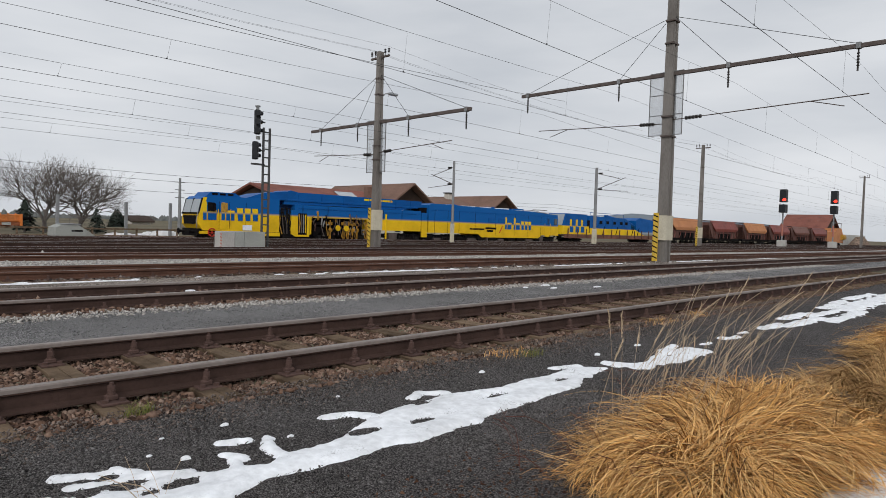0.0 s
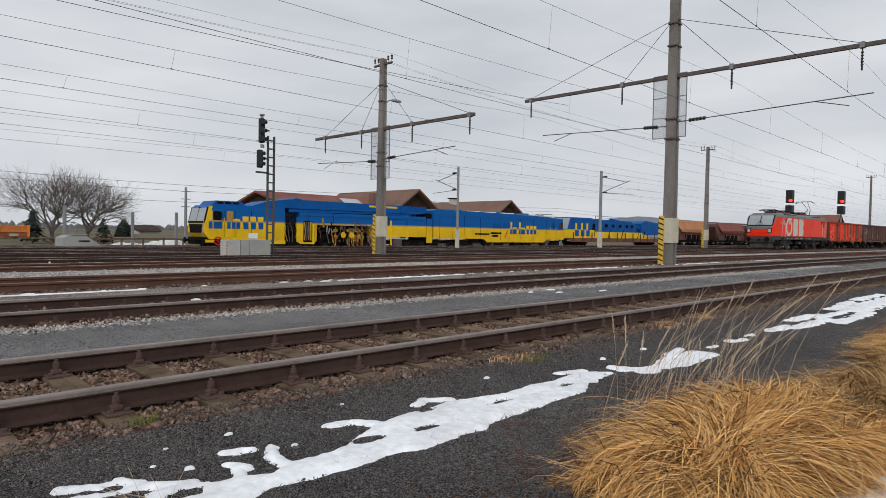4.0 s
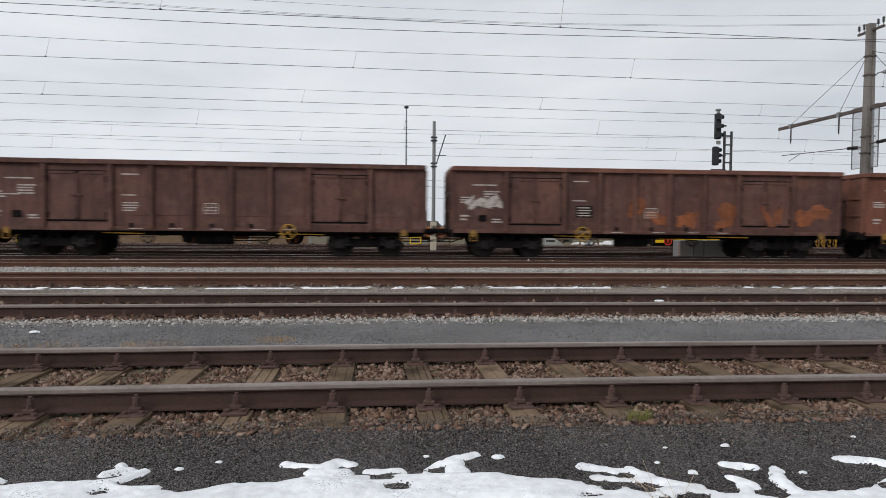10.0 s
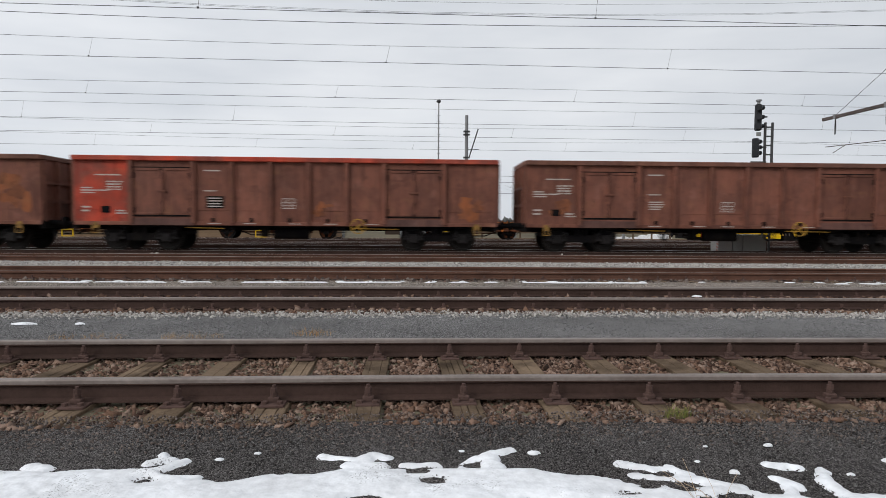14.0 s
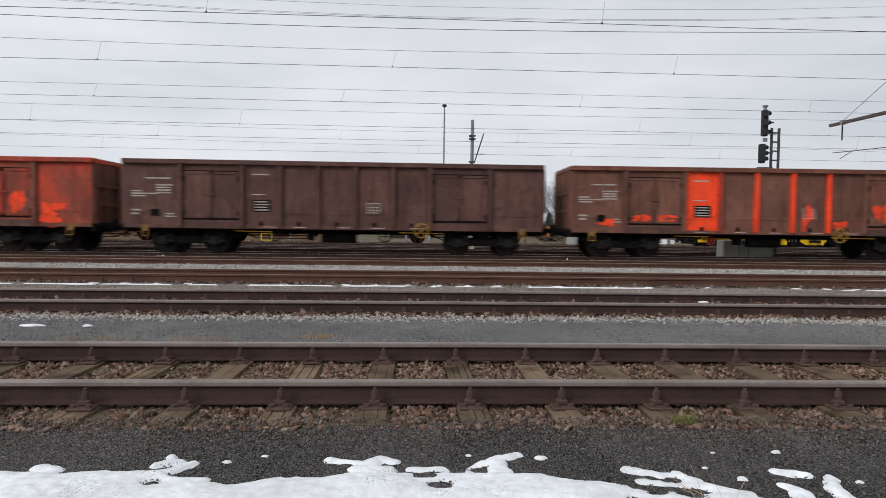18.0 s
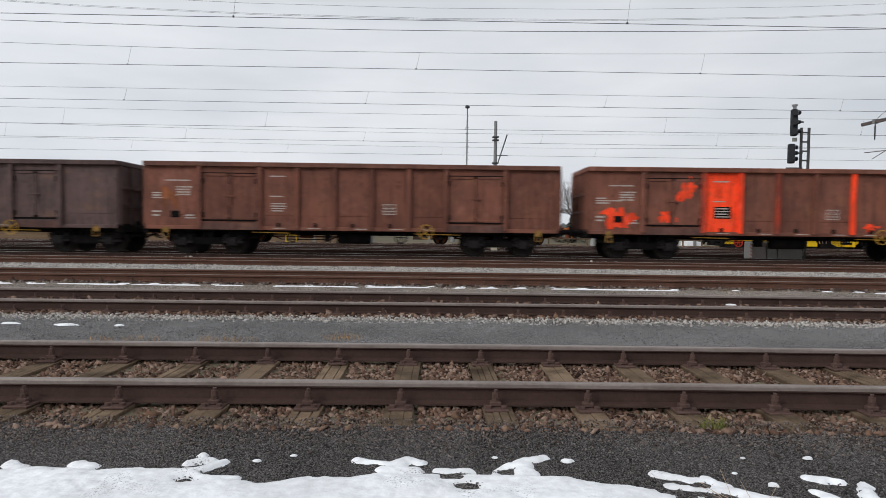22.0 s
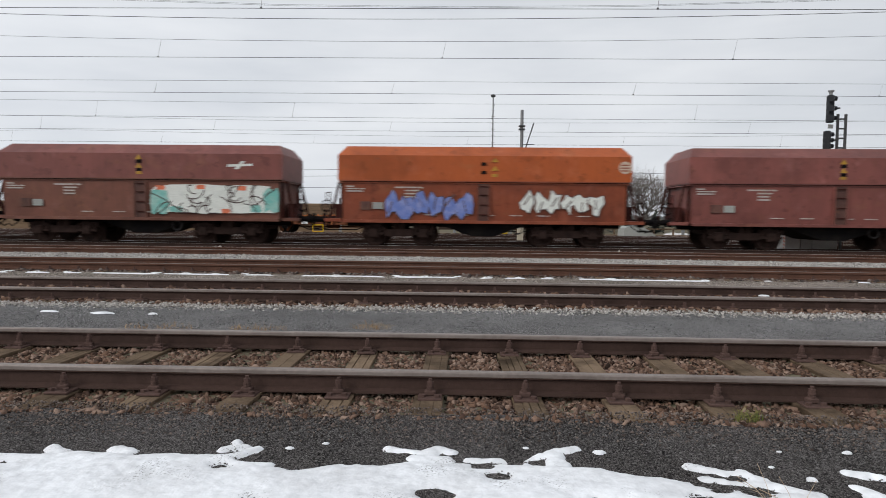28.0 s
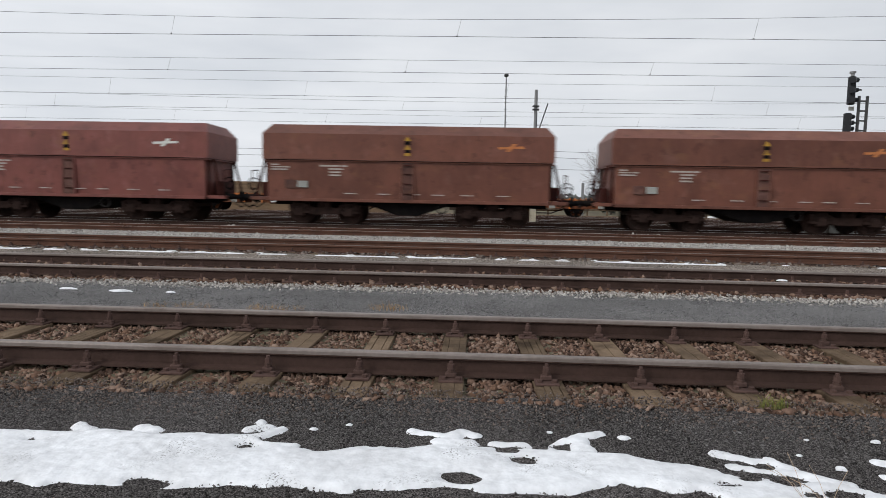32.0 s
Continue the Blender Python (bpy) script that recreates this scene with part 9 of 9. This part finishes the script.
def scrawl(w, y, x0, x1, z0, z1, material, seed, n=9):
    """A sprayed scrawl of plump, unreadable shapes."""
    r = random.Random(seed)
    step = (x1 - x0) / n
    for i in range(n):
        c = x0 + step * (i + 0.5)
        pts = []
        wide = r.uniform(0.5, 0.75)
        for k in range(10):
            a = 2 * math.pi * k / 10
            q = r.uniform(0.42, 1.25)
            pts.append((c + step * wide * q * math.cos(a), (z0 + z1) / 2 + (z1 - z0) / 2 * q * math.sin(a)))
        part("scrawl", G().prism(pts, y - 0.006 - 0.001 * (i % 3), y + 0.002, "y"), material, w)
        rim = [(c + (a - c) * 1.1, (z0 + z1) / 2 + (b - (z0 + z1) / 2) * 1.1) for a, b in pts]
        part("scrawl_outline", G().prism(rim, y - 0.0045, y + 0.002, "y"), GREY_BROWN, w)
        z = (z0 + z1) / 2 + r.uniform(-0.2, 0.2) * (z1 - z0)
        lean = r.uniform(-0.3, 0.3)
        hole = [(c + step * (lean - 0.05), z - 0.2 * (z1 - z0)), (c + step * (lean + 0.04), z - 0.22 * (z1 - z0)), (c + step * (0.08 - lean), z + 0.2 * (z1 - z0)), (c - step * lean, z + 0.23 * (z1 - z0))]
        part("scrawl_outline", G().prism(hole, y - 0.0105, y + 0.002, "y"), GREY_BROWN, w)


def lilac_wagon(w, y):
    patches(w, y, [(-4.9, 1.6, 0.25, 0.5), (-3.8, 2.0, 0.4, 0.45), (3.9, 1.9, 0.35, 0.6), (4.8, 1.7, 0.3, 0.4), (5.9, 1.4, 0.5, 0.3)], RED_FRESH)
    scrawl(w, y, -0.55, 3.25, 1.12, 1.95, GRAFF_LILAC, 5, 5)
    scrawl(w, y, -3.1, -0.75, 1.12, 1.35, GRAFF_LILAC, 6, 4)
    patches(w, y, [(5.0, 1.8, 0.3, 0.3), (-4.0, 1.9, 0.2, 0.25)], GREY_BROWN, "scrawl")


def worn_red(w, y):
    patches(w, y, [(6.3, 1.3, 0.6, 0.2), (2.6, 1.3, 0.3, 0.15)], RED_FRESH)
    patches(w, y, [(2.6, 1.9, 0.35, 0.3), (4.2, 2.2, 0.3, 0.4), (3.6, 1.7, 0.3, 0.2)], FALS_PALE, "scrawl")
    part("wagon_label", G().box(-6.6, -6.15, y - 0.022, y + 0.002, 1.27, 1.6), GRAFF_BLUE, w, "small blue label")


def pale_text(w, y):
    bars(w, [[0.16, 0.2, 0.18, 0.2, 0.2]], y, 2.75, 5.85, CREAM, 0.2)


def slashes(w, y):
    patches(w, y, [(-0.6, 1.9, 0.3, 0.3), (0.2, 1.5, 0.4, 0.2), (1.4, 1.45, 0.4, 0.25), (2.7, 1.5, 0.45, 0.35), (4.9, 1.6, 0.2, 0.3), (6.3, 1.6, 0.7, 0.3)], RUST)
    for x in (4.05,):
        part("paint_slash", G().prism([(x + 0.45, 1.2), (x + 0.75, 1.2), (x + 0.3, 1.95), (x + 0.1, 1.95)], y - 0.046, y - 0.04, "y"), RUST, w)
    scrawl(w, y, -6.9, -5.6, 1.7, 2.3, WHITE_MARK, 8, 3)


def rusty(w, y):
    patches(w, y, [(-1.35, 1.6, 0.4, 0.3), (1.3, 1.95, 0.42, 0.5), (6.3, 2.5, 0.75, 0.35), (-4.2, 1.9, 0.3, 0.5), (3.9, 1.8, 0.2, 0.5), (-2.7, 2.0, 0.3, 0.25)], RUST)
    pale_text(w, y)


R0, D0 = RED_FRESH, BROWN_DARK
CARS = [
    (BROWN, REDDISH, "open wagon of faded brown steel with fresh red panels", {0: R0, 2: R0, 1: REDDISH, 8: REDDISH}, first_wagon, {i: R0 for i in range(8)}),
    (BROWN_DARK, BROWN_DARK, "dark brown open wagon with sooty sides", {}, None, {}),
    (BROWN_DARK, BROWN, "dark brown open wagon with orange slashes and pale scrawl", {}, slashes, {}),
    (BROWN, BROWN, "weathered brown open wagon with pale lettering on its last panel", {0: BROWN_WARM}, pale_text, {}),
    (BROWN, REDDISH, "brown open wagon with one bright red panel and red posts", {0: REDDISH, 2: R0, 1: BROWN_WARM}, patch_red((-3.0, 1.2, 0.4, 0.15), (4.3, 1.3, 0.3, 0.1), (6.3, 1.3, 0.6, 0.15), (2.6, 1.2, 0.3, 0.1)), {3: REDDISH, 5: REDDISH, 7: R0}),
    (BROWN_WARM, BROWN, "rust-brown open wagon with faded lettering", {}, patch_rust((6.4, 2.1, 0.6, 0.45), (2.6, 1.7, 0.3, 0.25)), {}),
    (BROWN_WARM, REDDISH, "rust-brown open wagon with red-tinged lettering panel", {0: REDDISH}, patch_rust((6.3, 1.5, 0.5, 0.3), (1.2, 1.5, 0.3, 0.2)), {}),
    (BROWN_WARM, BROWN, "brown open wagon with a worn rust-coloured side", {}, patch_rust((-6.2, 1.6, 0.4, 0.2)), {}),
    (BROWN_DARK, BROWN, "dark brown open wagon with dull panels", {}, None, {}),
    (BROWN, BROWN, "brown open wagon with faint red panel and pale lettering", {2: REDDISH}, pale_text, {}),
    (BROWN_WARM, REDDISH, "red-patched brown open wagon sprayed with lilac scrawl", {0: REDDISH, 1: REDDISH, 2: R0, 3: R0, 7: REDDISH, 8: REDDISH}, lilac_wagon, {1: REDDISH, 2: R0, 3: R0}),
    (BROWN_DARK, BROWN_DARK, "dark greyish brown open wagon", {}, None, {}),
    (BROWN, BROWN_WARM, "brown open wagon with a red panel and red door frames", {2: R0, 7: BROWN_WARM}, patch_red((-6.2, 1.3, 0.5, 0.12), (-4.9, 1.42, 0.3, 0.14), (-3.9, 1.42, 0.3, 0.14), (4.0, 1.8, 0.3, 0.3), (4.9, 2.1, 0.3, 0.4), (5.0, 1.5, 0.3, 0.2), (2.5, 1.3, 0.3, 0.15), (5.8, 1.2, 0.3, 0.1), (1.2, 1.5, 0.15, 0.4)), {2: REDDISH, 3: R0, 4: R0, 5: R0}),
    (BROWN, BROWN_WARM, "open wagon with bright red fore panels and brown aft panels", {0: R0, 2: R0, 7: REDDISH}, patch_red((-1.3, 1.3, 0.4, 0.15), (-4.4, 1.6, 0.4, 0.3), (-3.9, 2.2, 0.25, 0.3), (4.4, 2.3, 0.3, 0.5), (6.2, 1.3, 0.6, 0.15), (0, 1.2, 0.3, 0.1)), {1: R0, 2: R0, 3: REDDISH, 4: R0, 5: R0, 6: REDDISH}),
    (REDDISH, BROWN, "worn red open wagon with fresh red panels and scrawl", {0: R0, 2: R0, 5: BROWN_WARM, 6: BROWN_WARM, 7: BROWN_WARM, 8: BROWN}, worn_red, {0: R0, 1: R0, 3: R0}),
    (GREY_BROWN, GREY_BROWN, "short sooty grey open wagon", {}, None, {}),
    (BROWN_WARM, BROWN, "evenly rust-brown open wagon", {}, patch_rust((-6.4, 1.9, 0.3, 0.3)), {}),
    (BROWN_WARM, BROWN_WARM, "rust-brown open wagon with one bright red panel", {2: R0}, patch_red((-6.3, 1.5, 0.6, 0.3), (-4.5, 1.5, 0.4, 0.2), (-3.9, 2.3, 0.3, 0.4), (4.0, 1.9, 0.3, 0.4), (4.9, 2.4, 0.3, 0.3), (4.8, 1.3, 0.5, 0.1), (6.2, 1.15, 0.5, 0.12), (2.6, 1.2, 0.3, 0.12)), {1: REDDISH, 2: R0, 3: REDDISH, 5: R0, 6: R0}),
    (BROWN, BROWN_DARK, "sooty brown open wagon with orange rust patches", {2: BROWN_WARM, 5: RUST, 8: RUST}, rusty, {}),
]
TRAIN = [(loco, 0.0)]
off = 9.4
for i, (base, rim, label, panels, extra, posts) in enumerate(CARS):
    short = i == 15
    length = 14.04 if short else 15.757
    off += length / 2
    if short:
        w = open_wagon(at(0, TRAIN_Y, RAIL_Z), base, rim, label, panels, half=6.57, posts=(-4.6, -2.9, -1.75, -0.6, 0.6, 1.75, 2.9, 4.6), seed=i, extra=None)
    else:
        w = open_wagon(at(0, TRAIN_Y, RAIL_Z), base, rim, label, panels, seed=i, extra=extra, post_paint=posts, wheel_x=(2.4, 2.6, -2.6, 2.5, 2.6, 3.0)[i % 6])
    TRAIN.append((w, off))
    off += length / 2


def teal_scrawl(w):
    """A whole panel sprayed white, with teal and coral corners and looping dark lines."""
    r = random.Random(12)

    def blot(x, z, a, b, y, material, n=14, rough=0.16):
        pts = [(x + a * (1 + r.uniform(-rough, rough)) * max(-1.0, min(1.0, 1.35 * math.cos(2 * math.pi * i / n))), z + b * (1 + r.uniform(-rough, rough)) * max(-1.0, min(1.0, 1.35 * math.sin(2 * math.pi * i / n)))) for i in range(n)]
        part("scrawl", G().prism(pts, y, y + 0.02, "y"), material, w)

    blot(2.65, 1.62, 2.15, 0.5, -1.376, GRAFF_WHITE, 26, 0.08)
    for x, z, a, b in ((0.7, 1.5, 0.35, 0.42), (4.75, 1.6, 0.28, 0.4), (4.2, 1.3, 0.2, 0.12), (1.3, 1.25, 0.22, 0.1)):
        blot(x, z, a, b, -1.379, GRAFF_TEAL)
    for x, z in ((0.75, 2.02), (2.2, 2.05), (3.7, 2.02), (3.1, 1.2)):
        blot(x, z, 0.16, 0.08, -1.382, CORAL)
    for k in range(7):
        x = 0.95 + 0.56 * k
        for j in range(4):
            pts, x1, z1 = [], x + r.uniform(-0.15, 0.3), r.uniform(1.25, 1.85)
            a, turn = r.uniform(0, 6.28), r.uniform(-1.0, 1.0)
            for i in range(6):
                pts.append((min(4.9, max(0.4, x1)), -1.384, min(2.12, max(1.12, z1))))
                x1, z1, a = x1 + 0.15 * math.cos(a), z1 + 0.15 * math.sin(a), a + turn
            part("scrawl_outline", G().tube(pts, 0.017, 4), GREY_BROWN, w)


def blue_scrawl(w):
    scrawl(w, -1.37, -3.6, -0.4, 1.0, 2.0, GRAFF_BLUE, 13, 6)
    scrawl(w, -1.37, 1.3, 4.2, 1.2, 2.0, GRAFF_WHITE, 14, 6)


def white_scrawl(w):
    """Thin looping chalk-like strokes, and pale drips under the ledge."""
    r = random.Random(17)
    for x0, x1, z0, z1, n in ((-1.9, -0.5, 1.32, 1.75, 9), (1.2, 3.3, 1.35, 1.72, 7)):
        for k in range(n):
            pts = []
            for i in range(9):
                u = i / 8
                pts.append((x0 + (x1 - x0) * (0.15 * r.random() + 0.85 * u), -1.372, z0 + (z1 - z0) * (0.5 + 0.5 * math.sin(6.3 * u * (1 + k % 3) + k))))
            part("scrawl_stroke", G().tube(pts, 0.013, 4), FALS_SCRAWL, w)
    for k in range(11):
        x = -4.0 + 0.8 * k + r.uniform(-0.2, 0.2)
        if abs(x) > 0.4:
            part("scrawl_stroke", G().prism([(x, 2.24), (x + r.uniform(0.25, 0.5), 2.24), (x + 0.2, 2.24 - r.uniform(0.1, 0.3)), (x + 0.08, 2.24 - r.uniform(0.05, 0.2))], -1.374, -1.352, "y"), FALS_SCRAWL, w)


F, FP, FD, FO = FALS, FALS_PALE, FALS_DARK, FALS_ORANGE
HOPPERS = [
    (F, F, FP, "bar", None, "oxide red hopper wagon with a dusty body"),
    (F, F, FP, "bar", None, "oxide red hopper wagon with a pale owner's mark"),
    (F, FD, FP, "bar", None, "oxide red hopper wagon with a darker lower body"),
    (FP, FP, FP, "bar", None, "faded pinkish brown hopper wagon"),
    (FD, FD, FD, "bar", None, "dull brown hopper wagon"),
    (FP, FD, FP, "bar", teal_scrawl, "brown hopper wagon sprayed with white and teal scrawl"),
    (FO, FALS_RUSTY, FO, "round", blue_scrawl, "orange hopper wagon sprayed with blue and white scrawl"),
    (FP, FP, FP, "bar", None, "faded oxide red hopper wagon with a white mark"),
    (FP, FP, FP, "round", None, "faded pinkish hopper wagon with a round mark"),
    (FP, FP, FP, "round", None, "faded pinkish hopper wagon with a round mark and faded lettering"),
    (F, FD, FP, "bar", white_scrawl, "dusty red hopper wagon with pale scratchy scrawl"),
    (FP, FP, FP, "bar", None, "dusty pinkish brown hopper wagon with a white mark"),
    (FD, FD, FD, "rust", None, "dull brown hopper wagon with an orange mark"),
    (FD, FD, FD, "rust", None, "dull brown hopper wagon with a blue and yellow label"),
]
for i, (up, low, top, mark, extra, label) in enumerate(HOPPERS):
    off += 6.18
    TRAIN.append((hopper_wagon(at(0, TRAIN_Y, RAIL_Z), up, low, top, label, mark, i, extra), off))
    off += 6.18


def train_x(t):
    """Where the middle of the locomotive is."""
    return -0.25 - SPEED * (t - 8.0)


def motions():
    for ob, d in TRAIN:
        rows = []
        for k in range(0, 65):
            x = train_x(k / 2) + d
            rows.append((k / 2, pose(x, TRAIN_Y - bend(x), RAIL_Z, 0, 0, heading(x))))
        walk(ob, rows)
    for ob, x, z, r in SPINNING:
        rows = []
        for k in range(0, 961):
            t = k / 30
            rows.append((t, pose(x, 0, z, 0, -math.degrees(SPEED * t / r) % 360 - 180, 0)))
        walk(ob, rows)


motions()
